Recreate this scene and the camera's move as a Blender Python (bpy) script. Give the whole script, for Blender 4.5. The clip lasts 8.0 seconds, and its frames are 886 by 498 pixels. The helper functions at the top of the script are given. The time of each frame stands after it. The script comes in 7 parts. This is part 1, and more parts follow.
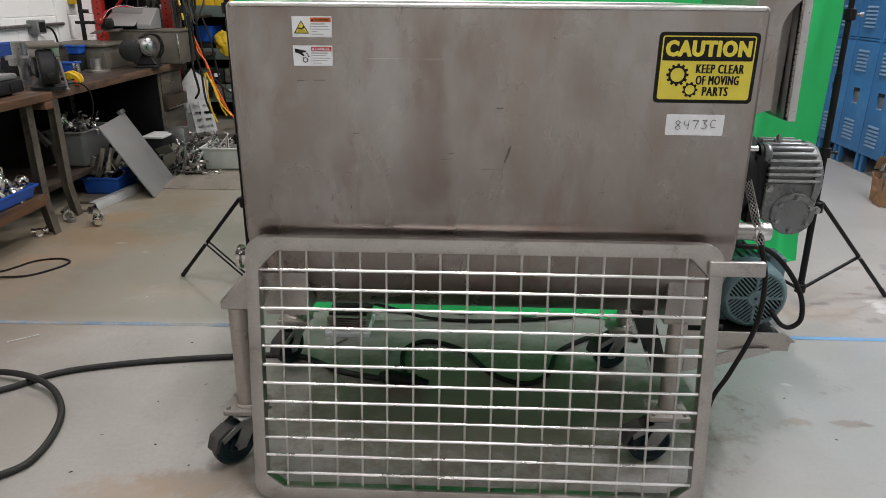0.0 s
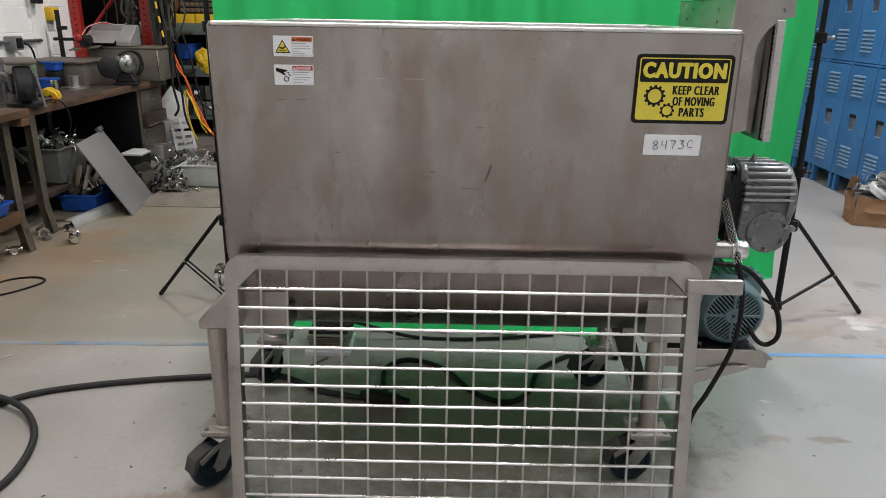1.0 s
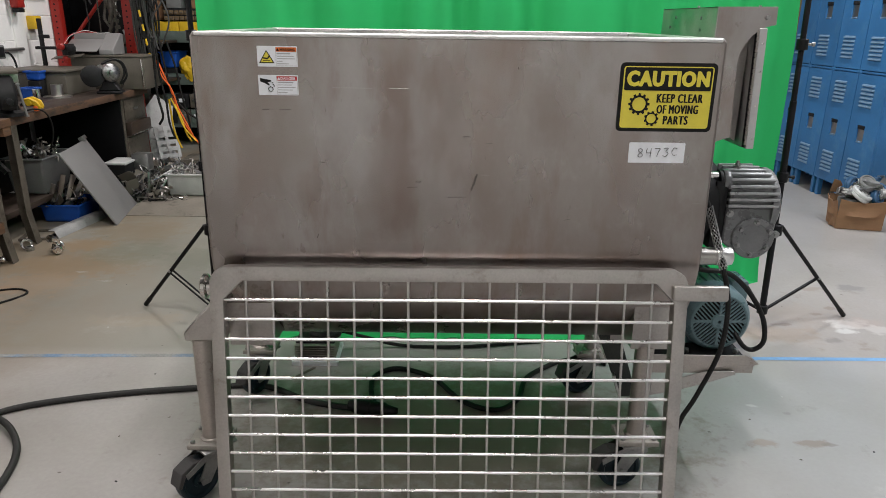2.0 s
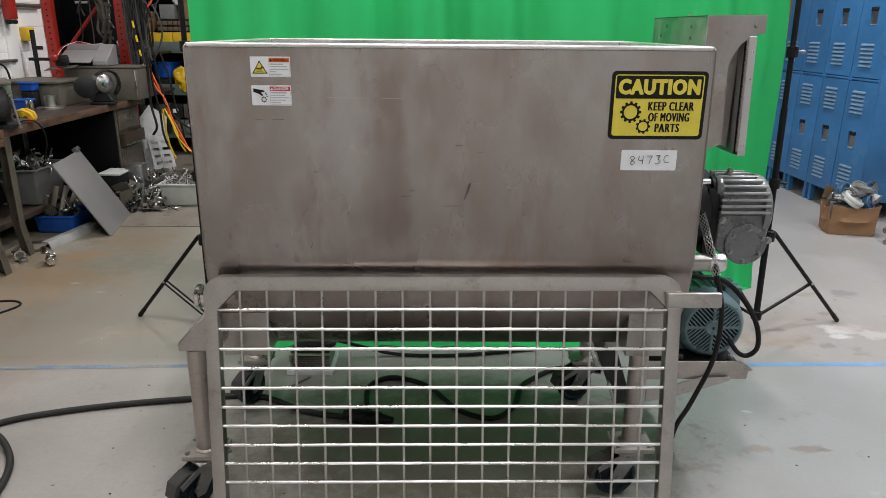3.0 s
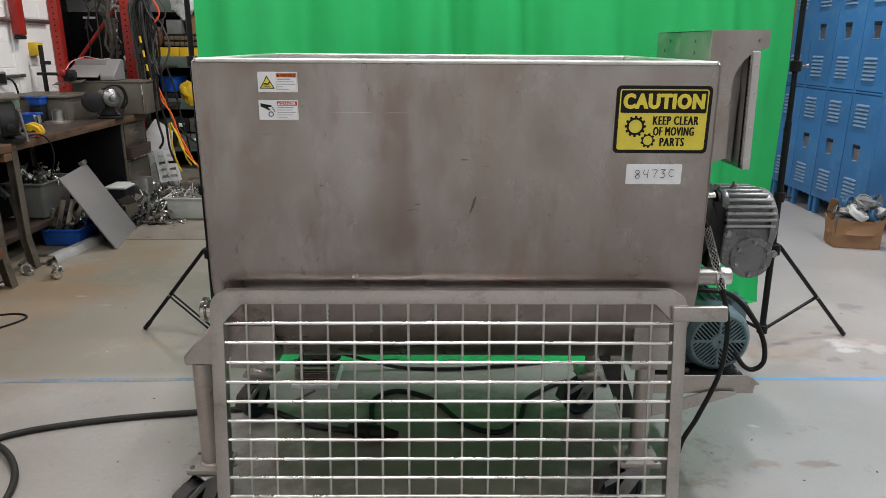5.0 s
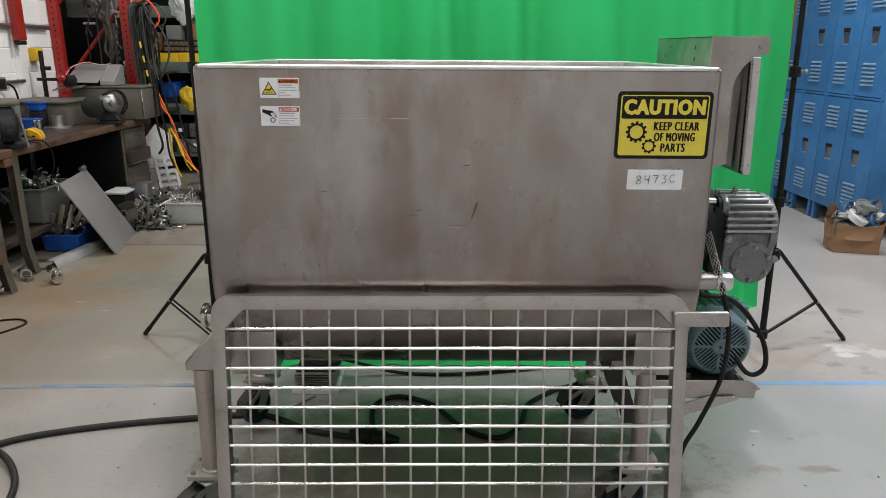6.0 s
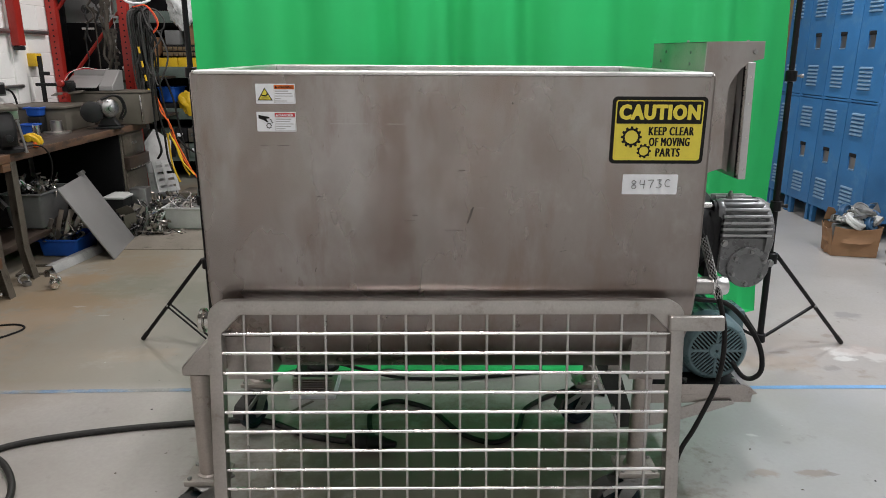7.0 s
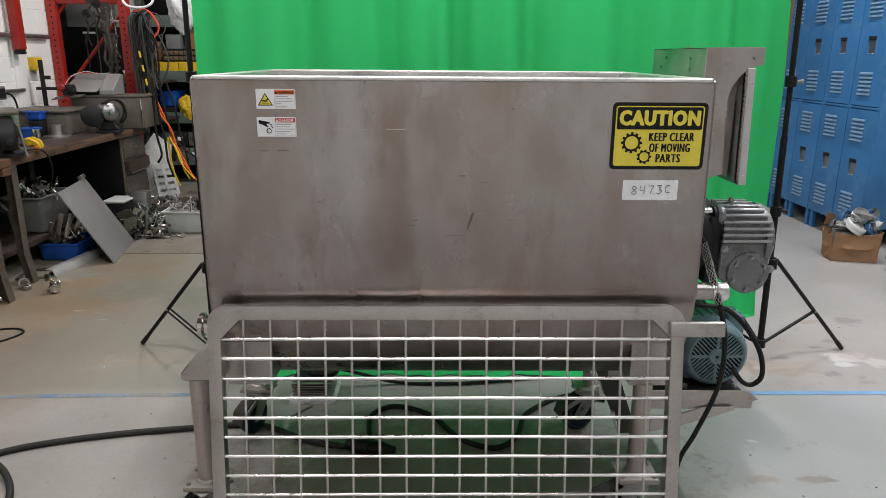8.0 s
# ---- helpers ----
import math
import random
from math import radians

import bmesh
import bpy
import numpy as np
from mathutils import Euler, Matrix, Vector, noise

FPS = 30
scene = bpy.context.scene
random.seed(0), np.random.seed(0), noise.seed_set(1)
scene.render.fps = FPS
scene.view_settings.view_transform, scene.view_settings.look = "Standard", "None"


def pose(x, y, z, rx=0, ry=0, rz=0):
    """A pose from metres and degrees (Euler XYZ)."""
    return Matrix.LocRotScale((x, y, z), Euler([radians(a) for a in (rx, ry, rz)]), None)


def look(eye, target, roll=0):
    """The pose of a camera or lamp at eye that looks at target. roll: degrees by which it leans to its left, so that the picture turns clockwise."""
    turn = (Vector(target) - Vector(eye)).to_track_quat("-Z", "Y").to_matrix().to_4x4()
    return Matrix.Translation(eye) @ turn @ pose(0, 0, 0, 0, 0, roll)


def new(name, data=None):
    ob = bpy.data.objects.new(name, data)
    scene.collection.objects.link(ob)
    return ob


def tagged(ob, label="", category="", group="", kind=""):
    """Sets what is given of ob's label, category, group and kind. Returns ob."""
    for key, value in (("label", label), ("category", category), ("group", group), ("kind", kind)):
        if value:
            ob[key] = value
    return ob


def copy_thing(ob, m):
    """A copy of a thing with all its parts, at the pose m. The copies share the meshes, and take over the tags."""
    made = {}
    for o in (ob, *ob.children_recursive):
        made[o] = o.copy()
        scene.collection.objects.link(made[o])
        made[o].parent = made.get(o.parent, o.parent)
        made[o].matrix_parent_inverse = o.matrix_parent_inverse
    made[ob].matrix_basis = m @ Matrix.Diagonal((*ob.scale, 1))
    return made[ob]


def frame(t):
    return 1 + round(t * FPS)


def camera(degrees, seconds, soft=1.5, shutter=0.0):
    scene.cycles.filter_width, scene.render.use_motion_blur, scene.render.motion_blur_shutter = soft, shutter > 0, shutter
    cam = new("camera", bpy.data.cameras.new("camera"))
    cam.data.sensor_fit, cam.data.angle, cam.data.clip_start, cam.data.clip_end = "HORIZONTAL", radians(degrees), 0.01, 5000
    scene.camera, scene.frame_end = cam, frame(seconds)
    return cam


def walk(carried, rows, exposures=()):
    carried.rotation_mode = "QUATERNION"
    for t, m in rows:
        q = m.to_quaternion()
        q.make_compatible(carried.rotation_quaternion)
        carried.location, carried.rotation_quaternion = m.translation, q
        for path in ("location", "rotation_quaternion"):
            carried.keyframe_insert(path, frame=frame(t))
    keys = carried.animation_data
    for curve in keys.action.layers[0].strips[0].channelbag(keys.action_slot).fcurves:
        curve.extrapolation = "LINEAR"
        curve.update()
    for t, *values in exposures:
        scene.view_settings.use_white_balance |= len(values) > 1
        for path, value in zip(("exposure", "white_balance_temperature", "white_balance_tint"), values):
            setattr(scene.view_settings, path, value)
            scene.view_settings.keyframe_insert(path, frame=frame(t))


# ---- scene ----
cam = camera(65.4, 8.0, soft=0.9)
PATH = [
    (0, (-0.032, -1.816, 1.4), (-0.108, 0.059, 0.706), 0.5),
    (0.5, (-0.032, -1.813, 1.4), (-0.101, 0.061, 0.707), 0.6),
    (1, (-0.032, -1.817, 1.404), (-0.054, 0.076, 0.758), 1.0),
    (1.5, (-0.031, -1.81, 1.409), (-0.03, 0.087, 0.774), 1.0),
    (3, (-0.026, -1.813, 1.414), (0.001, 0.092, 0.807), 0.5),
    (3.5, (-0.025, -1.817, 1.413), (-0.002, 0.092, 0.819), 0.5),
    (4, (-0.024, -1.815, 1.414), (-0.013, 0.097, 0.827), 0.4),
    (4.5, (-0.026, -1.816, 1.416), (-0.013, 0.098, 0.836), 0.4),
    (6, (-0.038, -1.818, 1.419), (-0.019, 0.103, 0.861), 0.4),
    (6.5, (-0.031, -1.818, 1.423), (-0.013, 0.104, 0.867), 0.3),
    (7, (-0.028, -1.821, 1.423), (-0.008, 0.102, 0.876), 0.3),
    (7.5, (-0.028, -1.82, 1.423), (-0.009, 0.105, 0.882), 0.4),
    (8, (-0.028, -1.818, 1.426), (-0.008, 0.109, 0.89), 0.4),
]
walk(cam, [(t, look(eye, target, roll)) for t, eye, target, roll in PATH])


# ---- light and exposure ----
world = bpy.data.worlds.new("world")
scene.world = world
world.use_nodes = True
world.node_tree.nodes["Background"].inputs["Color"].default_value = (0.5, 0.55, 0.6, 1)
world.node_tree.nodes["Background"].inputs["Strength"].default_value = 0.01
scene.view_settings.exposure = -0.16
LAMP_POWER = 43.0
WARM, COOL = (1.0, 0.942, 0.93), (0.94, 0.96, 1.0)
# Unseen ceiling lamps; places, tints and shares tuned to match brightness.
LAMP_SPOTS = [(-1.05, -0.6, WARM, 0.42), (0.15, -0.5, WARM, 1.2), (2.6, -0.5, COOL, 1.0), (-2.3, 0.95, WARM, 0.55), (-0.45, 0.45, WARM, 0.58), (2.6, 0.95, COOL, 1.35),
              # The first one here is added to brighten the white left wall.
              (-1.5, 4.05, WARM, 1.7), (0.4, 3.2, WARM, 1.0), (2.6, 3.2, COOL, 1.4)]
LAMP_Z = 3.72


# ---- mesh helpers ----
def merge(bm, tmp, m=None):
    """Adds the geometry of tmp to bm."""
    if m is not None:
        tmp.transform(m)
    me = bpy.data.meshes.new("tmp")
    tmp.to_mesh(me)
    tmp.free()
    bm.from_mesh(me)
    bpy.data.meshes.remove(me)
    return bm


def box(bm, x0, x1, y0, y1, z0, z1, bev=0.0, seg=2, m=None):
    t = bmesh.new()
    bmesh.ops.create_cube(t, size=1)
    for v in t.verts:
        v.co = Vector((x0 + (v.co.x + 0.5) * (x1 - x0), y0 + (v.co.y + 0.5) * (y1 - y0), z0 + (v.co.z + 0.5) * (z1 - z0)))
    if bev > 0:
        bmesh.ops.bevel(t, geom=t.edges[:], offset=bev, segments=seg, profile=0.5, affect="EDGES", clamp_overlap=True)
    return merge(bm, t, m)


def axis_pose(p, d):
    """A pose at p whose z axis points along d."""
    return Matrix.Translation(p) @ Vector(d).to_track_quat("Z", "Y").to_matrix().to_4x4()


def cyl(bm, p0, p1, r, r2=None, seg=20, bev=0.0):
    p0, p1 = Vector(p0), Vector(p1)
    t = bmesh.new()
    h = (p1 - p0).length
    bmesh.ops.create_cone(t, cap_ends=True, segments=seg, radius1=r, radius2=r if r2 is None else r2, depth=h)
    bmesh.ops.translate(t, verts=t.verts[:], vec=(0, 0, h / 2))
    if bev > 0:
        rim = [e for e in t.edges if any(len(f.verts) > 4 for f in e.link_faces)]
        bmesh.ops.bevel(t, geom=rim, offset=bev, segments=2, profile=0.5, affect="EDGES")
    return merge(bm, t, axis_pose(p0, p1 - p0))


def lathe(bm, p, d, profile, seg=32):
    """Turns (radius, height) pairs round the axis d through p."""
    t = bmesh.new()
    rings = []
    for r, h in profile:
        if r < 1e-5:
            rings.append([t.verts.new((0, 0, h))])
        else:
            rings.append([t.verts.new((r * math.cos(2 * math.pi * i / seg), r * math.sin(2 * math.pi * i / seg), h)) for i in range(seg)])
    for a, b in zip(rings, rings[1:]):
        for i in range(seg):
            j = (i + 1) % seg
            if len(a) == 1 and len(b) == 1:
                continue
            if len(a) == 1:
                t.faces.new((a[0], b[i], b[j]))
            elif len(b) == 1:
                t.faces.new((a[i], b[0], a[j]))
            else:
                t.faces.new((a[i], b[i], b[j], a[j]))
    bmesh.ops.recalc_face_normals(t, faces=t.faces[:])
    return merge(bm, t, axis_pose(p, d))


def prism(bm, pts, depth, m, bev=0.0):
    """A polygon in x and y, extruded by depth along z, then posed by m."""
    t = bmesh.new()
    a = [t.verts.new((x, y, 0)) for x, y in pts]
    b = [t.verts.new((x, y, depth)) for x, y in pts]
    t.faces.new(a[::-1])
    t.faces.new(b)
    for i in range(len(pts)):
        j = (i + 1) % len(pts)
        t.faces.new((a[i], a[j], b[j], b[i]))
    bmesh.ops.recalc_face_normals(t, faces=t.faces[:])
    if bev > 0:
        bmesh.ops.bevel(t, geom=t.edges[:], offset=bev, segments=1, affect="EDGES", clamp_overlap=True)
    return merge(bm, t, m)


def smooth_path(pts, sub):
    pts = [Vector(p) for p in pts]
    q = [2 * pts[0] - pts[1], *pts, 2 * pts[-1] - pts[-2]]
    out = []
    for i in range(1, len(q) - 2):
        a, b, c, d = q[i - 1: i + 3]
        for k in range(sub):
            s = k / sub
            out.append(0.5 * (2 * b + (c - a) * s + (2 * a - 5 * b + 4 * c - d) * s * s + (3 * b - a - 3 * c + d) * s ** 3))
    return [*out, pts[-1]]


def tube(bm, pts, r, seg=8, sub=6):
    """A round cord along a smooth line."""
    path = smooth_path(pts, sub) if sub > 1 else [Vector(p) for p in pts]
    t = bmesh.new()
    rings, side = [], None
    for i, p in enumerate(path):
        d = (path[min(i + 1, len(path) - 1)] - path[max(i - 1, 0)]).normalized()
        side = d.orthogonal() if side is None else side - d * side.dot(d)
        side.normalize()
        up = d.cross(side)
        rings.append([t.verts.new(p + r * (math.cos(2 * math.pi * k / seg) * side + math.sin(2 * math.pi * k / seg) * up)) for k in range(seg)])
    for a, b in zip(rings, rings[1:]):
        for k in range(seg):
            t.faces.new((a[k], a[(k + 1) % seg], b[(k + 1) % seg], b[k]))
    t.faces.new(rings[0][::-1])
    t.faces.new(rings[-1])
    return merge(bm, t)


def rrect(w, h, r, n=5):
    """A rectangle with round corners, about the origin."""
    pts = []
    for cx, cy, a0 in ((w / 2 - r, h / 2 - r, 0), (r - w / 2, h / 2 - r, 90), (r - w / 2, r - h / 2, 180), (w / 2 - r, r - h / 2, 270)):
        for k in range(n + 1):
            a = radians(a0 + 90 * k / n)
            pts.append((cx + r * math.cos(a), cy + r * math.sin(a)))
    return pts


def facing(x, y, z):
    """The pose of a flat thing that faces the -y side: its x to the right, its y up, its z towards -y."""
    return pose(x, y, z, 90, 0, 0)


def finish(bm, name, material, origin, angle=32):
    bmesh.ops.translate(bm, verts=bm.verts[:], vec=-Vector(origin))
    bm.normal_update()
    for f in bm.faces:
        f.smooth = True
    for e in bm.edges:
        if len(e.link_faces) != 2 or e.calc_face_angle(0) > radians(angle):
            e.smooth = False
    me = bpy.data.meshes.new(name)
    bm.to_mesh(me)
    bm.free()
    me.materials.append(material)
    return me


def thing(name, label, category, origin, group="", kind=""):
    """An Empty at the base of a thing that has parts."""
    ob = new(name)
    ob.empty_display_size = 0.1
    ob.location = origin
    ob["base"] = list(origin)
    return tagged(ob, label, category, group, kind)


def part(name, bm, material, parent, label="", kind=""):
    """One mesh, drawn in world metres, as a part of a thing or of a part."""
    ob = new(name, finish(bm, name, material, parent["base"]))
    ob.parent = parent
    ob["base"] = list(parent["base"])
    return tagged(ob, label, kind=kind)


def single(name, bm, material, label, category, origin=(0, 0, 0), group="", kind=""):
    ob = new(name, finish(bm, name, material, origin))
    ob.location = origin
    ob["base"] = list(origin)
    return tagged(ob, label, category, group, kind)


def letters(string, height, width, m, thick=0.0005, bold=0.0, apart=0.0):
    """Lettering of a given height and width, its lower left corner at the origin of m."""
    cu = bpy.data.curves.new("lettering", "FONT")
    cu.body, cu.size, cu.offset, cu.resolution_u, cu.space_character = string, 1.0, bold, 3, 1.0 + 2.4 * bold + apart
    ob = bpy.data.objects.new("lettering", cu)
    me = bpy.data.meshes.new_from_object(ob)
    t = bmesh.new()
    t.from_mesh(me)
    bpy.data.objects.remove(ob)
    bpy.data.curves.remove(cu)
    bpy.data.meshes.remove(me)
    lo = [min(v.co[i] for v in t.verts) for i in (0, 1)]
    hi = [max(v.co[i] for v in t.verts) for i in (0, 1)]
    for v in t.verts:
        v.co = Vector(((v.co.x - lo[0]) / (hi[0] - lo[0]) * width, (v.co.y - lo[1]) / (hi[1] - lo[1]) * height, 0))
    up = bmesh.ops.extrude_face_region(t, geom=t.faces[:])
    bmesh.ops.translate(t, verts=[g for g in up["geom"] if isinstance(g, bmesh.types.BMVert)], vec=(0, 0, thick))
    bmesh.ops.recalc_face_normals(t, faces=t.faces[:])
    return merge(bmesh.new(), t, m)


# ---- materials ----
def mat(name, col, rough=0.5, metal=0.0, var=0.18, scale=5.0, fine=90.0, bump=0.06, stretch=(1, 1, 1), col2=None, rvar=0.12, worn=0.5, coords="Object", spread=0.0, spec=0.5):
    """A surface with blotches (scale per metre), grain (fine per metre) and fine relief. col2: the colour of its wear; spread: how far pieces differ."""
    ma = bpy.data.materials.new(name)
    ma.use_nodes = True
    nt = ma.node_tree
    bs = nt.nodes["Principled BSDF"]
    tc = nt.nodes.new("ShaderNodeTexCoord")
    mp = nt.nodes.new("ShaderNodeMapping")
    mp.inputs["Scale"].default_value = stretch
    nt.links.new(tc.outputs[coords], mp.inputs["Vector"])

    def grain(sc, detail, rough_=0.6):
        n = nt.nodes.new("ShaderNodeTexNoise")
        n.inputs["Scale"].default_value, n.inputs["Detail"].default_value, n.inputs["Roughness"].default_value = sc, detail, rough_
        nt.links.new(mp.outputs["Vector"], n.inputs["Vector"])
        return n.outputs["Fac"]

    big, small = grain(scale, 5), grain(fine, 3)

    def ranged(src, a, b, lo=0.3, hi=0.7):
        r = nt.nodes.new("ShaderNodeMapRange")
        r.inputs["From Min"].default_value, r.inputs["From Max"].default_value = lo, hi
        r.inputs["To Min"].default_value, r.inputs["To Max"].default_value = a, b
        nt.links.new(src, r.inputs["Value"])
        return r.outputs["Result"]

    def mixed(fac, a, b, how="MIX"):
        x = nt.nodes.new("ShaderNodeMix")
        x.data_type, x.blend_type = "RGBA", how
        for sock, v in ((x.inputs["Factor"], fac), (x.inputs["A"], a), (x.inputs["B"], b)):
            if isinstance(v, (float, int)):
                sock.default_value = v
            elif isinstance(v, tuple):
                sock.default_value = (*v[:3], 1)
            else:
                nt.links.new(v, sock)
        return x.outputs["Result"]

    tone = ranged(big, 1 - var, 1 + var)
    tone2 = ranged(small, 1 - var * 0.5, 1 + var * 0.5)
    mul = nt.nodes.new("ShaderNodeMath")
    mul.operation = "MULTIPLY"
    nt.links.new(tone, mul.inputs[0])
    nt.links.new(tone2, mul.inputs[1])
    value = mul.outputs["Value"]
    if spread > 0:
        info = nt.nodes.new("ShaderNodeObjectInfo")
        m2 = nt.nodes.new("ShaderNodeMath")
        m2.operation = "MULTIPLY"
        nt.links.new(value, m2.inputs[0])
        nt.links.new(ranged(info.outputs["Random"], 1 - spread, 1 + spread, 0, 1), m2.inputs[1])
        value = m2.outputs["Value"]
    base = col
    if col2 is not None:
        base = mixed(ranged(grain(scale * 2.3, 8, 0.7), 0, 1, worn, worn + 0.14), col, col2)
    hsv = nt.nodes.new("ShaderNodeHueSaturation")
    if isinstance(base, tuple):
        hsv.inputs["Color"].default_value = (*base, 1)
    else:
        nt.links.new(base, hsv.inputs["Color"])
    nt.links.new(value, hsv.inputs["Value"])
    nt.links.new(hsv.outputs["Color"], bs.inputs["Base Color"])
    nt.links.new(ranged(big, max(0.02, rough - rvar), min(1, rough + rvar)), bs.inputs["Roughness"])
    bs.inputs["Metallic"].default_value = metal
    bs.inputs["Specular IOR Level"].default_value = spec
    if bump > 0:
        bp = nt.nodes.new("ShaderNodeBump")
        bp.inputs["Strength"].default_value, bp.inputs["Distance"].default_value = bump, 0.004
        nt.links.new(small, bp.inputs["Height"])
        nt.links.new(bp.outputs["Normal"], bs.inputs["Normal"])
    return ma


def floor_material():
    """Grey-green floor paint: scuffed, with rusty stains by the benches, bare pale patches and shade painted under the
    mixer.
    """
    ma = mat("floor_paint", (0.368, 0.352, 0.34), 0.42, 0, 0.1, 0.9, 60, 0.03, rvar=0.12, spec=0.35)
    nt = ma.node_tree
    bs = nt.nodes["Principled BSDF"]
    src = bs.inputs["Base Color"].links[0].from_socket
    tc = nt.nodes.new("ShaderNodeTexCoord")
    sep = nt.nodes.new("ShaderNodeSeparateXYZ")
    nt.links.new(tc.outputs["Object"], sep.inputs["Vector"])

    def node(kind, **ins):
        n = nt.nodes.new(kind)
        for k, v in ins.items():
            if isinstance(v, (int, float)):
                n.inputs[k].default_value = v
            else:
                nt.links.new(v, n.inputs[k])
        return n

    def ranged(src_, lo, hi):
        r = nt.nodes.new("ShaderNodeMapRange")
        r.inputs["From Min"].default_value, r.inputs["From Max"].default_value = lo, hi
        nt.links.new(src_, r.inputs["Value"])
        return r.outputs["Result"]

    def times(a, b):
        n = nt.nodes.new("ShaderNodeMath")
        n.operation = "MULTIPLY"
        nt.links.new(a, n.inputs[0])
        if isinstance(b, float):
            n.inputs[1].default_value = b
        else:
            nt.links.new(b, n.inputs[1])
        return n.outputs["Value"]

    def over(fac, a, col):
        x = nt.nodes.new("ShaderNodeMix")
        x.data_type = "RGBA"
        nt.links.new(fac, x.inputs["Factor"])
        nt.links.new(a, x.inputs["A"])
        x.inputs["B"].default_value = (*col, 1)
        return x.outputs["Result"]

    warp = node("ShaderNodeTexNoise", Vector=tc.outputs["Object"], Scale=3.0, Detail=7.0, Roughness=0.65)
    bent = nt.nodes.new("ShaderNodeVectorMath")
    bent.operation = "MULTIPLY_ADD"
    nt.links.new(warp.outputs["Color"], bent.inputs[0])
    bent.inputs[1].default_value = (0.16, 0.16, 0.0)
    nt.links.new(tc.outputs["Object"], bent.inputs[2])

    ragged = node("ShaderNodeTexNoise", Vector=tc.outputs["Object"], Scale=13.0, Detail=9.0, Roughness=0.68)

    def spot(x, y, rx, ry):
        """1 in the middle of a ragged patch, 0 outside it."""
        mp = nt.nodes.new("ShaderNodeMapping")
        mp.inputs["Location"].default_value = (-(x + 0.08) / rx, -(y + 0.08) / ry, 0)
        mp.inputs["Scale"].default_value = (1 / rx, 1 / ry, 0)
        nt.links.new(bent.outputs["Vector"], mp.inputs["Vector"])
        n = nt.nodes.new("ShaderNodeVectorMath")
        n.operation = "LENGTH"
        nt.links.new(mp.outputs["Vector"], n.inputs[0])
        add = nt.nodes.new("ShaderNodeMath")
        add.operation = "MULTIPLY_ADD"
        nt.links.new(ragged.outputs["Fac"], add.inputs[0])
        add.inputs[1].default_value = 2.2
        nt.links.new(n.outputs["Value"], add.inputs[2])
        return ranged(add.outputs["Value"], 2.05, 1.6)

    rust = node("ShaderNodeTexNoise", Vector=tc.outputs["Object"], Scale=1.6, Detail=7.0, Roughness=0.62)
    patch = node("ShaderNodeTexNoise", Vector=tc.outputs["Object"], Scale=2.7, Detail=8.0, Roughness=0.68)
    specks = node("ShaderNodeTexNoise", Vector=tc.outputs["Object"], Scale=17.0, Detail=6.0, Roughness=0.6)
    scuff = node("ShaderNodeTexNoise", Vector=tc.outputs["Object"], Scale=6.0, Detail=9.0, Roughness=0.75)
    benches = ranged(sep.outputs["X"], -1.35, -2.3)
    beyond = ranged(sep.outputs["Y"], 0.9, 1.0)
    # Darker, greener colour beyond the tape by the benches; paler, bluer by the lockers.
    out = over(times(times(beyond, ranged(sep.outputs["X"], -0.6, -1.0)), 0.75), src, (0.225, 0.228, 0.19))
    out = over(times(times(ranged(sep.outputs["Y"], 1.0, 0.9), ranged(sep.outputs["X"], 0.5, 1.2)), 0.5), out, (0.39, 0.405, 0.42))
    out = over(times(ranged(rust.outputs["Fac"], 0.42, 0.62), 0.35), out, (0.30, 0.285, 0.25))
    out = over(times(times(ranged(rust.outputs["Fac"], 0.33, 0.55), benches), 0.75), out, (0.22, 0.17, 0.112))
    dirty = times(times(beyond, ranged(sep.outputs["Y"], 2.6, 1.5)), ranged(sep.outputs["X"], 0.9, 1.3))
    out = over(times(times(ranged(patch.outputs["Fac"], 0.36, 0.6), dirty), 0.4), out, (0.37, 0.335, 0.305))
    out = over(times(times(ranged(scuff.outputs["Fac"], 0.56, 0.66), dirty), 0.5), out, (0.29, 0.245, 0.205))
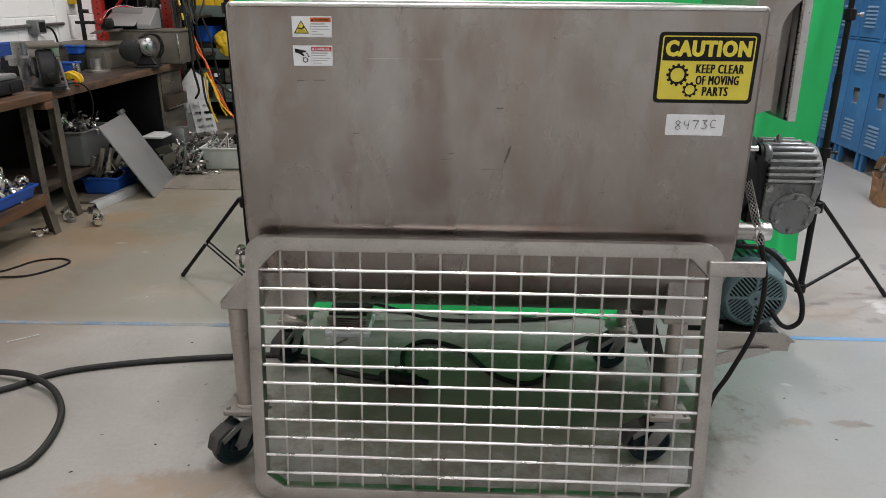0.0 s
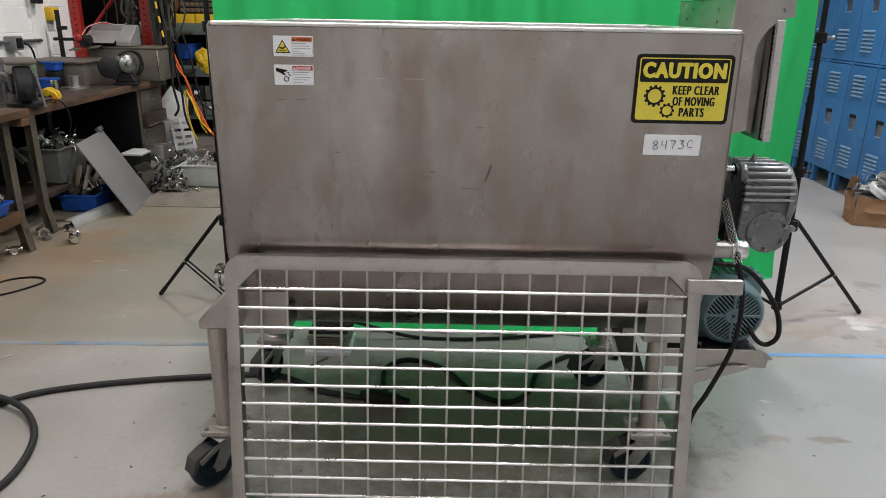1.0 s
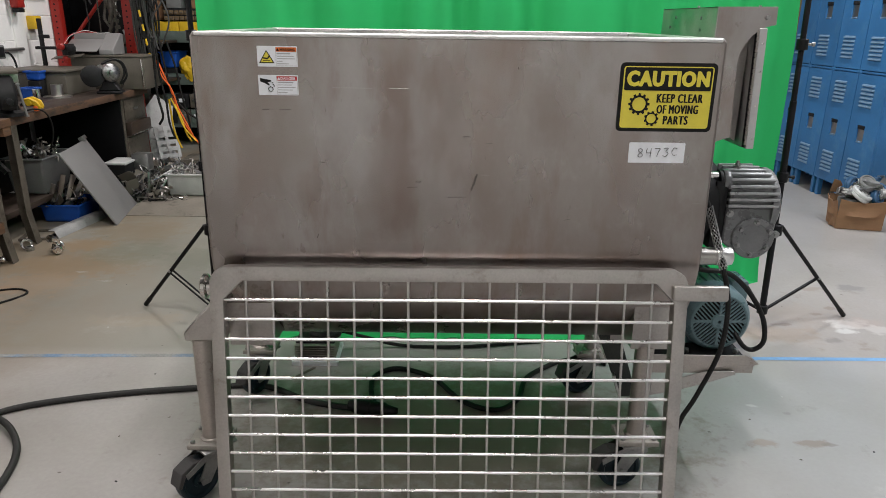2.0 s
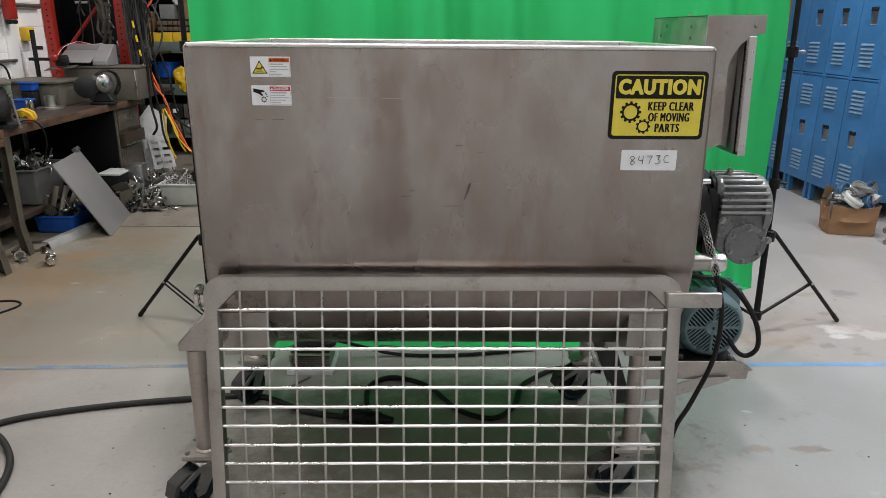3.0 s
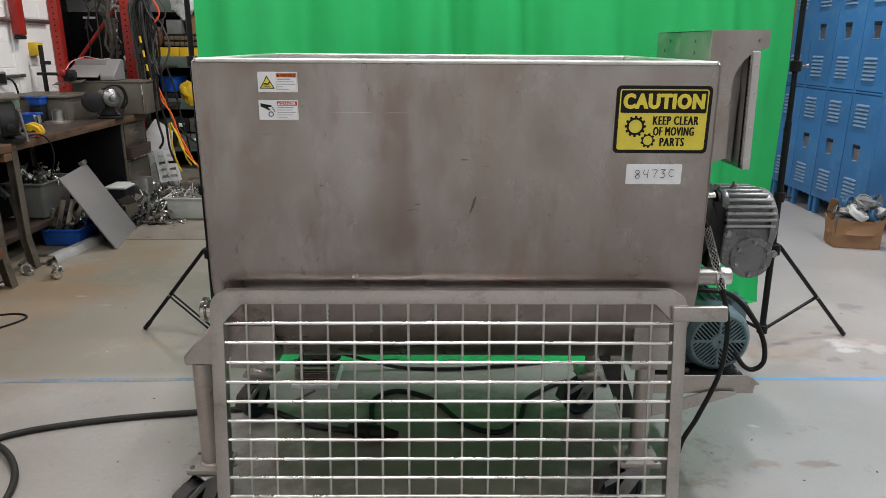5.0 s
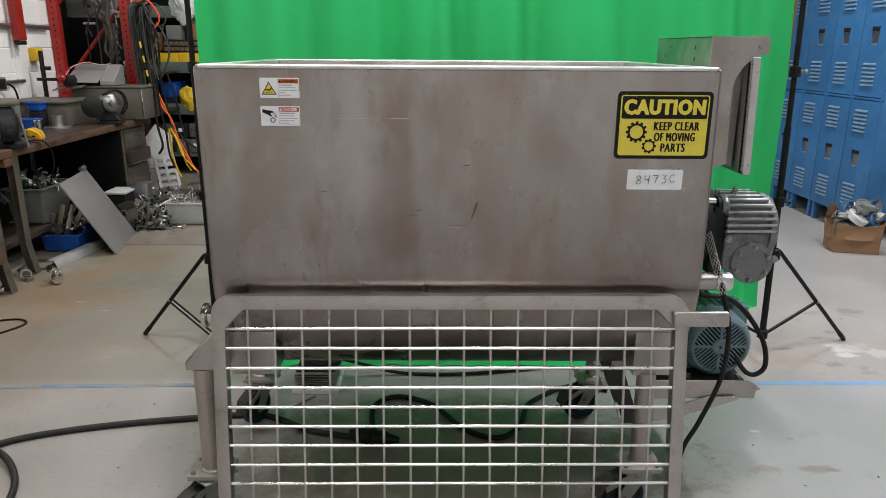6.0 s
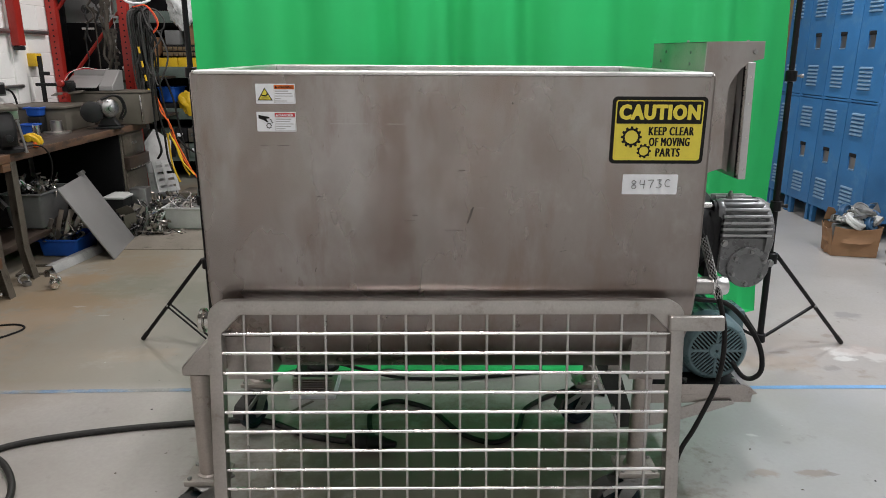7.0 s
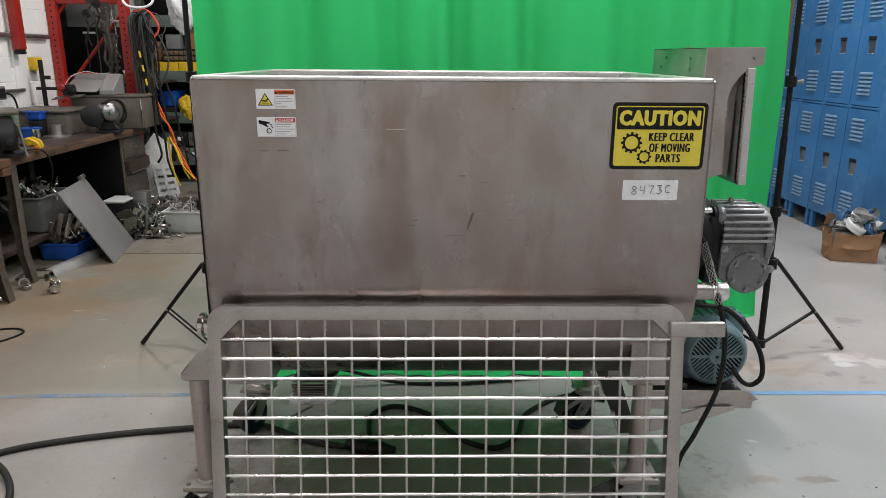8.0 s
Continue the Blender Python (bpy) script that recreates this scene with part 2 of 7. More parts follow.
    # The broad brown patch under the mixer is part dirt, part painted shade.
    for x, y, rx, ry, col, amount in ((1.14, 0.29, 0.075, 0.035, (0.3, 0.25, 0.21), 0.7), (1.31, 0.29, 0.075, 0.03, (0.27, 0.225, 0.19), 0.75), (1.2, 0.54, 0.03, 0.015, (0.55, 0.55, 0.54), 0.8), (1.38, 0.28, 0.03, 0.015, (0.22, 0.2, 0.18), 0.6), (1.31, 0.49, 0.03, 0.02, (0.26, 0.25, 0.24), 0.6), (-0.82, -0.13, 0.25, 0.12, (0.24, 0.18, 0.13), 0.6), (-0.98, -0.2, 0.3, 0.1, (0.34, 0.26, 0.19), 0.6),
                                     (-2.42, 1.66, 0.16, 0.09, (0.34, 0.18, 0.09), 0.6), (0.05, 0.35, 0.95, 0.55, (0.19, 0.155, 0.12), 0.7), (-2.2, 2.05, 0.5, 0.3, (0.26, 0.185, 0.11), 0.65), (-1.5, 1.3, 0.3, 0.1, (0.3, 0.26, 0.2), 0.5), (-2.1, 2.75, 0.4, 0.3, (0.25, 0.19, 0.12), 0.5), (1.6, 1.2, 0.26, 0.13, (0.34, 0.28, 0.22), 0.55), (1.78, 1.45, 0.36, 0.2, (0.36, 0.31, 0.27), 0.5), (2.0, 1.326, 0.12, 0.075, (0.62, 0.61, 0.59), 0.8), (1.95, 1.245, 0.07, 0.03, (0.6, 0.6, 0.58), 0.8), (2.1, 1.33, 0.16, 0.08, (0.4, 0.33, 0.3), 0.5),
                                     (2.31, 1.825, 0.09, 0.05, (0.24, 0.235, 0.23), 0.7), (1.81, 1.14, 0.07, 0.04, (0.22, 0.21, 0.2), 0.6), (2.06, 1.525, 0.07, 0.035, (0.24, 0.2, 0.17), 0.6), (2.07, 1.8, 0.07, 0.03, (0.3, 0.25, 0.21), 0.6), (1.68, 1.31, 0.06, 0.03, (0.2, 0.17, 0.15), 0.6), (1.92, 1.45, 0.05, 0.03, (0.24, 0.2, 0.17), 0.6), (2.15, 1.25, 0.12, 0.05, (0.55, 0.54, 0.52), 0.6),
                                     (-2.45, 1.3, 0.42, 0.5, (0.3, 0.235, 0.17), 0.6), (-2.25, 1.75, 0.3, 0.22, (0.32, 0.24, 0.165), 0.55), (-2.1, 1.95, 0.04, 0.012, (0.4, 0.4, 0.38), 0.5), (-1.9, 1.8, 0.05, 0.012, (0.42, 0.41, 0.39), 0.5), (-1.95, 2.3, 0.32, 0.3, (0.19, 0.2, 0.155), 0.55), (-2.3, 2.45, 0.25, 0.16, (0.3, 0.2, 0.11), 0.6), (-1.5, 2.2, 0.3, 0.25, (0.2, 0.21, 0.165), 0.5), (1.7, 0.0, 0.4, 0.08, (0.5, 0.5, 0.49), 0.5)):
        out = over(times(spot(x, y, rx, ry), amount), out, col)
    out = over(times(ranged(patch.outputs["Fac"], 0.58, 0.68), 0.22), out, (0.43, 0.425, 0.41))
    out = over(times(ranged(scuff.outputs["Fac"], 0.6, 0.73), 0.45), out, (0.21, 0.2, 0.175))
    out = over(times(ranged(specks.outputs["Fac"], 0.69, 0.73), 0.8), out, (0.10, 0.085, 0.07))
    nt.links.new(out, bs.inputs["Base Color"])
    return ma


def sheet_steel():
    """Satin stainless sheet: brown heat and water stains, pale wiped patches and fine brushing."""
    ma = mat("satin_steel", (0.362, 0.331, 0.315), 0.28, 1.0, 0.06, 2.2, 60, 0.006, (1, 1, 0.5), rvar=0.06)
    nt = ma.node_tree
    bs = nt.nodes["Principled BSDF"]
    src = bs.inputs["Base Color"].links[0].from_socket
    tc = nt.nodes.new("ShaderNodeTexCoord")

    def over(fac, col):
        x = nt.nodes.new("ShaderNodeMix")
        x.data_type = "RGBA"
        nt.links.new(fac, x.inputs["Factor"])
        nt.links.new(src, x.inputs["A"])
        x.inputs["B"].default_value = (*col, 1)
        return x.outputs["Result"]

    # stretch, scale, from, to, colour, amount, place in the noise
    for stretch, sc, lo, hi, col, amount, off in (((1, 1, 0.35), 1.9, 0.46, 0.62, (0.31, 0.262, 0.24), 0.7, 0.0), ((1, 1, 0.5), 4.5, 0.5, 0.66, (0.34, 0.285, 0.26), 0.7, 3.1), ((1, 1, 0.6), 3.2, 0.5, 0.68, (0.5, 0.485, 0.485), 0.5, 7.7),
                                                  ((1, 1, 0.7), 9, 0.54, 0.7, (0.5, 0.478, 0.465), 0.36, 1.3), ((1, 1, 0.3), 11, 0.52, 0.7, (0.29, 0.228, 0.2), 0.75, 5.2), ((0.5, 1, 6), 7, 0.67, 0.72, (0.6, 0.57, 0.55), 0.3, 2.0),
                                                  ((1, 1, 0.7), 24, 0.66, 0.71, (0.24, 0.2, 0.18), 0.5, 4.0), ((3, 1, 0.5), 40, 0.70, 0.735, (0.2, 0.17, 0.155), 0.6, 9.0)):
        mp = nt.nodes.new("ShaderNodeMapping")
        mp.inputs["Scale"].default_value = stretch
        mp.inputs["Location"].default_value = (off, off, off)
        nt.links.new(tc.outputs["Object"], mp.inputs["Vector"])
        n = nt.nodes.new("ShaderNodeTexNoise")
        n.inputs["Scale"].default_value, n.inputs["Detail"].default_value, n.inputs["Roughness"].default_value = sc, 6, 0.62
        nt.links.new(mp.outputs["Vector"], n.inputs["Vector"])
        r = nt.nodes.new("ShaderNodeMapRange")
        r.inputs["From Min"].default_value, r.inputs["From Max"].default_value, r.inputs["To Max"].default_value = lo, hi, amount
        nt.links.new(n.outputs["Fac"], r.inputs["Value"])
        src = over(r.outputs["Result"], col)
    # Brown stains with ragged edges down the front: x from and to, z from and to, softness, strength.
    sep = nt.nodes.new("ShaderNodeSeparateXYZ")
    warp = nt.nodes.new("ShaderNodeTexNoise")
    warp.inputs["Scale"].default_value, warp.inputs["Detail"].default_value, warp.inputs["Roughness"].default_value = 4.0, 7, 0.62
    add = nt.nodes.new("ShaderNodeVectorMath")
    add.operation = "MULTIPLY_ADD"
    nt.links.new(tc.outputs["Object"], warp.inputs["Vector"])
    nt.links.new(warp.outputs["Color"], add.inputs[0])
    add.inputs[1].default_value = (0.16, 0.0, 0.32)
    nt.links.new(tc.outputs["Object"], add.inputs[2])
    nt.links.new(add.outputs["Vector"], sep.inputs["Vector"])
    # The lowest patches also put the sheet's dimmer lower reflections into the colour.
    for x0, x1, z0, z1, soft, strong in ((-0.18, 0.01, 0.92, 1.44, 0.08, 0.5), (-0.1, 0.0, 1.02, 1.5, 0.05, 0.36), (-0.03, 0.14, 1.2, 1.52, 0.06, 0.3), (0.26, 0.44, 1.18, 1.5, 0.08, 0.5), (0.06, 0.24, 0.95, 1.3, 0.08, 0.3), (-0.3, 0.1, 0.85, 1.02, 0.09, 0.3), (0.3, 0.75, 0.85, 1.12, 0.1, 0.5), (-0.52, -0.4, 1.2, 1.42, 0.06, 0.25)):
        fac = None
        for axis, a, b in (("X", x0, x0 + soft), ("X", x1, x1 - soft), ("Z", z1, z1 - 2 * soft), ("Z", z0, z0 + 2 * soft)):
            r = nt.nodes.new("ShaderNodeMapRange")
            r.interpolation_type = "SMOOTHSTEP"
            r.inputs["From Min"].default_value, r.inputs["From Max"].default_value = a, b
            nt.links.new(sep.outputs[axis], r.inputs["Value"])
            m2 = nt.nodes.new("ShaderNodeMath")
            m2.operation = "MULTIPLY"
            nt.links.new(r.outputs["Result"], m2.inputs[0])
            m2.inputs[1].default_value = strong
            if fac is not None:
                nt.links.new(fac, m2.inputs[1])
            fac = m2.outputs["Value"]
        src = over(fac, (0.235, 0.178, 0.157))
    nt.links.new(src, bs.inputs["Base Color"])
    return ma


M_FLOOR = floor_material()
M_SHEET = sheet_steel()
M_STEEL = mat("dull_steel", (0.47, 0.442, 0.42), 0.4, 1.0, 0.12, 7, 150, 0.03, col2=(0.36, 0.32, 0.29), worn=0.56)
M_BAR = mat("polished_bar", (0.8, 0.79, 0.785), 0.3, 1.0, 0.08, 6, 200, 0.0)
M_INNER = mat("lit_inner_steel", (0.6, 0.59, 0.585), 0.42, 0.85, 0.25, 5, 150, 0.02)
M_ROD = mat("satin_rod", (0.56, 0.54, 0.525), 0.36, 1.0, 0.1, 8, 200, 0.0)
# The gearbox paint again, lightened for the light on the rib tops.
M_FIN = mat("lit_worn_fin_paint", (0.36, 0.365, 0.37), 0.34, 0.3, 0.12, 14, 170, 0.06, col2=(0.22, 0.22, 0.22), worn=0.58)
M_SCRATCH = mat("fresh_scratch", (0.6, 0.59, 0.58), 0.65, 0.7, 0.1, 12, 200, 0.02)
# Rim steel paler than the sheet; its edge highlight is in the colour.
M_RIM = mat("highlight_rim_steel", (0.84, 0.83, 0.82), 0.48, 0.85, 0.1, 9, 160, 0.02)
M_PLATED = mat("dull_plated_steel", (0.4, 0.375, 0.34), 0.55, 0.45, 0.15, 18, 160, 0.05, col2=(0.24, 0.2, 0.17), worn=0.6)
M_PALE = mat("dusty_pale_sheet", (0.38, 0.38, 0.375), 0.5, 0.2, 0.15, 7, 140, 0.04, col2=(0.25, 0.24, 0.23), worn=0.58)
M_PLATEEDGE = mat("pale_flange_steel", (0.62, 0.61, 0.61), 0.5, 1.0, 0.08, 8, 150, 0.03)
M_PEDAL = mat("grey_pedal_rubber", (0.055, 0.053, 0.052), 0.6, 0, 0.2, 30, 220, 0.1, spec=0.3)
# Dark greenish tone puts the brace's shade and cloth reflection into its colour.
M_BRACE = mat("shaded_brace_steel", (0.045, 0.05, 0.046), 0.5, 0.3, 0.25, 9, 150, 0.05)
M_PIPE = mat("brushed_pipe", (0.46, 0.42, 0.39), 0.45, 1.0, 0.14, 9, 160, 0.04, col2=(0.25, 0.2, 0.17), worn=0.6)
M_SCUFF = mat("dark_scuff", (0.17, 0.15, 0.14), 0.5, 0.8, 0.2, 60, 300, 0.1)
M_BOLT = mat("grimy_bolt", (0.3, 0.3, 0.3), 0.35, 1.0, 0.2, 60, 300, 0.1)
M_BRIGHT = mat("bright_steel", (0.72, 0.7, 0.68), 0.2, 1.0, 0.1, 20, 200, 0.02)
M_GALV = mat("zinc_plate", (0.36, 0.36, 0.355), 0.38, 0.9, 0.15, 25, 200, 0.05)
M_RUBBER = mat("black_rubber", (0.01, 0.01, 0.01), 0.5, 0, 0.25, 20, 200, 0.06, spec=0.25)
M_WHEEL = mat("teal_wheel", (0.008, 0.02, 0.028), 0.4, 0, 0.25, 20, 160, 0.05, spec=0.3)
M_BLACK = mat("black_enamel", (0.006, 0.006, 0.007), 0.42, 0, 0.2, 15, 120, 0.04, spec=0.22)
M_DARK = mat("dark_cast_iron", (0.014, 0.014, 0.015), 0.5, 0.1, 0.25, 18, 160, 0.1, spec=0.3)
M_GEAR = mat("grey_gearbox_paint", (0.185, 0.188, 0.192), 0.3, 0.15, 0.12, 14, 170, 0.08, col2=(0.19, 0.19, 0.19), worn=0.6)
M_MOTOR = mat("teal_motor_paint", (0.125, 0.2, 0.22), 0.32, 0.05, 0.12, 12, 150, 0.06, col2=(0.08, 0.12, 0.13), worn=0.6)
M_CLOTH = mat("green_cloth", (0.022, 0.48, 0.135), 0.85, 0, 0.09, 1.4, 500, 0.12)
M_HEM = mat("brown_hem", (0.16, 0.11, 0.06), 0.85, 0, 0.15, 8, 300, 0.1)
M_TAPE = mat("blue_tape", (0.17, 0.35, 0.6), 0.6, 0, 0.15, 9, 90, 0.05, col2=(0.22, 0.36, 0.5), worn=0.56)
M_OLDTAPE = mat("faded_blue_tape", (0.16, 0.24, 0.35), 0.65, 0, 0.3, 3, 90, 0.05, col2=(0.28, 0.29, 0.285), worn=0.42)
M_WALL = mat("white_painted_wall", (0.87, 0.865, 0.85), 0.6, 0, 0.04, 1.5, 60, 0.05, col2=(0.66, 0.64, 0.6), worn=0.66)
M_GREYWALL = mat("grey_wall", (0.32, 0.31, 0.3), 0.7, 0, 0.1, 1.0, 50, 0.05)
M_CEIL = mat("ceiling_paint", (0.16, 0.155, 0.15), 0.8, 0, 0.06, 1.0, 40, 0.04)
M_LOCKER = mat("blue_locker_paint", (0.036, 0.16, 0.375), 0.42, 0.0, 0.16, 3, 130, 0.04, col2=(0.06, 0.19, 0.385), worn=0.53, spread=0.08)
M_LOUVER = mat("worn_louver", (0.2, 0.32, 0.46), 0.4, 0.2, 0.2, 25, 160, 0.05, col2=(0.06, 0.2, 0.4), worn=0.55)
M_RED = mat("red_rack_paint", (0.33, 0.018, 0.012), 0.45, 0, 0.15, 6, 110, 0.05, col2=(0.26, 0.05, 0.03), worn=0.6)
M_WOOD = mat("worn_bench_wood", (0.125, 0.062, 0.03), 0.6, 0, 0.4, 7, 60, 0.3, (1, 0.15, 1), col2=(0.045, 0.032, 0.025), worn=0.48)
M_DARKWOOD = mat("dark_oily_bench", (0.04, 0.027, 0.02), 0.5, 0, 0.3, 7, 70, 0.15, (1, 0.2, 1), col2=(0.09, 0.055, 0.035), worn=0.6)
M_EDGE = mat("chipped_bench_edge", (0.1, 0.055, 0.032), 0.6, 0, 0.3, 9, 80, 0.2, (1, 0.3, 1), col2=(0.03, 0.022, 0.018), worn=0.5)
M_CABLE = mat("dusty_cable", (0.028, 0.028, 0.027), 0.55, 0, 0.3, 7, 160, 0.05, spec=0.3)
M_DUST = mat("dusty_dark_iron", (0.055, 0.047, 0.038), 0.6, 0.2, 0.3, 12, 140, 0.1, col2=(0.03, 0.025, 0.02), worn=0.5)
M_LEG = mat("olive_bench_steel", (0.115, 0.1, 0.08), 0.5, 0.3, 0.25, 9, 130, 0.06, col2=(0.06, 0.045, 0.035), worn=0.54)
M_NAVY = mat("dark_blue_wheel", (0.035, 0.1, 0.2), 0.45, 0, 0.2, 14, 120, 0.05)
M_BLUE = mat("blue_bin_plastic", (0.012, 0.085, 0.42), 0.4, 0, 0.12, 9, 120, 0.04)
M_TOTE = mat("grey_tote_plastic", (0.18, 0.185, 0.185), 0.5, 0, 0.12, 8, 120, 0.04)
M_WTUB = mat("white_tub_plastic", (0.55, 0.56, 0.55), 0.45, 0, 0.1, 8, 120, 0.04)
M_PANEL = mat("grey_panel_paint", (0.24, 0.236, 0.235), 0.45, 0.2, 0.08, 4, 140, 0.03)
M_BOX = mat("grey_enclosure", (0.135, 0.122, 0.1), 0.5, 0.3, 0.12, 6, 130, 0.05, col2=(0.11, 0.1, 0.088), worn=0.57)
M_PLATE = mat("worn_floor_sheet", (0.24, 0.215, 0.18), 0.55, 0.1, 0.22, 4, 90, 0.05, col2=(0.1, 0.085, 0.07), worn=0.55)
M_CARD = mat("brown_cardboard", (0.262, 0.142, 0.074), 0.8, 0, 0.1, 6, 180, 0.06, (1, 1, 5), col2=(0.3, 0.17, 0.09), worn=0.57)
M_YELLOW = mat("sign_yellow", (0.78, 0.66, 0.07), 0.45, 0, 0.05, 30, 200, 0.02)
M_INK = mat("sign_black", (0.008, 0.008, 0.008), 0.5, 0, 0.15, 40, 200, 0.02, spec=0.25)
M_PAPER = mat("white_sticker", (0.85, 0.87, 0.91), 0.5, 0, 0.04, 20, 200, 0.02)
M_REDINK = mat("sticker_red", (0.52, 0.02, 0.03), 0.45, 0, 0.05, 40, 200, 0.02)
M_ORANGEINK = mat("sticker_orange", (0.75, 0.16, 0.02), 0.45, 0, 0.05, 40, 200, 0.02)
M_GREYINK = mat("sticker_print", (0.42, 0.42, 0.42), 0.5, 0, 0.1, 60, 200, 0.02)
M_PEN = mat("pen_ink", (0.012, 0.012, 0.016), 0.5, 0, 0.2, 60, 200, 0.02)
M_YPLASTIC = mat("yellow_plastic", (0.7, 0.45, 0.02), 0.45, 0, 0.12, 10, 120, 0.04)
M_ORANGE = mat("orange_cord", (0.75, 0.13, 0.02), 0.5, 0, 0.1, 10, 120, 0.04)
M_GREYCORD = mat("grey_cord", (0.045, 0.045, 0.044), 0.5, 0, 0.2, 8, 120, 0.04)
M_GREENGREY = mat("grey_green_beam", (0.12, 0.155, 0.14), 0.5, 0.1, 0.15, 6, 110, 0.05)
M_PLASTICBAG = mat("clear_film", (0.55, 0.57, 0.58), 0.3, 0, 0.2, 14, 60, 0.4)


def glowing(name, strength):
    ma = bpy.data.materials.new(name)
    ma.use_nodes = True
    bs = ma.node_tree.nodes["Principled BSDF"]
    bs.inputs["Emission Color"].default_value = (1, 0.96, 0.9, 1)
    bs.inputs["Emission Strength"].default_value = strength
    return ma


M_GLOW = glowing("lamp_diffuser", 6.0)

# ---- the room ----
X0, X1, Y0, Y1, ZC = -3.55, 3.72, -3.7, 9.0, 3.9


def slab(name, x0, x1, y0, y1, z0, z1, material, label, category):
    return single(name, box(bmesh.new(), x0, x1, y0, y1, z0, z1), material, label, category, ((x0 + x1) / 2, (y0 + y1) / 2, z0), kind="structure")


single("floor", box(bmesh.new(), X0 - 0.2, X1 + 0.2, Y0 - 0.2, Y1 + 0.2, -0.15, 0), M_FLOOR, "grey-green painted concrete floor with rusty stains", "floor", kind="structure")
wall_left = slab("wall_left", X0 - 0.2, X0, Y0, Y1, 0, ZC, M_WALL, "white painted block wall behind the workbenches", "wall")
bm = bmesh.new()
box(bm, X0 - 0.002, X0 + 0.004, -0.196, 0.196, -0.0965, 0.0965, 0.0025, 1)
block_mesh = finish(bm, "block", M_WALL, (0, 0, 0))
for row in range(13):
    for col in range(12):
        ob = new("block", block_mesh)
        ob.parent = wall_left
        ob.matrix_parent_inverse = Matrix.Translation(-wall_left.location)
        ob.location = (0, 1.6 + 0.4 * col + 0.2 * (row % 2), 0.1 + 0.2 * row)
# Unseen walls and ceiling close the room; greys chosen to limit bounced light.
slab("wall_right", X1, X1 + 0.2, Y0, Y1, 0, ZC, M_GREYWALL, "grey painted wall behind the lockers", "wall")
slab("wall_back", X0 - 0.2, X1 + 0.2, Y1, Y1 + 0.2, 0, ZC, M_GREYWALL, "unseen grey wall closing the end of the shop", "wall")
# Unseen front wall, white and near, added to brighten the trough's reflections.
slab("wall_front", X0 - 0.2, X1 + 0.2, Y0 - 0.2, Y0, 0, ZC, M_WALL, "unseen white wall that brightens the reflections in the steel", "wall")
slab("ceiling", X0 - 0.2, X1 + 0.2, Y0 - 0.2, Y1 + 0.2, ZC, ZC + 0.15, M_CEIL, "unseen workshop ceiling, dark to limit bounced light", "ceiling")


def ceiling_light(x, y, colour, share):
    th = thing("ceiling_light", "unseen white strip light with a glowing diffuser on the ceiling", "ceiling light", (x, y, LAMP_Z), "strip lights on the ceiling")
    part("housing", box(bmesh.new(), x - 0.1, x + 0.1, y - 0.37, y + 0.37, LAMP_Z + 0.04, ZC, 0.01), M_PAPER, th)
    part("diffuser", box(bmesh.new(), x - 0.08, x + 0.08, y - 0.35, y + 0.35, LAMP_Z, LAMP_Z + 0.038, 0.008), M_GLOW, th)
    li = bpy.data.lights.new("strip_lamp", "AREA")
    li.shape, li.size, li.size_y, li.energy, li.color = "RECTANGLE", 0.16, 0.7, LAMP_POWER * share, colour
    new("strip_lamp", li).matrix_world = pose(x, y, LAMP_Z - 0.01)


for lx, ly, lc, lp in LAMP_SPOTS:
    ceiling_light(lx, ly, lc, lp)

# Worn blue tape across the floor, in two lengths.
for x0, x1, y0, y1 in ((-3.4, -0.95, 0.855, 0.925), (0.93, 3.6, 0.942, 0.965)):
    bm = bmesh.new()
    n = 40
    rows = []
    for i in range(n + 1):
        x = x0 + (x1 - x0) * i / n
        y = y0 + (y1 - y0) * i / n
        w = 0.0155 + 0.004 * noise.noise((x * 3, 1, 0))
        rows.append((bm.verts.new((x, y - w, 0.0012)), bm.verts.new((x, y + w + 0.002 * noise.noise((x * 9, 5, 0)), 0.0012))))
    for a, b in zip(rows, rows[1:]):
        bm.faces.new((a[0], b[0], b[1], a[1]))
    single("floor_tape", bm, M_OLDTAPE if x0 < -1 else M_TAPE, "faded blue tape line stuck to the floor" if x0 < -1 else "bright blue tape line stuck to the floor", "tape", kind="structure")

# ---- the mixer ----
HX0, HX1, HD, HZ, HC = -0.662, 0.695, 0.865, 1.375, 0.83
HR = HD / 2
mixer = thing("ribbon_mixer", "stainless steel trough mixer on four casters with gearbox and motor", "mixer", (0, HR, 0))


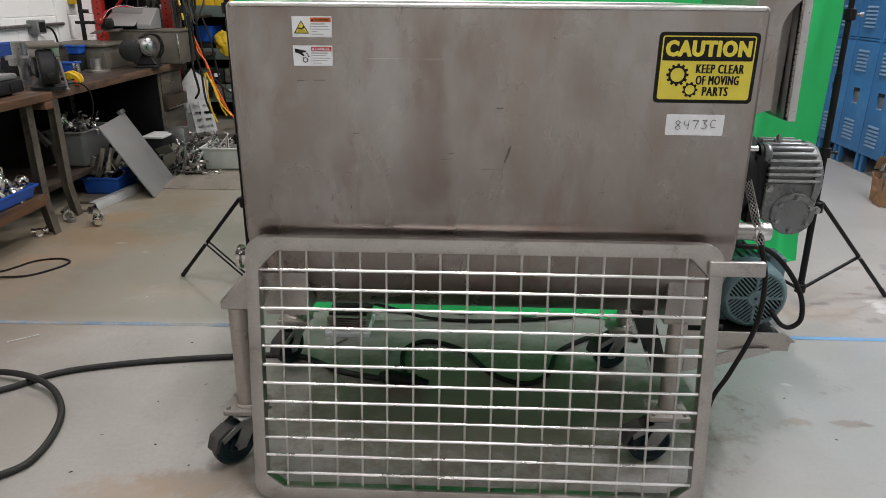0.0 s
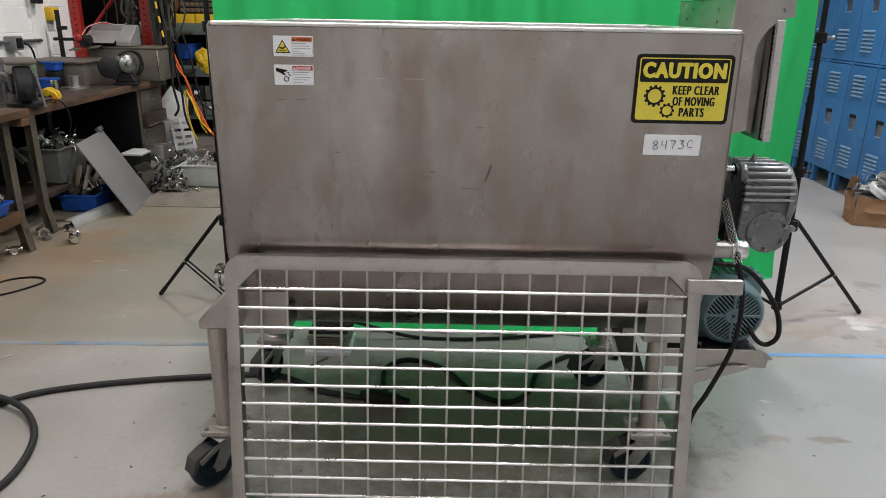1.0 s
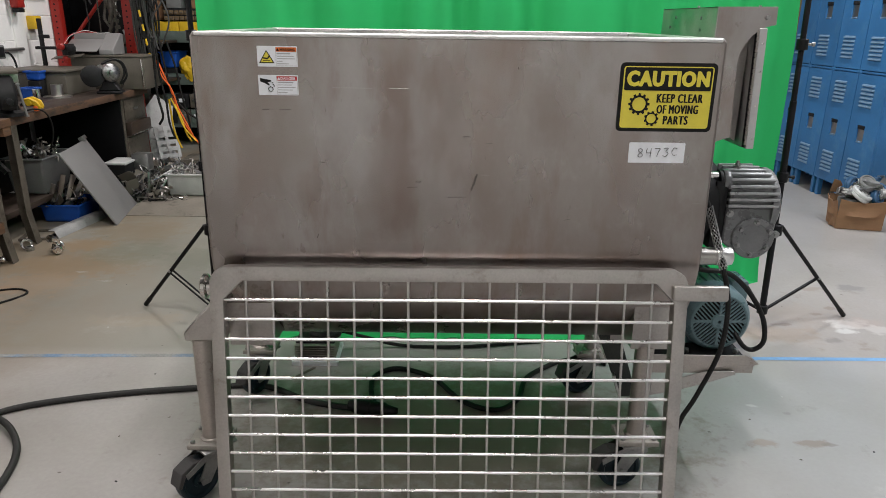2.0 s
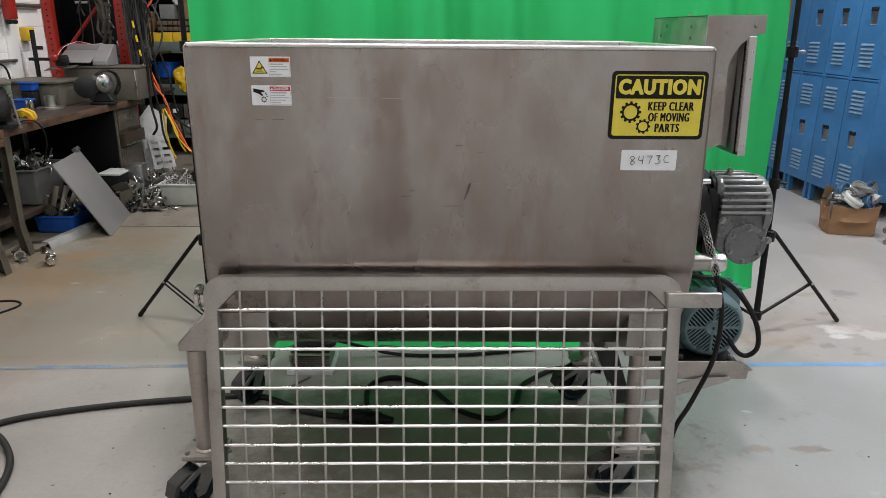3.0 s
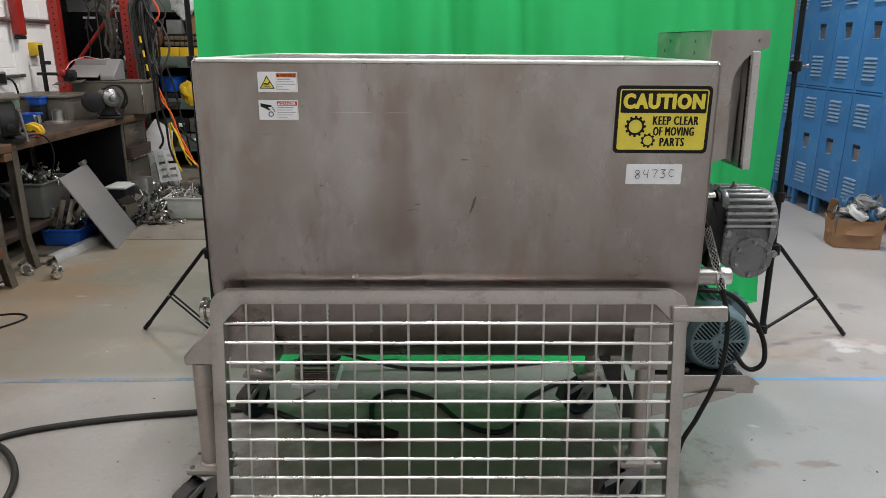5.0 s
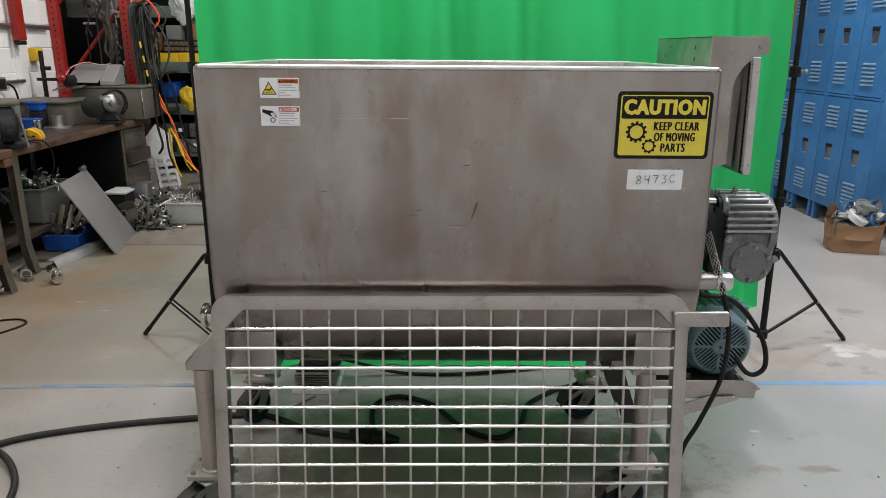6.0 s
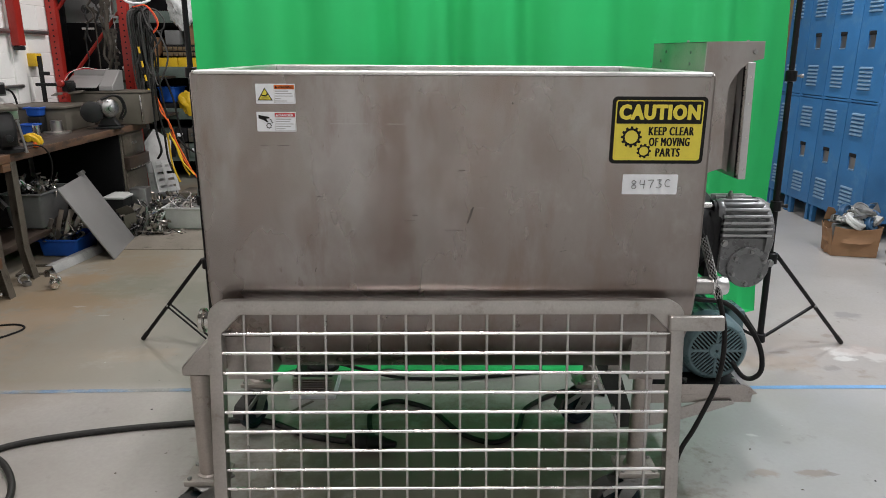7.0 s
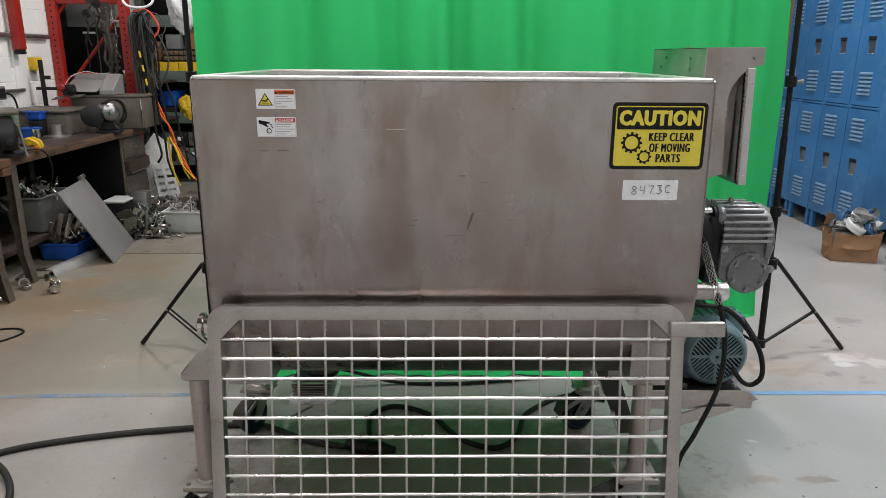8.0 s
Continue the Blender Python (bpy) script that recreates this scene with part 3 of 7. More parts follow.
def trough_mesh():
    """A U-shaped trough: upright walls over a half cylinder, its corners rounded, open at the top."""
    t = bmesh.new()
    prof = [(0.034, HZ - 0.001), (0.012, HZ), (0.005, HZ - 0.002), (0.0012, HZ - 0.006), (0, HZ - 0.012), (0, HC)]
    prof += [(HR - HR * math.cos(math.pi * k / 28), HC - HR * math.sin(math.pi * k / 28)) for k in range(1, 28)]
    prof += [(HD, HC), (HD, HZ - 0.012), (HD - 0.0012, HZ - 0.006), (HD - 0.005, HZ - 0.002), (HD - 0.012, HZ), (HD - 0.034, HZ - 0.001)]
    a = [t.verts.new((HX0, y, z)) for y, z in prof]
    b = [t.verts.new((HX1, y, z)) for y, z in prof]
    ends = [t.faces.new(a), t.faces.new(b[::-1])]
    for i in range(len(prof) - 1):
        t.faces.new((a[i], b[i], b[i + 1], a[i + 1]))
    for v in b:
        v.co.x += (HZ - v.co.z) * 0.016
    bmesh.ops.recalc_face_normals(t, faces=t.faces[:])
    rim = [e for f in ends for e in f.edges if len(e.link_faces) == 2]
    bmesh.ops.bevel(t, geom=rim, offset=0.026, segments=6, profile=0.5, affect="EDGES", clamp_overlap=True)
    return t


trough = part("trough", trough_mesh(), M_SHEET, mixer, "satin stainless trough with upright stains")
sol = trough.modifiers.new("thickness", "SOLIDIFY")
sol.thickness, sol.offset = 0.004, -1
trough.modifiers.new("even_shading", "WEIGHTED_NORMAL").keep_sharp = True

for rx in (HX0 + 0.001, HX1 - 0.034):
    part("rim", box(bmesh.new(), rx, rx + 0.033, 0.02, HD - 0.02, HZ - 0.008, HZ + 0.002, 0.003, 2), M_RIM, mixer, "folded rim of the trough, pale for its highlight")
for ry0, ry1 in ((-0.0012, 0.03), (HD - 0.03, HD + 0.0012)):
    part("rim", box(bmesh.new(), HX0 + 0.012, HX1 - 0.012, ry0, ry1, HZ - 0.009, HZ + 0.003, 0.0055, 4), M_RIM, mixer, "folded rim of the trough, pale for its highlight")
# Added pale strips put the light inside the trough into the colour.
part("inner_band", box(bmesh.new(), HX0 + 0.04, HX1 - 0.04, HD - 0.036, HD - 0.0305, HZ - 0.075, HZ - 0.002, 0.002), M_INNER, mixer, "added strip coloured for the lit inside of the back wall")
for rx0, rx1 in ((HX0 + 0.036, HX0 + 0.04), (HX1 - 0.04, HX1 - 0.036)):
    part("inner_band", box(bmesh.new(), rx0, rx1, 0.034, HD - 0.038, HZ - 0.06, HZ - 0.001, 0.001), M_INNER, mixer, "added strip coloured for the lit inside of the end wall")
# Scratches and dents on the front sheet: x, z, length, slope, radius.
for x, z, l, up, r in ((-0.255, 1.2435, 0.1, 0.0, 0.0003), (-0.135, 1.2435, 0.05, 0.0, 0.0005), (0.063, 0.998, 0.012, 0.04, 0.0026), (0.068, 1.008, 0.008, 0.03, 0.002), (0.02, 0.958, 0.05, 0.0, 0.0005), (0.04, 1.122, 0.018, 0.0, 0.0014), (-0.085, 1.0, 0.014, 0.0, 0.0012), (-0.1, 0.985, 0.03, 0.002, 0.0006),
                       (-0.34, 1.05, 0.016, -0.001, 0.001), (0.1, 1.105, 0.02, 0.002, 0.0004), (-0.48, 1.186, 0.018, 0.0, 0.0006), (-0.43, 1.187, 0.03, 0.0, 0.0005), (-0.35, 0.975, 0.012, 0.0, 0.0006), (0.32, 0.9, 0.018, 0.004, 0.0005), (-0.36, 0.845, 0.004, 0.012, 0.001)):
    pts = ((x - l / 2, -0.0003, z - up / 2), (x, -0.0005, z), (x + l / 2, -0.0003, z + up / 2))
    part("scratch", tube(bmesh.new(), pts, r, 5, 3), M_SCRATCH if z == 1.2435 else M_STEEL if r < 0.0004 else M_SCUFF, trough)


def saddle(x0, x1):
    """A folded support under one end of the trough, cut out to its curve."""
    t = bmesh.new()
    pts = [(0.055, 0.485), (HD - 0.055, 0.485), (HD - 0.055, 0.74)]
    for k in range(25):
        a = math.pi * (0.965 - 0.93 * k / 24)
        y, z = HR - (HR - 0.002) * math.cos(math.pi - a), HC - (HR - 0.002) * math.sin(a)
        if z < 0.74:
            pts.append((y, z))
    pts.append((0.055, 0.74))
    return prism(t, pts, x1 - x0, Matrix(((0, 0, 1, x0), (1, 0, 0, 0), (0, 1, 0, 0), (0, 0, 0, 1))))


part("end_support", saddle(-0.645, -0.512), M_STEEL, mixer)
part("end_support", saddle(0.55, 0.66), M_STEEL, mixer)
for y in (0.05, 0.7):
    part("leg_wing", prism(bmesh.new(), [(-0.645, 0.519), (-0.762, 0.519), (-0.762, 0.545), (-0.70, 0.612), (-0.645, 0.665)], 0.09, pose(0, y + 0.045, 0, 90), 0.004), M_STEEL, mixer)


def leg(x, y, top):
    bm = bmesh.new()
    cyl(bm, (x, y, 0.186), (x, y, top), 0.0285, seg=28)
    lathe(bm, (x, y, 0.184), (0, 0, 1), [(0.036, 0), (0.035, 0.004), (0.0285, 0.009)], 28)
    part("leg", bm, M_PIPE, mixer)
    pl = bmesh.new()
    box(pl, x - 0.062, x + 0.062, y - 0.052, y + 0.052, 0.168, 0.185, 0.003)
    plate = part("leg_plate", pl, M_PLATED, mixer)
    for sx in (-0.048, 0.048):
        for sy in (-0.038, 0.038):
            b = cyl(bmesh.new(), (x + sx, y + sy, 0.183), (x + sx, y + sy, 0.193), 0.0075, seg=6, bev=0.001)
            part("bolt", b, M_GALV, plate)


def caster(x, y, ang, trail=0.046):
    """A swivel caster with a brake; ang: where it trails to, in degrees; trail: how far its axle stands off."""
    h = Vector((math.cos(radians(ang)), math.sin(radians(ang)), 0))
    s = Vector((-h.y, h.x, 0))
    m = Matrix(((h.x, s.x, 0, x), (h.y, s.y, 0, y), (0, 0, 1, 0), (0, 0, 0, 1)))
    bm = bmesh.new()
    box(bm, -0.056, 0.056, -0.048, 0.048, 0.16, 0.1675, 0.002, m=m)
    cyl(bm, m @ Vector((0, 0, 0.144)), m @ Vector((0, 0, 0.161)), 0.04, seg=24)
    c = part("caster", bm, M_GALV, mixer, "braked swivel caster")
    f = bmesh.new()
    side = [(-0.036, 0.146), (0.034, 0.148), (0.07, 0.076), (0.063, 0.052), (0.036, 0.052), (0.0, 0.108), (-0.036, 0.13)]
    for sy in (-0.028, 0.024):
        prism(f, side, 0.004, m @ pose(0, sy + 0.004, 0, 90))
    box(f, -0.036, 0.036, -0.028, 0.028, 0.14, 0.1465, 0.001, m=m)
    part("fork", f, M_GALV, c)
    w = lathe(bmesh.new(), m @ Vector((trail, -0.019, 0.07)), m.to_3x3() @ Vector((0, 1, 0)),
              [(r_ * 1.06, h_) for r_, h_ in ((0, 0.004), (0.014, 0.004), (0.015, -0.001), (0.022, 0.0), (0.024, 0.007), (0.047, 0.007), (0.051, 0.001), (0.059, 0.0), (0.0645, 0.005), (0.066, 0.012), (0.066, 0.026), (0.0645, 0.033),
               (0.059, 0.038), (0.051, 0.037), (0.047, 0.031), (0.024, 0.031), (0.022, 0.038), (0.015, 0.039), (0.014, 0.034), (0, 0.034))], 40)
    part("wheel", w, M_WHEEL, c, "dark teal wheel")
    part("axle", cyl(bmesh.new(), m @ Vector((trail, -0.034, 0.07)), m @ Vector((trail, 0.034, 0.07)), 0.008, seg=6), M_GALV, c)
    p = bmesh.new()
    prism(p, [(0.045, 0.136), (0.085, 0.142), (0.126, 0.122), (0.14, 0.078), (0.128, 0.074), (0.115, 0.104), (0.08, 0.128), (0.045, 0.126)], 0.05, m @ pose(0, 0.025, 0, 90), 0.002)
    part("brake_pedal", p, M_PEDAL, c, "grey rubber brake pedal")
    a = bmesh.new()
    for sy in (-0.031, 0.028):
        prism(a, [(0.0, 0.152), (0.05, 0.15), (0.115, 0.118), (0.11, 0.1), (0.05, 0.13), (0.0, 0.138)], 0.003, m @ pose(0, sy + 0.003, 0, 90))
    part("brake_arm", a, M_GALV, c)


for lx, ly, top, ang, off in ((-0.719, 0.03, 0.52, 230, 0.062), (0.597, 0.07, 0.49, 190, 0.046), (-0.722, 0.66, 0.52, 245, 0.046), (0.58, 0.66, 0.49, 196, 0.046)):
    leg(lx, ly, top)
    caster(lx, ly, ang, off)

# Braces of flat bar between the legs and the supports.
part("brace", prism(bmesh.new(), [(0.482, 0.49), (0.56, 0.49), (0.665, 0.18), (0.605, 0.18)], 0.006, facing(0, 0.306, 0), 0.001), M_BRACE, mixer, "dark flat brace plate")
part("brace_lug", box(bmesh.new(), 0.552, 0.604, 0.296, 0.302, 0.395, 0.44, 0.001), M_STEEL, mixer, "pale lug beside the brace")
part("brace_edge", prism(bmesh.new(), [(0.568, 0.272), (0.578, 0.272), (0.6, 0.195), (0.592, 0.195)], 0.02, facing(0, 0.299, 0), 0.001), M_BAR, mixer, "bright folded edge of the brace")
part("brace_edge", prism(bmesh.new(), [(0.476, 0.45), (0.49, 0.45), (0.54, 0.325), (0.526, 0.325)], 0.03, facing(0, 0.299, 0), 0.001), M_BAR, mixer, "bright folded edge of the brace")
for x, y in ((-0.69, 0.38),):
    bm = bmesh.new()
    prism(bm, [(y, 0.485), (y + 0.07, 0.485), (y + 0.27, 0.2), (y + 0.23, 0.2)], 0.008, Matrix(((0, 0, 1, x), (1, 0, 0, 0), (0, 1, 0, 0), (0, 0, 0, 1))), 0.001)
    part("brace", bm, M_GALV, mixer)

# Pipe stubs at both ends.
bm = lathe(bmesh.new(), (HX1 - 0.004, 0.075, 0.775), (1, 0, 0), [(0, 0), (0.0262, 0), (0.0262, 0.07), (0.025, 0.071), (0.025, 0.078), (0.0262, 0.079), (0.0262, 0.122), (0.0235, 0.126), (0.02, 0.126), (0.02, 0.1), (0, 0.1)], 32)
part("pipe_stub", bm, M_STEEL, mixer, "round pipe stub")
part("stub_sleeve", lathe(bmesh.new(), (HX1 + 0.075, 0.075, 0.775), (1, 0, 0), [(0.0264, 0), (0.027, 0.001), (0.027, 0.042), (0.0252, 0.046)], 32), M_BAR, mixer, "bright turned sleeve")
bm = lathe(bmesh.new(), (HX0 + 0.004, HR - 0.05, 0.542), (-1, 0, 0), [(0, 0), (0.03, 0), (0.03, 0.11), (0.036, 0.113), (0.036, 0.125), (0.032, 0.13), (0.032, 0.15), (0.042, 0.156), (0.042, 0.168), (0.036, 0.172), (0, 0.172)], 32)
part("pipe_stub", bm, M_BRIGHT, mixer, "clamped bright pipe end")

# ---- guard over the end of the shaft ----
gy0, gy1 = 0.2, 0.69
bm = bmesh.new()
box(bm, 0.733, 0.737, gy0, gy1, 1.06, 1.457, 0.001)
box(bm, 0.733, 0.86, gy0 + 0.003, gy1, 1.4535, 1.457, 0.001)
box(bm, 0.695, 0.733, 0.3, 0.6, 1.02, 1.16, 0.002)
guard = part("shaft_guard", bm, M_STEEL, mixer, "bolted stainless shaft guard")
arc = [(0.882, 1.407), (0.866, 1.401), (0.851, 1.392), (0.837, 1.379), (0.827, 1.364), (0.817, 1.347), (0.811, 1.332), (0.8085, 1.308), (0.809, 1.276), (0.8115, 1.228), (0.817, 1.098)]
part("front_plate", prism(bmesh.new(), [(0.735, 1.062), (0.735, 1.457), (0.899, 1.459), (0.901, 1.411), *arc, (0.79, 1.09), (0.77, 1.082)], 0.004, facing(0, gy0 + 0.004, 0), 0.0008), M_SHEET, guard)
bm = bmesh.new()
prism(bm, [(0.755, 1.092), (0.755, 1.41), (0.858, 1.41), (0.858, 1.076), (0.84, 1.088), (0.8, 1.092)], 0.36, facing(0, gy0 + 0.42, 0), 0.002)
part("inner_cover", bm, M_STEEL, guard)
part("door_flange", prism(bmesh.new(), [(0.8655, 1.066), (0.8885, 1.066), (0.8775, 1.402), (0.8555, 1.402)], 0.364, facing(0, gy0 + 0.36, 0), 0.0015), M_PLATEEDGE, guard, "pale folded door flange")
# A solid black strip stands in for shade in the hinge gap.
part("hinge_gap", prism(bmesh.new(), [(0.8595, 1.07), (0.8652, 1.07), (0.8552, 1.4), (0.8505, 1.4)], 0.006, facing(0, gy0 + 0.012, 0)), M_BLACK, guard, "black strip for the shaded gap behind the hinge")
for k in range(22):
    z = 1.078 + k * 0.0145
    part("hinge_knuckle", cyl(bmesh.new(), (0.8628 - 0.03 * (z - 1.07), gy0 - 0.001, z), (0.8628 - 0.03 * (z - 1.07), gy0 - 0.001, z + 0.0118), 0.0034, seg=10), M_PIPE, guard)
for x, z in ((0.873, 1.43),):
    part("bolt", cyl(bmesh.new(), (x, gy0 - 0.007, z), (x, gy0 + 0.002, z), 0.0065, seg=6, bev=0.001), M_GALV, guard)
for z in (1.36, 1.285, 1.19, 1.095):
    part("rivet", lathe(bmesh.new(), (0.8785 - 0.03 * (z - 1.07), gy0 - 0.0035, z), (0, -1, 0), [(0.0032, 0), (0.0028, 0.0012), (0, 0.002)], 10), M_BRIGHT, guard)
for y, z in ((0.32, 1.428), (0.32, 1.395), (0.55, 1.43), (0.6, 1.4)):
    part("bolt", cyl(bmesh.new(), (0.734, y, z), (0.7305, y, z), 0.005, seg=6), M_BOLT, guard)
for x, y in ((0.75, 0.4), (0.875, 0.26)):
    part("bolt", cyl(bmesh.new(), (x, y, 1.455), (x, y, 1.463), 0.004, seg=6), M_GALV, guard)

# ---- gearbox ----
gx0, gx1, gf, gb = 0.882, 1.045, 0.3, 0.56
bm = bmesh.new()
front = [(gx0, 0.745), (gx0, 0.86), (gx1, 0.86), (gx1, 0.80), (gx1 - 0.006, 0.755), (gx1 - 0.03, 0.715), (gx1 - 0.065, 0.699), (gx1 - 0.1, 0.703), (gx1 - 0.125, 0.716)]
prism(bm, front, gb - gf, facing(0, gb, 0), 0.004)
prism(bm, [(gf + 0.004, 0.85), (gf + 0.006, 0.91), (gf + 0.018, 0.945), (gf + 0.04, 0.962), (gf + 0.1, 0.967), (gb - 0.02, 0.955), (gb, 0.92), (gb, 0.85)], gx1 - gx0 - 0.02, Matrix(((0, 0, 1, gx0 + 0.006), (1, 0, 0, 0), (0, 1, 0, 0), (0, 0, 0, 1))), 0.003)
lathe(bm, (gx1 - 0.012, 0.4, 0.858), (1, 0, 0), [(0.112, -0.01), (0.112, 0.004), (0.108, 0.013), (0.094, 0.022), (0.06, 0.028), (0, 0.03)], 40)
gearbox = part("gearbox", bm, M_GEAR, mixer, "grey painted ribbed gearbox")
# Ribs: depth, height, tilt, where each ends.
for y, z, tilt, xe in ((gf - 0.008, 0.868, 10, 1.045), (gf - 0.007, 0.888, 12, 1.046), (gf - 0.005, 0.908, 16, 1.044), (gf - 0.001, 0.929, 22, 1.041), (gf + 0.009, 0.949, 32, 1.034), (gf + 0.026, 0.964, 48, 1.025), (gf + 0.05, 0.972, 66, 1.014), (gf + 0.08, 0.976, 80, 1.006), (gf + 0.115, 0.976, 88, 1.0)):
    bm = bmesh.new()
    box(bm, gx0 - 0.001, xe - 0.005, -0.004, 0.034, -0.0048, 0.0048, 0.0026, 2, m=pose(0, y, z, -tilt))
    part("fin", bm, M_FIN, gearbox)
cx, cz = 0.976, 0.762
bm = lathe(bmesh.new(), (cx, gf + 0.004, cz), (0, -1, 0), [(0.068, 0), (0.068, 0.01), (0.066, 0.013), (0.05, 0.013), (0.048, 0.0115), (0, 0.0115)], 48)
cover = part("cover_plate", bm, M_GEAR, gearbox, "round bolted cover plate")
for k in range(6):
    a = radians(25 + 60 * k)
    px, pz = cx + 0.054 * math.cos(a), cz + 0.054 * math.sin(a)
    b = bmesh.new()
    cyl(b, (px, gf - 0.009, pz), (px, gf - 0.0115, pz), 0.0098, seg=20)
    cyl(b, (px, gf - 0.011, pz), (px, gf - 0.019, pz), 0.0068, seg=6, bev=0.001)
    part("bolt", b, M_BOLT, gearbox)
for x, z in ((0.893, 0.842), (gx1 + 0.004, 0.775)):
    b = bmesh.new()
    cyl(b, (x, gf + 0.002, z), (x, gf - 0.006, z), 0.0115, seg=20)
    cyl(b, (x, gf - 0.006, z), (x, gf - 0.012, z), 0.008, seg=6)
    part("plug", b, M_GALV, gearbox)
b = bmesh.new()
cyl(b, (0.922, 0.36, 0.964), (0.922, 0.36, 0.983), 0.013, seg=6, bev=0.001)
cyl(b, (0.922, 0.36, 0.982), (0.922, 0.36, 0.993), 0.008, seg=16, bev=0.001)
cyl(b, (0.922, 0.36, 0.992), (0.922, 0.36, 1.0), 0.005, seg=10)
part("vent_plug", b, M_GALV, gearbox)
bm = lathe(bmesh.new(), (0.76, HR, 0.86), (1, 0, 0), [(0, 0), (0.09, 0), (0.09, 0.03), (0.145, 0.035), (0.147, 0.06), (0.14, 0.09), (0.12, 0.11), (0, 0.115)], 40)
box(bm, 0.84, 0.884, 0.304, 0.52, 0.72, 0.945, 0.01)
cyl(bm, (0.856, 0.342, 0.94), (0.8655, 0.342, 0.94), 0.034, seg=28)
part("adapter_flange", bm, M_DARK, gearbox, "black cast adapter flange")
bm = cyl(bmesh.new(), (HX1, 0.33, 0.958), (0.85, 0.33, 0.958), 0.0115, seg=16)
part("tie_rod", bm, M_BRIGHT, gearbox)
part("collar", cyl(bmesh.new(), (0.866, 0.34, 0.938), (0.89, 0.34, 0.938), 0.038, seg=28, bev=0.004), M_GEAR, gearbox)
part("main_shaft", cyl(bmesh.new(), (HX1 - 0.01, HR, 0.83), (0.77, HR, 0.83), 0.035, seg=28), M_PIPE, gearbox)

# ---- motor on its shelf ----
mx, mz, mf = 0.868, 0.512, 0.2
bm = lathe(bmesh.new(), (mx, mf + 0.05, mz), (0, 1, 0), [(0, 0), (0.103, 0), (0.104, 0.02), (0.1, 0.03), (0.1, 0.27), (0.106, 0.275), (0.106, 0.3), (0.07, 0.31), (0, 0.31)], 44)
box(bm, mx - 0.085, mx + 0.085, mf + 0.07, mf + 0.3, 0.4, 0.43, 0.004)
box(bm, mx - 0.05, mx + 0.05, mf + 0.08, mf + 0.28, 0.42, 0.48, 0.004)
motor = part("motor", bm, M_MOTOR, mixer, "teal painted electric motor")
bm = lathe(bmesh.new(), (mx, mf, mz), (0, 1, 0), [(0.083, 0.0), (0.09, 0.0), (0.098, 0.006), (0.104, 0.016), (0.108, 0.03), (0.109, 0.085), (0.104, 0.086), (0.104, 0.03), (0.098, 0.014), (0.088, 0.006), (0.083, 0.005), (0.083, 0.0)], 56)
fan = part("fan_cover", bm, M_MOTOR, motor)
# Black disc added for the shade behind the fan grille.
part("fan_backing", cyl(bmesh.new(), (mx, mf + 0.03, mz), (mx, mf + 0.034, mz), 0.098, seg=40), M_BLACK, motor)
bm = lathe(bmesh.new(), (mx, mf - 0.003, mz), (0, 1, 0), [(0.005, 0), (0.023, 0), (0.026, 0.003), (0.026, 0.008), (0.004, 0.008), (0.005, 0)], 28)
part("hub", bm, M_MOTOR, motor)
for q in range(4):
    b = radians(45 + 90 * q)
    sp = radians(90 * q)
    bx, bz, nx, nz = math.cos(b), math.sin(b), -math.sin(b), math.cos(b)
    box_bm = bmesh.new()
    box(box_bm, 0.024, 0.085, -0.0012, 0.005, -0.0042, 0.0042, 0.001, 1, m=Matrix.Translation((mx, mf, mz)) @ pose(0, 0, 0, 0, -90 * q, 0))
    part("spoke", box_bm, M_MOTOR, motor)
    for k in range(-5, 6):
        s = k * 0.0105
        t0, t1 = max(abs(s), math.sqrt(max(0, 0.0255 ** 2 - s * s))), math.sqrt(0.0845 ** 2 - s * s)
        if t1 - t0 < 0.008:
            continue
        sl = bmesh.new()
        box(sl, t0, t1, 0, 0.0045, s - 0.0023, s + 0.0023, m=Matrix.Translation((mx, mf, mz)) @ pose(0, 0, 0, 0, -45 - 90 * q, 0))
        part("grille_bar", sl, M_MOTOR, motor)
part("terminal_box", box(bmesh.new(), mx + 0.08, mx + 0.14, mf + 0.13, mf + 0.24, 0.5, 0.6, 0.008), M_MOTOR, motor)
for k in range(14):
    a = radians(-30 + 240 * k / 13)
    fx, fz = math.cos(a), math.sin(a)
    fb = bmesh.new()
    box(fb, 0.098, 0.1055, mf + 0.1, mf + 0.3, -0.0015, 0.0015, m=Matrix.Translation((mx, 0, mz)) @ pose(0, 0, 0, 0, -math.degrees(a), 0))
    part("cooling_fin", fb, M_MOTOR, motor)

shelf = part("motor_shelf", box(bmesh.new(), 0.64, 0.955, 0.17, 0.6, 0.386, 0.397, 0.002), M_PIPE, mixer, "worn folded stainless shelf under the motor")
part("shelf_lip", prism(bmesh.new(), [(0.64, 0.4125), (0.955, 0.4115), (0.968, 0.404), (1.0, 0.381), (0.985, 0.3765), (0.64, 0.3775)], 0.005, facing(0, 0.168, 0), 0.001), M_PIPE, shelf)
part("shelf_apron", prism(bmesh.new(), [(0.64, 0.3765), (0.986, 0.3755), (0.984, 0.347), (0.925, 0.347), (0.64, 0.345)], 0.004, facing(0, 0.172, 0), 0.001), M_PIPE, shelf)
part("gusset", prism(bmesh.new(), [(0.66, 0.322), (0.75, 0.332), (0.83, 0.357), (0.922, 0.357), (0.928, 0.346), (0.84, 0.315), (0.75, 0.287), (0.66, 0.268)], 0.005, facing(0, 0.164, 0), 0.001), M_STEEL, shelf, "folded gusset plate")
part("shelf_side", box(bmesh.new(), 0.979, 0.985, 0.172, 0.6, 0.347, 0.376, 0.001), M_PIPE, shelf)
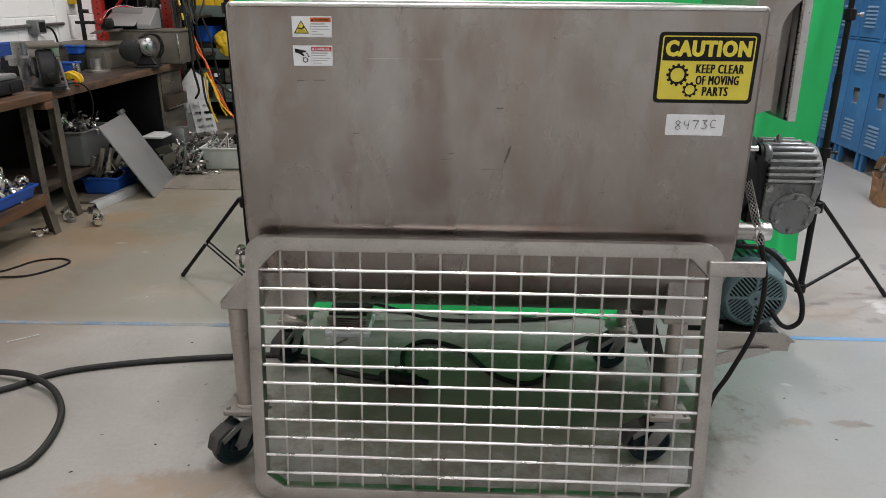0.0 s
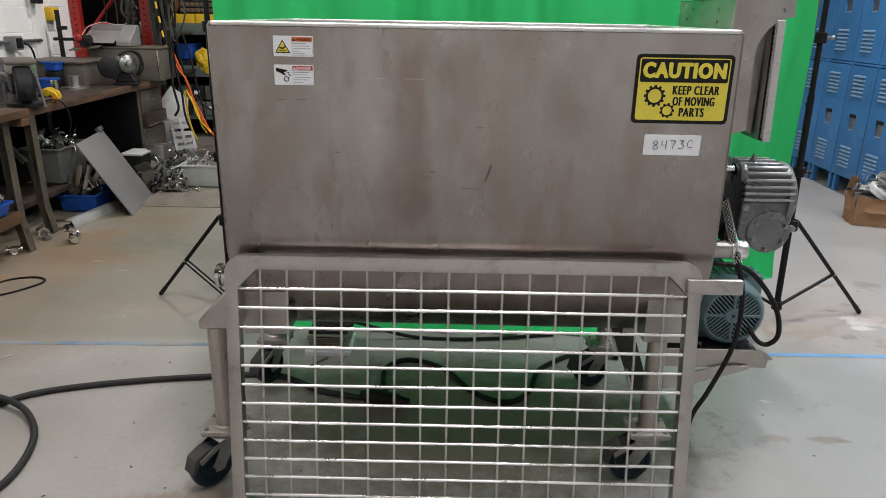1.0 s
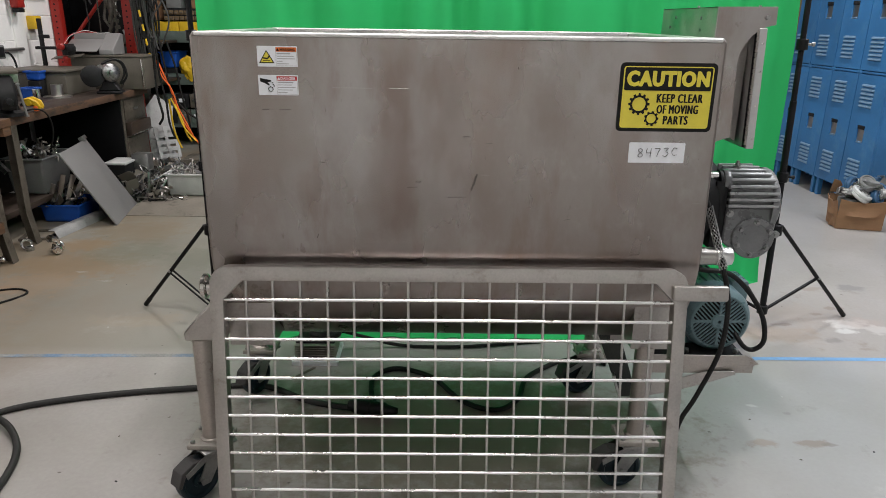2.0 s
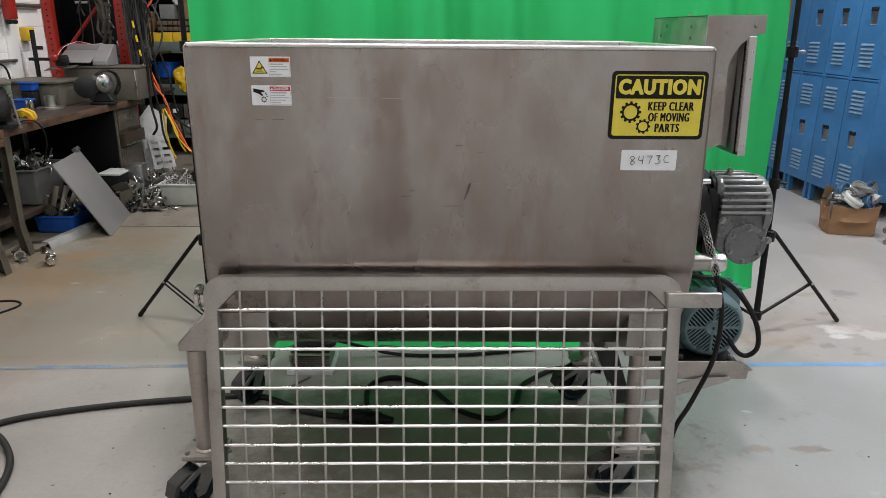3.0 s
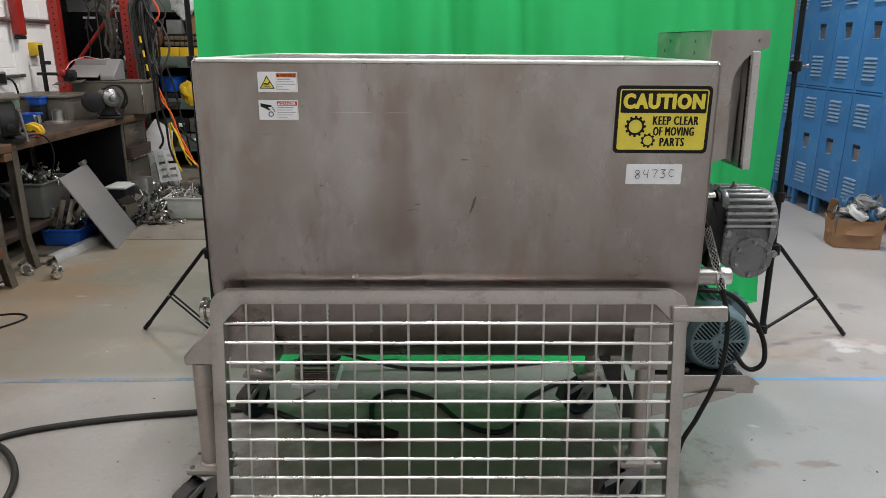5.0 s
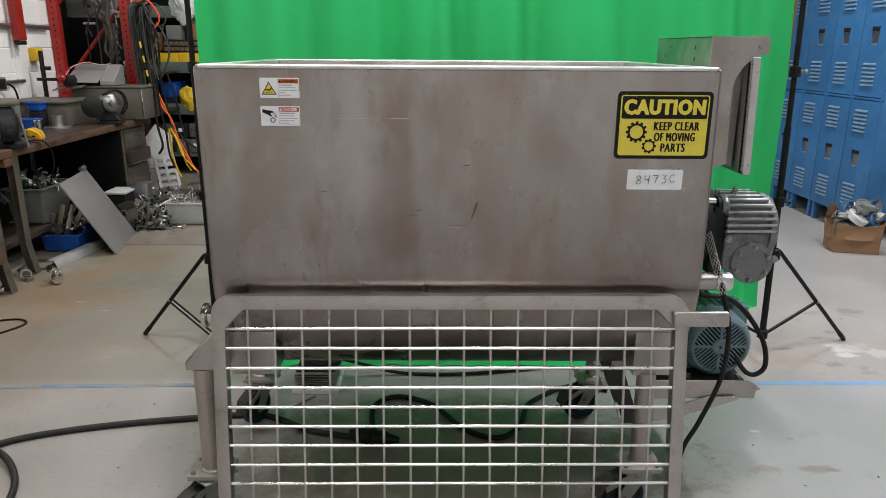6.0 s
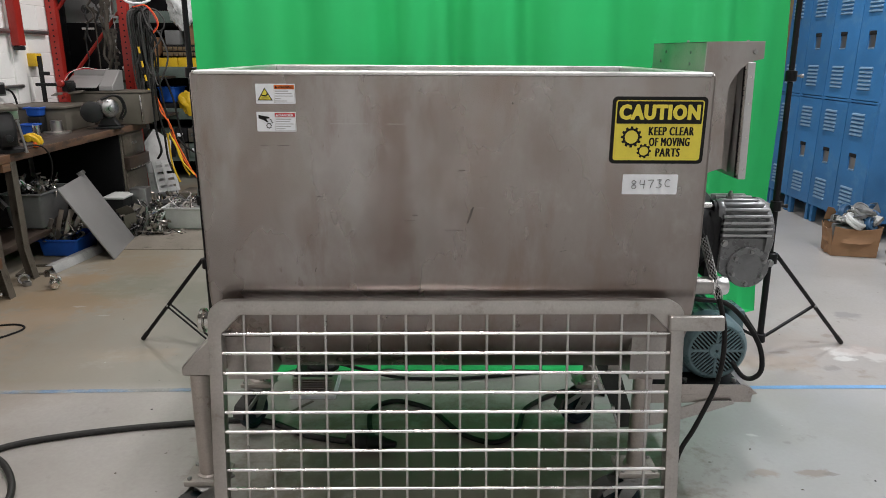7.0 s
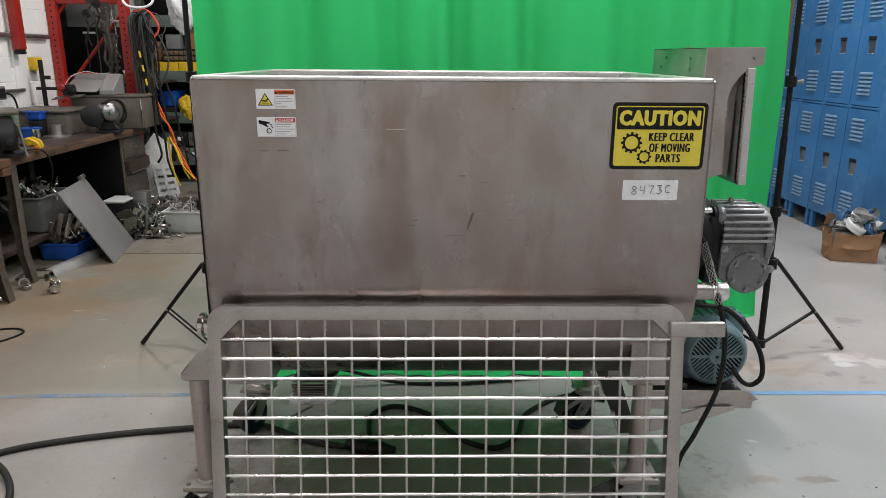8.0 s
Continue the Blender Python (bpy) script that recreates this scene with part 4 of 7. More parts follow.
part("shelf_side", prism(bmesh.new(), [(0.955, 0.397), (1.0, 0.3785), (0.998, 0.3765), (0.955, 0.393)], 0.43, facing(0, 0.6, 0)), M_PIPE, shelf)
part("shelf_bead", tube(bmesh.new(), [(0.842, 0.158, 0.358), (0.88, 0.158, 0.3585), (0.918, 0.158, 0.3578)], 0.0018, 6, 2), M_BRIGHT, shelf, "thin bright bead along the gusset edge")
# Added black sheet colours the shelf top as if shaded by the motor.
part("base_pad", box(bmesh.new(), 0.66, 0.953, 0.171, 0.59, 0.3975, 0.4035, 0.001), M_DARK, shelf, "black sheet added for the shade under the motor")
for bx in (0.775, 0.935):
    part("bolt", cyl(bmesh.new(), (bx, 0.2, 0.4036), (bx, 0.2, 0.418), 0.008, seg=6, bev=0.001), M_GALV, shelf)

# Cables of the motor.
part("motor_cable", tube(bmesh.new(), [(0.70, 0.2, 0.70), (0.77, 0.15, 0.705), (0.854, 0.15, 0.693), (0.922, 0.15, 0.635), (0.978, 0.15, 0.55), (0.994, 0.15, 0.472), (0.973, 0.16, 0.436), (0.945, 0.17, 0.44), (0.925, 0.2, 0.47), (0.92, 0.26, 0.5)], 0.0078, 10), M_RUBBER, mixer)
grip = tube(bmesh.new(), [(0.72, 0.12, 0.96), (0.743, 0.1, 0.916), (0.768, 0.09, 0.839), (0.79, 0.06, 0.765), (0.793, 0.04, 0.735)], 0.0105, 10)
cord = part("supply_cord", tube(bmesh.new(), [(0.71, 0.15, 0.99), (0.743, 0.1, 0.916), (0.768, 0.09, 0.839), (0.786, 0.04, 0.746), (0.806, 0.02, 0.642), (0.802, 0.02, 0.498), (0.752, 0.02, 0.348), (0.705, 0.01, 0.25), (0.675, -0.03, 0.1), (0.667, -0.07, 0.02), (0.66, -0.1, 0.012), (0.653, -0.13, 0.012)], 0.0072, 10), M_RUBBER, mixer)
# Woven wire grip round the cord.
line = smooth_path([(0.743, 0.1, 0.916), (0.768, 0.09, 0.839), (0.786, 0.04, 0.746)], 24)
for k in range(8):
    for turn in (1, -1):
        pts = []
        for i, p in enumerate(line):
            d = (line[min(i + 1, len(line) - 1)] - line[max(i - 1, 0)]).normalized()
            u = d.orthogonal().normalized()
            v = d.cross(u)
            a = 2 * math.pi * k / 8 + turn * i * 0.2
            pts.append(p + 0.0108 * (math.cos(a) * u + math.sin(a) * v))
        part("grip_wire", tube(bmesh.new(), pts, 0.0011, 5, 1), M_GALV, cord)

# ---- warning stickers and tag on the front of the trough ----
sx0, sx1, sz0, sz1 = 0.4295, 0.6775, 1.1425, 1.3165
scx, scz, sw, sh = (sx0 + sx1) / 2, (sz0 + sz1) / 2, sx1 - sx0, sz1 - sz0
sign = part("caution_sign", prism(bmesh.new(), rrect(sw, sh, 0.012), 0.0012, facing(scx, -0.0004, scz)), M_INK, mixer, "black and yellow caution sign")
part("sign_field", prism(bmesh.new(), rrect(sw - 0.018, sh - 0.018, 0.007), 0.0004, facing(scx, -0.0016, scz)), M_YELLOW, sign)
part("sign_header", prism(bmesh.new(), rrect(sw - 0.0245, 0.0575, 0.004), 0.0004, facing(scx, -0.002, sz1 - 0.0405)), M_INK, sign)
bm = bmesh.new()
for k, (dx, dz) in enumerate(((-0.0016, 0.0), (0.0016, 0.0), (0.0, 0.0008), (0.0, -0.0008))):
    merge(bm, letters("CAUTION", 0.0385, 0.209, facing(scx - 0.1045 + dx, -0.0024 - 0.00006 * k, sz1 - 0.0587 + dz), bold=0.035, apart=0.06))
part("lettering", bm, M_YELLOW, sign)
for s, x, w, z in (("KEEP CLEAR", 0.5285, 0.1195, 1.216), ("OF MOVING", 0.531, 0.108, 1.188), ("PARTS", 0.5505, 0.065, 1.1603)):
    bm = bmesh.new()
    for k, dx in enumerate((-0.0012, -0.0004, 0.0004, 0.0012)):
        merge(bm, letters(s, 0.0222, w - 0.0024, facing(x + 0.0012 + dx, -0.002 - 0.00006 * k, z + 0.001), apart=0.16))
    part("lettering", bm, M_INK, sign)


def gear_ring(cx, cz, r, teeth, y):
    pts = []
    for k in range(teeth):
        for da, f in ((-0.3, 1.0), (-0.2, 1.22), (0.2, 1.22), (0.3, 1.0)):
            a = 2 * math.pi * (k + da) / teeth
            pts.append((r * f * math.cos(a), r * f * math.sin(a)))
    t = bmesh.new()
    n = len(pts)
    out = [t.verts.new((x, z, 0.0004)) for x, z in pts]
    inn = [t.verts.new((0.76 * r * math.cos(2 * math.pi * i / n), 0.76 * r * math.sin(2 * math.pi * i / n), 0.0004)) for i in range(n)]
    for i in range(n):
        j = (i + 1) % n
        t.faces.new((out[i], out[j], inn[j], inn[i]))
    return merge(bmesh.new(), t, facing(cx, y, cz))


part("gear_symbol", gear_ring(0.484, 1.2125, 0.0228, 12, -0.002), M_INK, sign)
part("gear_symbol", gear_ring(0.5195, 1.176, 0.0158, 9, -0.002), M_INK, sign)

tag = part("number_tag", prism(bmesh.new(), rrect(0.148, 0.054, 0.003), 0.0006, facing(0.544, -0.0004, 1.0865)), M_PAPER, mixer, "white paper tag with a handwritten number")
strokes = {"8": [(0.8, 0.85), (0.45, 1.0), (0.15, 0.8), (0.5, 0.52), (0.85, 0.25), (0.5, 0.0), (0.15, 0.2), (0.5, 0.5), (0.85, 0.8)], "4": [(0.2, 1.0), (0.15, 0.5), (0.85, 0.5)], "|": [(0.8, 1.0), (0.72, 0.0)],
           "7": [(0.05, 0.95), (0.85, 0.95), (0.6, 0.5), (0.45, 0.0)], "3": [(0.15, 0.95), (0.8, 0.95), (0.45, 0.6), (0.85, 0.35), (0.5, 0.0), (0.05, 0.08)], "C": [(0.85, 0.85), (0.4, 0.95), (0.1, 0.5), (0.35, 0.1), (0.9, 0.15)]}
for i, ch in enumerate(("8", "4", "7", "3", "C")):
    for s in ((ch, "|") if ch == "4" else (ch,)):
        pts = [(0.4925 + i * 0.0225 + 0.0175 * u, -0.0011, 1.0745 + 0.0225 * v + 0.001 * i) for u, v in strokes[s]]
        part("handwriting", tube(bmesh.new(), pts, 0.0008, 5, 6), M_PEN, tag)


def sticker(x, z, head, word):
    """A small white label with a picture, a coloured heading and lines of small print."""
    w, h = 0.1015, 0.0505
    st = part("warning_label", prism(bmesh.new(), rrect(w, h, 0.002), 0.0006, facing(x + w / 2, -0.0004, z - h / 2)), M_PAPER, mixer, "small white warning label")
    for bx0, bx1, bz0, bz1 in ((0.047, 0.1, 0.0025, 0.0032), (0.047, 0.1, 0.0475, 0.0482), (0.047, 0.0477, 0.0032, 0.0475), (0.0993, 0.1, 0.0032, 0.0475)):
        part("border", prism(bmesh.new(), [(x + bx0, z - bz1), (x + bx1, z - bz1), (x + bx1, z - bz0), (x + bx0, z - bz0)], 0.0002, facing(0, -0.001, 0)), M_GREYINK, st)
    part("heading", prism(bmesh.new(), rrect(0.0515, 0.0105, 0.0004), 0.0003, facing(x + 0.0735, -0.001, z - 0.0084)), head, st)
    part("lettering", letters(word, 0.0068, 0.038, facing(x + 0.0575, -0.0013, z - 0.0118), bold=0.02), M_PAPER if word == "DANGER" else M_INK, st)
    part("alert_mark", prism(bmesh.new(), [(-0.004, 0), (0.004, 0), (0, 0.0068)], 0.0002, facing(x + 0.0525, -0.0013, z - 0.0118)), M_PAPER if word == "DANGER" else M_INK, st)
    for k, ww in enumerate((0.034, 0.043, 0.046, 0.014, 0.03) if word == "WARNING" else (0.04, 0.036, 0.045, 0.038, 0.024)):
        part("print_line", prism(bmesh.new(), rrect(ww, 0.0019 if k else 0.0028, 0.0003), 0.0002, facing(x + 0.0495 + ww / 2, -0.001, z - 0.0185 - 0.0062 * k)), M_GREYINK, st)
    return st


a = sticker(-0.493, 1.3445, M_ORANGEINK, "WARNING")
tx, tz = -0.4695, 1.3165
part("picture", prism(bmesh.new(), [(-0.0195, -0.014), (0.0195, -0.014), (0, 0.0185)], 0.0003, facing(tx, -0.001, tz)), M_INK, a)
part("picture", prism(bmesh.new(), [(-0.0155, -0.0117), (0.0155, -0.0117), (0, 0.0142)], 0.0003, facing(tx, -0.0013, tz)), M_YELLOW, a)
part("picture", prism(bmesh.new(), [(-0.009, -0.003), (0.003, -0.0045), (0.0095, 0.003), (0.006, 0.0045), (0.002, -0.001), (-0.008, 0.0005)], 0.0003, facing(tx, -0.0016, tz)), M_INK, a)
part("picture", prism(bmesh.new(), [(-0.009, -0.0085), (0.009, -0.0085), (0.009, -0.007), (-0.009, -0.007)], 0.0003, facing(tx, -0.0016, tz)), M_INK, a)
b = sticker(-0.4945, 1.2735, M_REDINK, "DANGER")
tx, tz = -0.4705, 1.248
part("picture", prism(bmesh.new(), [(-0.019, 0.018), (-0.011, 0.016), (0.009, 0.0125), (0.0095, 0.009), (0.0, 0.0075), (0.006, 0.0), (0.002, -0.001), (-0.006, 0.004), (-0.019, 0.009)], 0.0003, facing(tx, -0.001, tz)), M_INK, b)
part("picture", gear_ring(tx + 0.007, tz - 0.01, 0.0062, 8, -0.001), M_INK, b)
for k in range(3):
    part("picture", prism(bmesh.new(), rrect(0.004, 0.0025, 0.0005), 0.0003, facing(tx + 0.012 + 0.002 * k, -0.001, tz + 0.006 - 0.004 * k)), M_INK, b)

# ---- the grate that leans on the front of the mixer ----
TILT = 8.95
GY = -0.173
grate = thing("safety_grate", "stainless bar grate leaning against the front of the mixer", "grate", (0, 0, 0))
GW, GH, GI, GT, GBT = 1.298, 0.784, 0.036, 0.039, 0.036


def frame_ring(w0, w1):
    t = bmesh.new()
    n = 8
    outer = [(x, y + GH / 2) for x, y in rrect(GW, GH, 0.05, n)]
    ix0, ix1, iz0, iz1, c = -GW / 2 + GI, GW / 2 - GI, GBT, GH - GT, 0.052
    corners = [[(ix1, iz1 - c), (ix1 - c, iz1)], [(ix0 + c, iz1), (ix0, iz1 - c)], [(ix0, iz0 + c * 0.75), (ix0 + c, iz0)], [(ix1 - c, iz0), (ix1, iz0 + c * 0.75)]]
    inner = []
    for p, q in corners:
        inner += [(p[0] + (q[0] - p[0]) * k / n, p[1] + (q[1] - p[1]) * k / n) for k in range(n + 1)]
    layers = [[[t.verts.new((x, w, z)) for x, z in ring] for ring in (outer, inner)] for w in (w0, w1)]
    m = len(outer)
    for i in range(m):
        j = (i + 1) % m
        (o0, i0), (o1, i1) = layers
        t.faces.new((o0[i], o0[j], i0[j], i0[i]))
        t.faces.new((o1[i], i1[i], i1[j], o1[j]))
        t.faces.new((o0[i], o1[i], o1[j], o0[j]))
        t.faces.new((i0[i], i0[j], i1[j], i1[i]))
    bmesh.ops.recalc_face_normals(t, faces=t.faces[:])
    sharp = [e for e in t.edges if len(e.link_faces) == 2 and e.calc_face_angle(0) > radians(60)]
    bmesh.ops.bevel(t, geom=sharp, offset=0.0025, segments=2, profile=0.5, affect="EDGES")
    return t


part("grate_frame", frame_ring(-0.012, 0.026), M_STEEL, grate, "flat frame with rounded corners")
rnd = random.Random(4)
for k in range(12):
    z = 0.691 - k * (0.691 - 0.079) / 11
    hw = GW / 2 - GI + 0.004
    sag = [(-hw + 2 * hw * i / 6, -0.002 + rnd.uniform(-0.0003, 0.0003), z + rnd.uniform(-0.0005, 0.0005)) for i in range(7)]
    part("cross_bar", tube(bmesh.new(), sag, 0.0046, 10, 3), M_BAR, grate)
for k in range(16):
    x = -0.556 + k * 1.112 / 15
    part("upright_bar", cyl(bmesh.new(), (x + rnd.uniform(-0.001, 0.001), 0.0065, GBT - 0.004), (x + rnd.uniform(-0.001, 0.001), 0.0065, GH - GT + 0.004), 0.0039, seg=12), M_ROD, grate)
bm = bmesh.new()
box(bm, 0.602, 0.752, -0.034, -0.012, 0.702, 0.744, 0.006, 3)
part("handle", bm, M_STEEL, grate, "flat handle bar welded to the frame")
grate.matrix_world = pose(0.004, GY, 0.001, -TILT, -0.2)

# ---- cables on the floor ----
c = thing("power_cable", "thick black power cable coiled on the floor", "cable", (-1.4, 0.3, 0))
part("cable", tube(bmesh.new(), [(-1.95, -0.42, 0.012), (-1.7, -0.3, 0.012), (-1.446, -0.141, 0.012), (-1.392, -0.03, 0.012), (-1.435, 0.17, 0.013), (-1.53, 0.3, 0.03), (-1.652, 0.372, 0.04), (-1.817, 0.42, 0.03), (-2.05, 0.42, 0.013), (-2.15, 0.3, 0.012), (-2.0, 0.2, 0.012),
                               (-1.753, 0.323, 0.012), (-1.614, 0.453, 0.012), (-1.43, 0.528, 0.012), (-1.2, 0.585, 0.012), (-0.974, 0.622, 0.012), (-0.8, 0.645, 0.012), (-0.687, 0.63, 0.012), (-0.531, 0.535, 0.012), (-0.4, 0.49, 0.015), (-0.33, 0.47, 0.02)], 0.0118, 12, 8), M_CABLE, c)
bm = bmesh.new()
lathe(bm, (-0.36, 0.475, 0.03), (1, -0.22, 0), [(0, 0), (0.018, 0), (0.02, 0.01), (0.03, 0.03), (0.03, 0.085), (0.026, 0.09), (0.026, 0.14), (0.02, 0.15), (0.012, 0.19), (0, 0.19)], 20)
part("connector", bm, M_RUBBER, c, "black plug connector")
part("cable", tube(bmesh.new(), [(-0.22, 0.44, 0.03), (-0.26, 0.5, 0.016), (-0.29, 0.616, 0.012), (-0.283, 0.734, 0.012), (-0.193, 0.799, 0.012), (-0.047, 0.723, 0.012), (0.066, 0.547, 0.012), (0.193, 0.479, 0.012), (0.286, 0.56, 0.012), (0.337, 0.721, 0.012), (0.432, 0.825, 0.012), (0.513, 0.882, 0.012), (0.62, 0.9, 0.012), (0.7, 0.86, 0.012)], 0.0105, 12, 8), M_RUBBER, c)
single("thin_cable", tube(bmesh.new(), [(-2.7, 1.35, 0.005), (-2.503, 1.457, 0.005), (-2.414, 1.611, 0.005), (-2.3, 1.66, 0.005), (-2.22, 1.62, 0.005), (-2.23, 1.539, 0.005), (-2.323, 1.413, 0.005), (-2.45, 1.36, 0.012), (-2.42, 1.31, 0.005), (-2.44, 1.25, 0.005), (-2.6, 1.2, 0.005)], 0.0055, 8, 8), M_RUBBER, "thin black cable lying on the floor", "cable", (-2.4, 1.4, 0))

# ---- litter on the floor ----
single("wood_splinter", box(bmesh.new(), -0.06, 0.06, -0.004, 0.004, 0.0, 0.004, 0.001, m=pose(-1.93, 0.74, 0.0005, 0, 0, 38)), M_WTUB, "pale wood splinter lying on the floor", "splinter", (-1.93, 0.74, 0))
rnd = random.Random(19)
for k, (x, y) in enumerate(((-1.2, 0.75), (-0.9, -0.05), (-1.05, 0.05), (-0.35, 0.12), (-0.12, 0.2), (-0.5, 0.05), (1.35, 0.62), (1.22, 0.2), (1.5, 0.25), (-1.6, 1.2), (-1.25, -0.1), (-1.15, 0.3), (1.7, 1.6), (0.2, 0.1), (-1.75, 1.75), (1.15, 0.45))):
    bm = bmesh.new()
    bmesh.ops.create_icosphere(bm, subdivisions=2, radius=0.0048)
    for vv in bm.verts:
        vv.co = Vector((vv.co.x * rnd.uniform(0.9, 1.3), vv.co.y * 0.7, max(0, vv.co.z * 0.35))) * (1 + 0.4 * noise.noise(vv.co * 300 + Vector((k, 0, 0))))
    bmesh.ops.rotate(bm, verts=bm.verts[:], matrix=Matrix.Rotation(k * 1.3, 3, "Z"))
    bmesh.ops.translate(bm, verts=bm.verts[:], vec=(x, y, 0.0005))
    single("floor_crumb", bm, M_WTUB if k in (6, 9, 12) else M_BOX if k % 2 else M_DARK, "small crumb of dirt on the floor", "crumb", (x, y, 0), "crumbs on the floor")

# ---- a finned unit on the floor behind the mixer ----
u = thing("finned_heater", "small dark finned unit on a white plate on the floor", "heater", (-0.55, 0.94, 0))
part("base_plate", box(bmesh.new(), -0.65, -0.455, 0.835, 1.03, 0.0, 0.022, 0.003), M_PAPER, u)
part("core", box(bmesh.new(), -0.635, -0.47, 0.87, 1.02, 0.022, 0.1, 0.003), M_DARK, u)
for k in range(6):
    part("fin", box(bmesh.new(), -0.64, -0.465, 0.85, 1.022, 0.03 + k * 0.011, 0.034 + k * 0.011, 0.001), M_PIPE, u)
part("top_cap", lathe(bmesh.new(), (-0.52, 0.95, 0.098), (0, 0, 1), [(0, 0), (0.07, 0), (0.072, 0.02), (0.06, 0.032), (0, 0.034)], 24), M_RUBBER, u)
part("lead", tube(bmesh.new(), [(-0.46, 0.96, 0.11), (-0.35, 1.0, 0.06), (-0.2, 1.02, 0.012), (0.0, 1.01, 0.01), (0.2, 1.03, 0.01), (0.45, 1.08, 0.01)], 0.008, 8), M_RUBBER, u)
part("strap", box(bmesh.new(), -0.006, 0.006, -0.06, 0.06, 0, 0.003, m=pose(-0.585, 0.77, 0.001, 0, 0, -38)), M_BOX, u)

# ---- green cloth on its stands ----
CX0, CX1, CY = -1.075, 1.432, 1.3


def cloth_y(x, z):
    loose = 0.55 + 0.45 * min(1, max(0, z / 2.2))
    y = CY + loose * (0.03 * math.sin(x * 17 + 1.5 * math.sin(x * 3.1) + 0.35 * z) + 0.019 * math.sin(x * 37 + 2 * math.sin(x * 5) - 0.5 * z) + 0.02 * noise.noise((x * 2.2, z * 0.6, 3)))
    return y - 0.2 * max(0, 0.3 - z) ** 2 * 2


def cloth_spread(z):
    """The cloth narrows a little towards the crossbar."""
    return 0.022 - 0.018 * max(0, z - 1.2)


bm = bmesh.new()
nx, zs = 220, [0.012 + 2.35 * (k / 26) for k in range(27)]
grid = []
for k in range(-3, 27):
    row = []
    for i in range(nx + 1):
        x = CX0 + (CX1 - CX0) * i / nx
        near = min(1, max(0, (1.0 - x) / 0.3))
        lift = 0.24 * (1 - near)
        if k < 0:
            lip = -k / 3 * near * (0.17 + 0.05 * noise.noise((x * 2.5, 7, 0)))
            xx = x if x > -0.76 else -0.76 + (x + 0.76) * (1 - 0.3 * (-k) / 3)
            row.append(bm.verts.new((xx, cloth_y(x, 0.012) - lip, lift + 0.006 * near + 0.002 * k * (1 - near) + 0.008 * (0.5 + 0.5 * math.sin(x * 23 + k)) * (1 + 0.4 * noise.noise((x * 6, k, 2))) * near)))
        else:
            wide = 1 + cloth_spread(zs[k])
            row.append(bm.verts.new((CX0 + (x - CX0) * wide, cloth_y(x, zs[k]), lift + zs[k] * (2.362 - lift) / 2.362)))
    grid.append(row)
for a, b in zip(grid, grid[1:]):
    for i in range(nx):
        bm.faces.new((a[i], a[i + 1], b[i + 1], b[i]))
screen = thing("green_screen", "green cloth backdrop hanging in folds from a crossbar", "backdrop", (0.2, CY, 0))
cl = part("cloth", bm, M_CLOTH, screen)
cl.modifiers.new("thickness", "SOLIDIFY").thickness = 0.003
bm = bmesh.new()
hem_rows = []
for k in range(17):
    z = 0.26 + 2.09 * k / 16
    e = CX0 + (CX1 - CX0) * (1 + cloth_spread(z)) + 0.002
    w = 0.008 + 0.042 * min(1, max(0, (z - 0.8) / 1.1)) + 0.004 * noise.noise((z * 2, 0, 0))
    hem_rows.append([bm.verts.new((e + u * w, CY + 0.01 + v_, z)) for u, v_ in ((0, 0), (1, 0.004), (1, 0.008), (0, 0.006))])
for a, b in zip(hem_rows, hem_rows[1:]):
    for i in range(4):
        bm.faces.new((a[i], a[(i + 1) % 4], b[(i + 1) % 4], b[i]))
part("hem", bm, M_HEM, screen, "brown side hem")
part("crossbar", cyl(bmesh.new(), (-1.2, CY + 0.03, 2.37), (1.6, CY + 0.03, 2.37), 0.016), M_BLACK, screen)


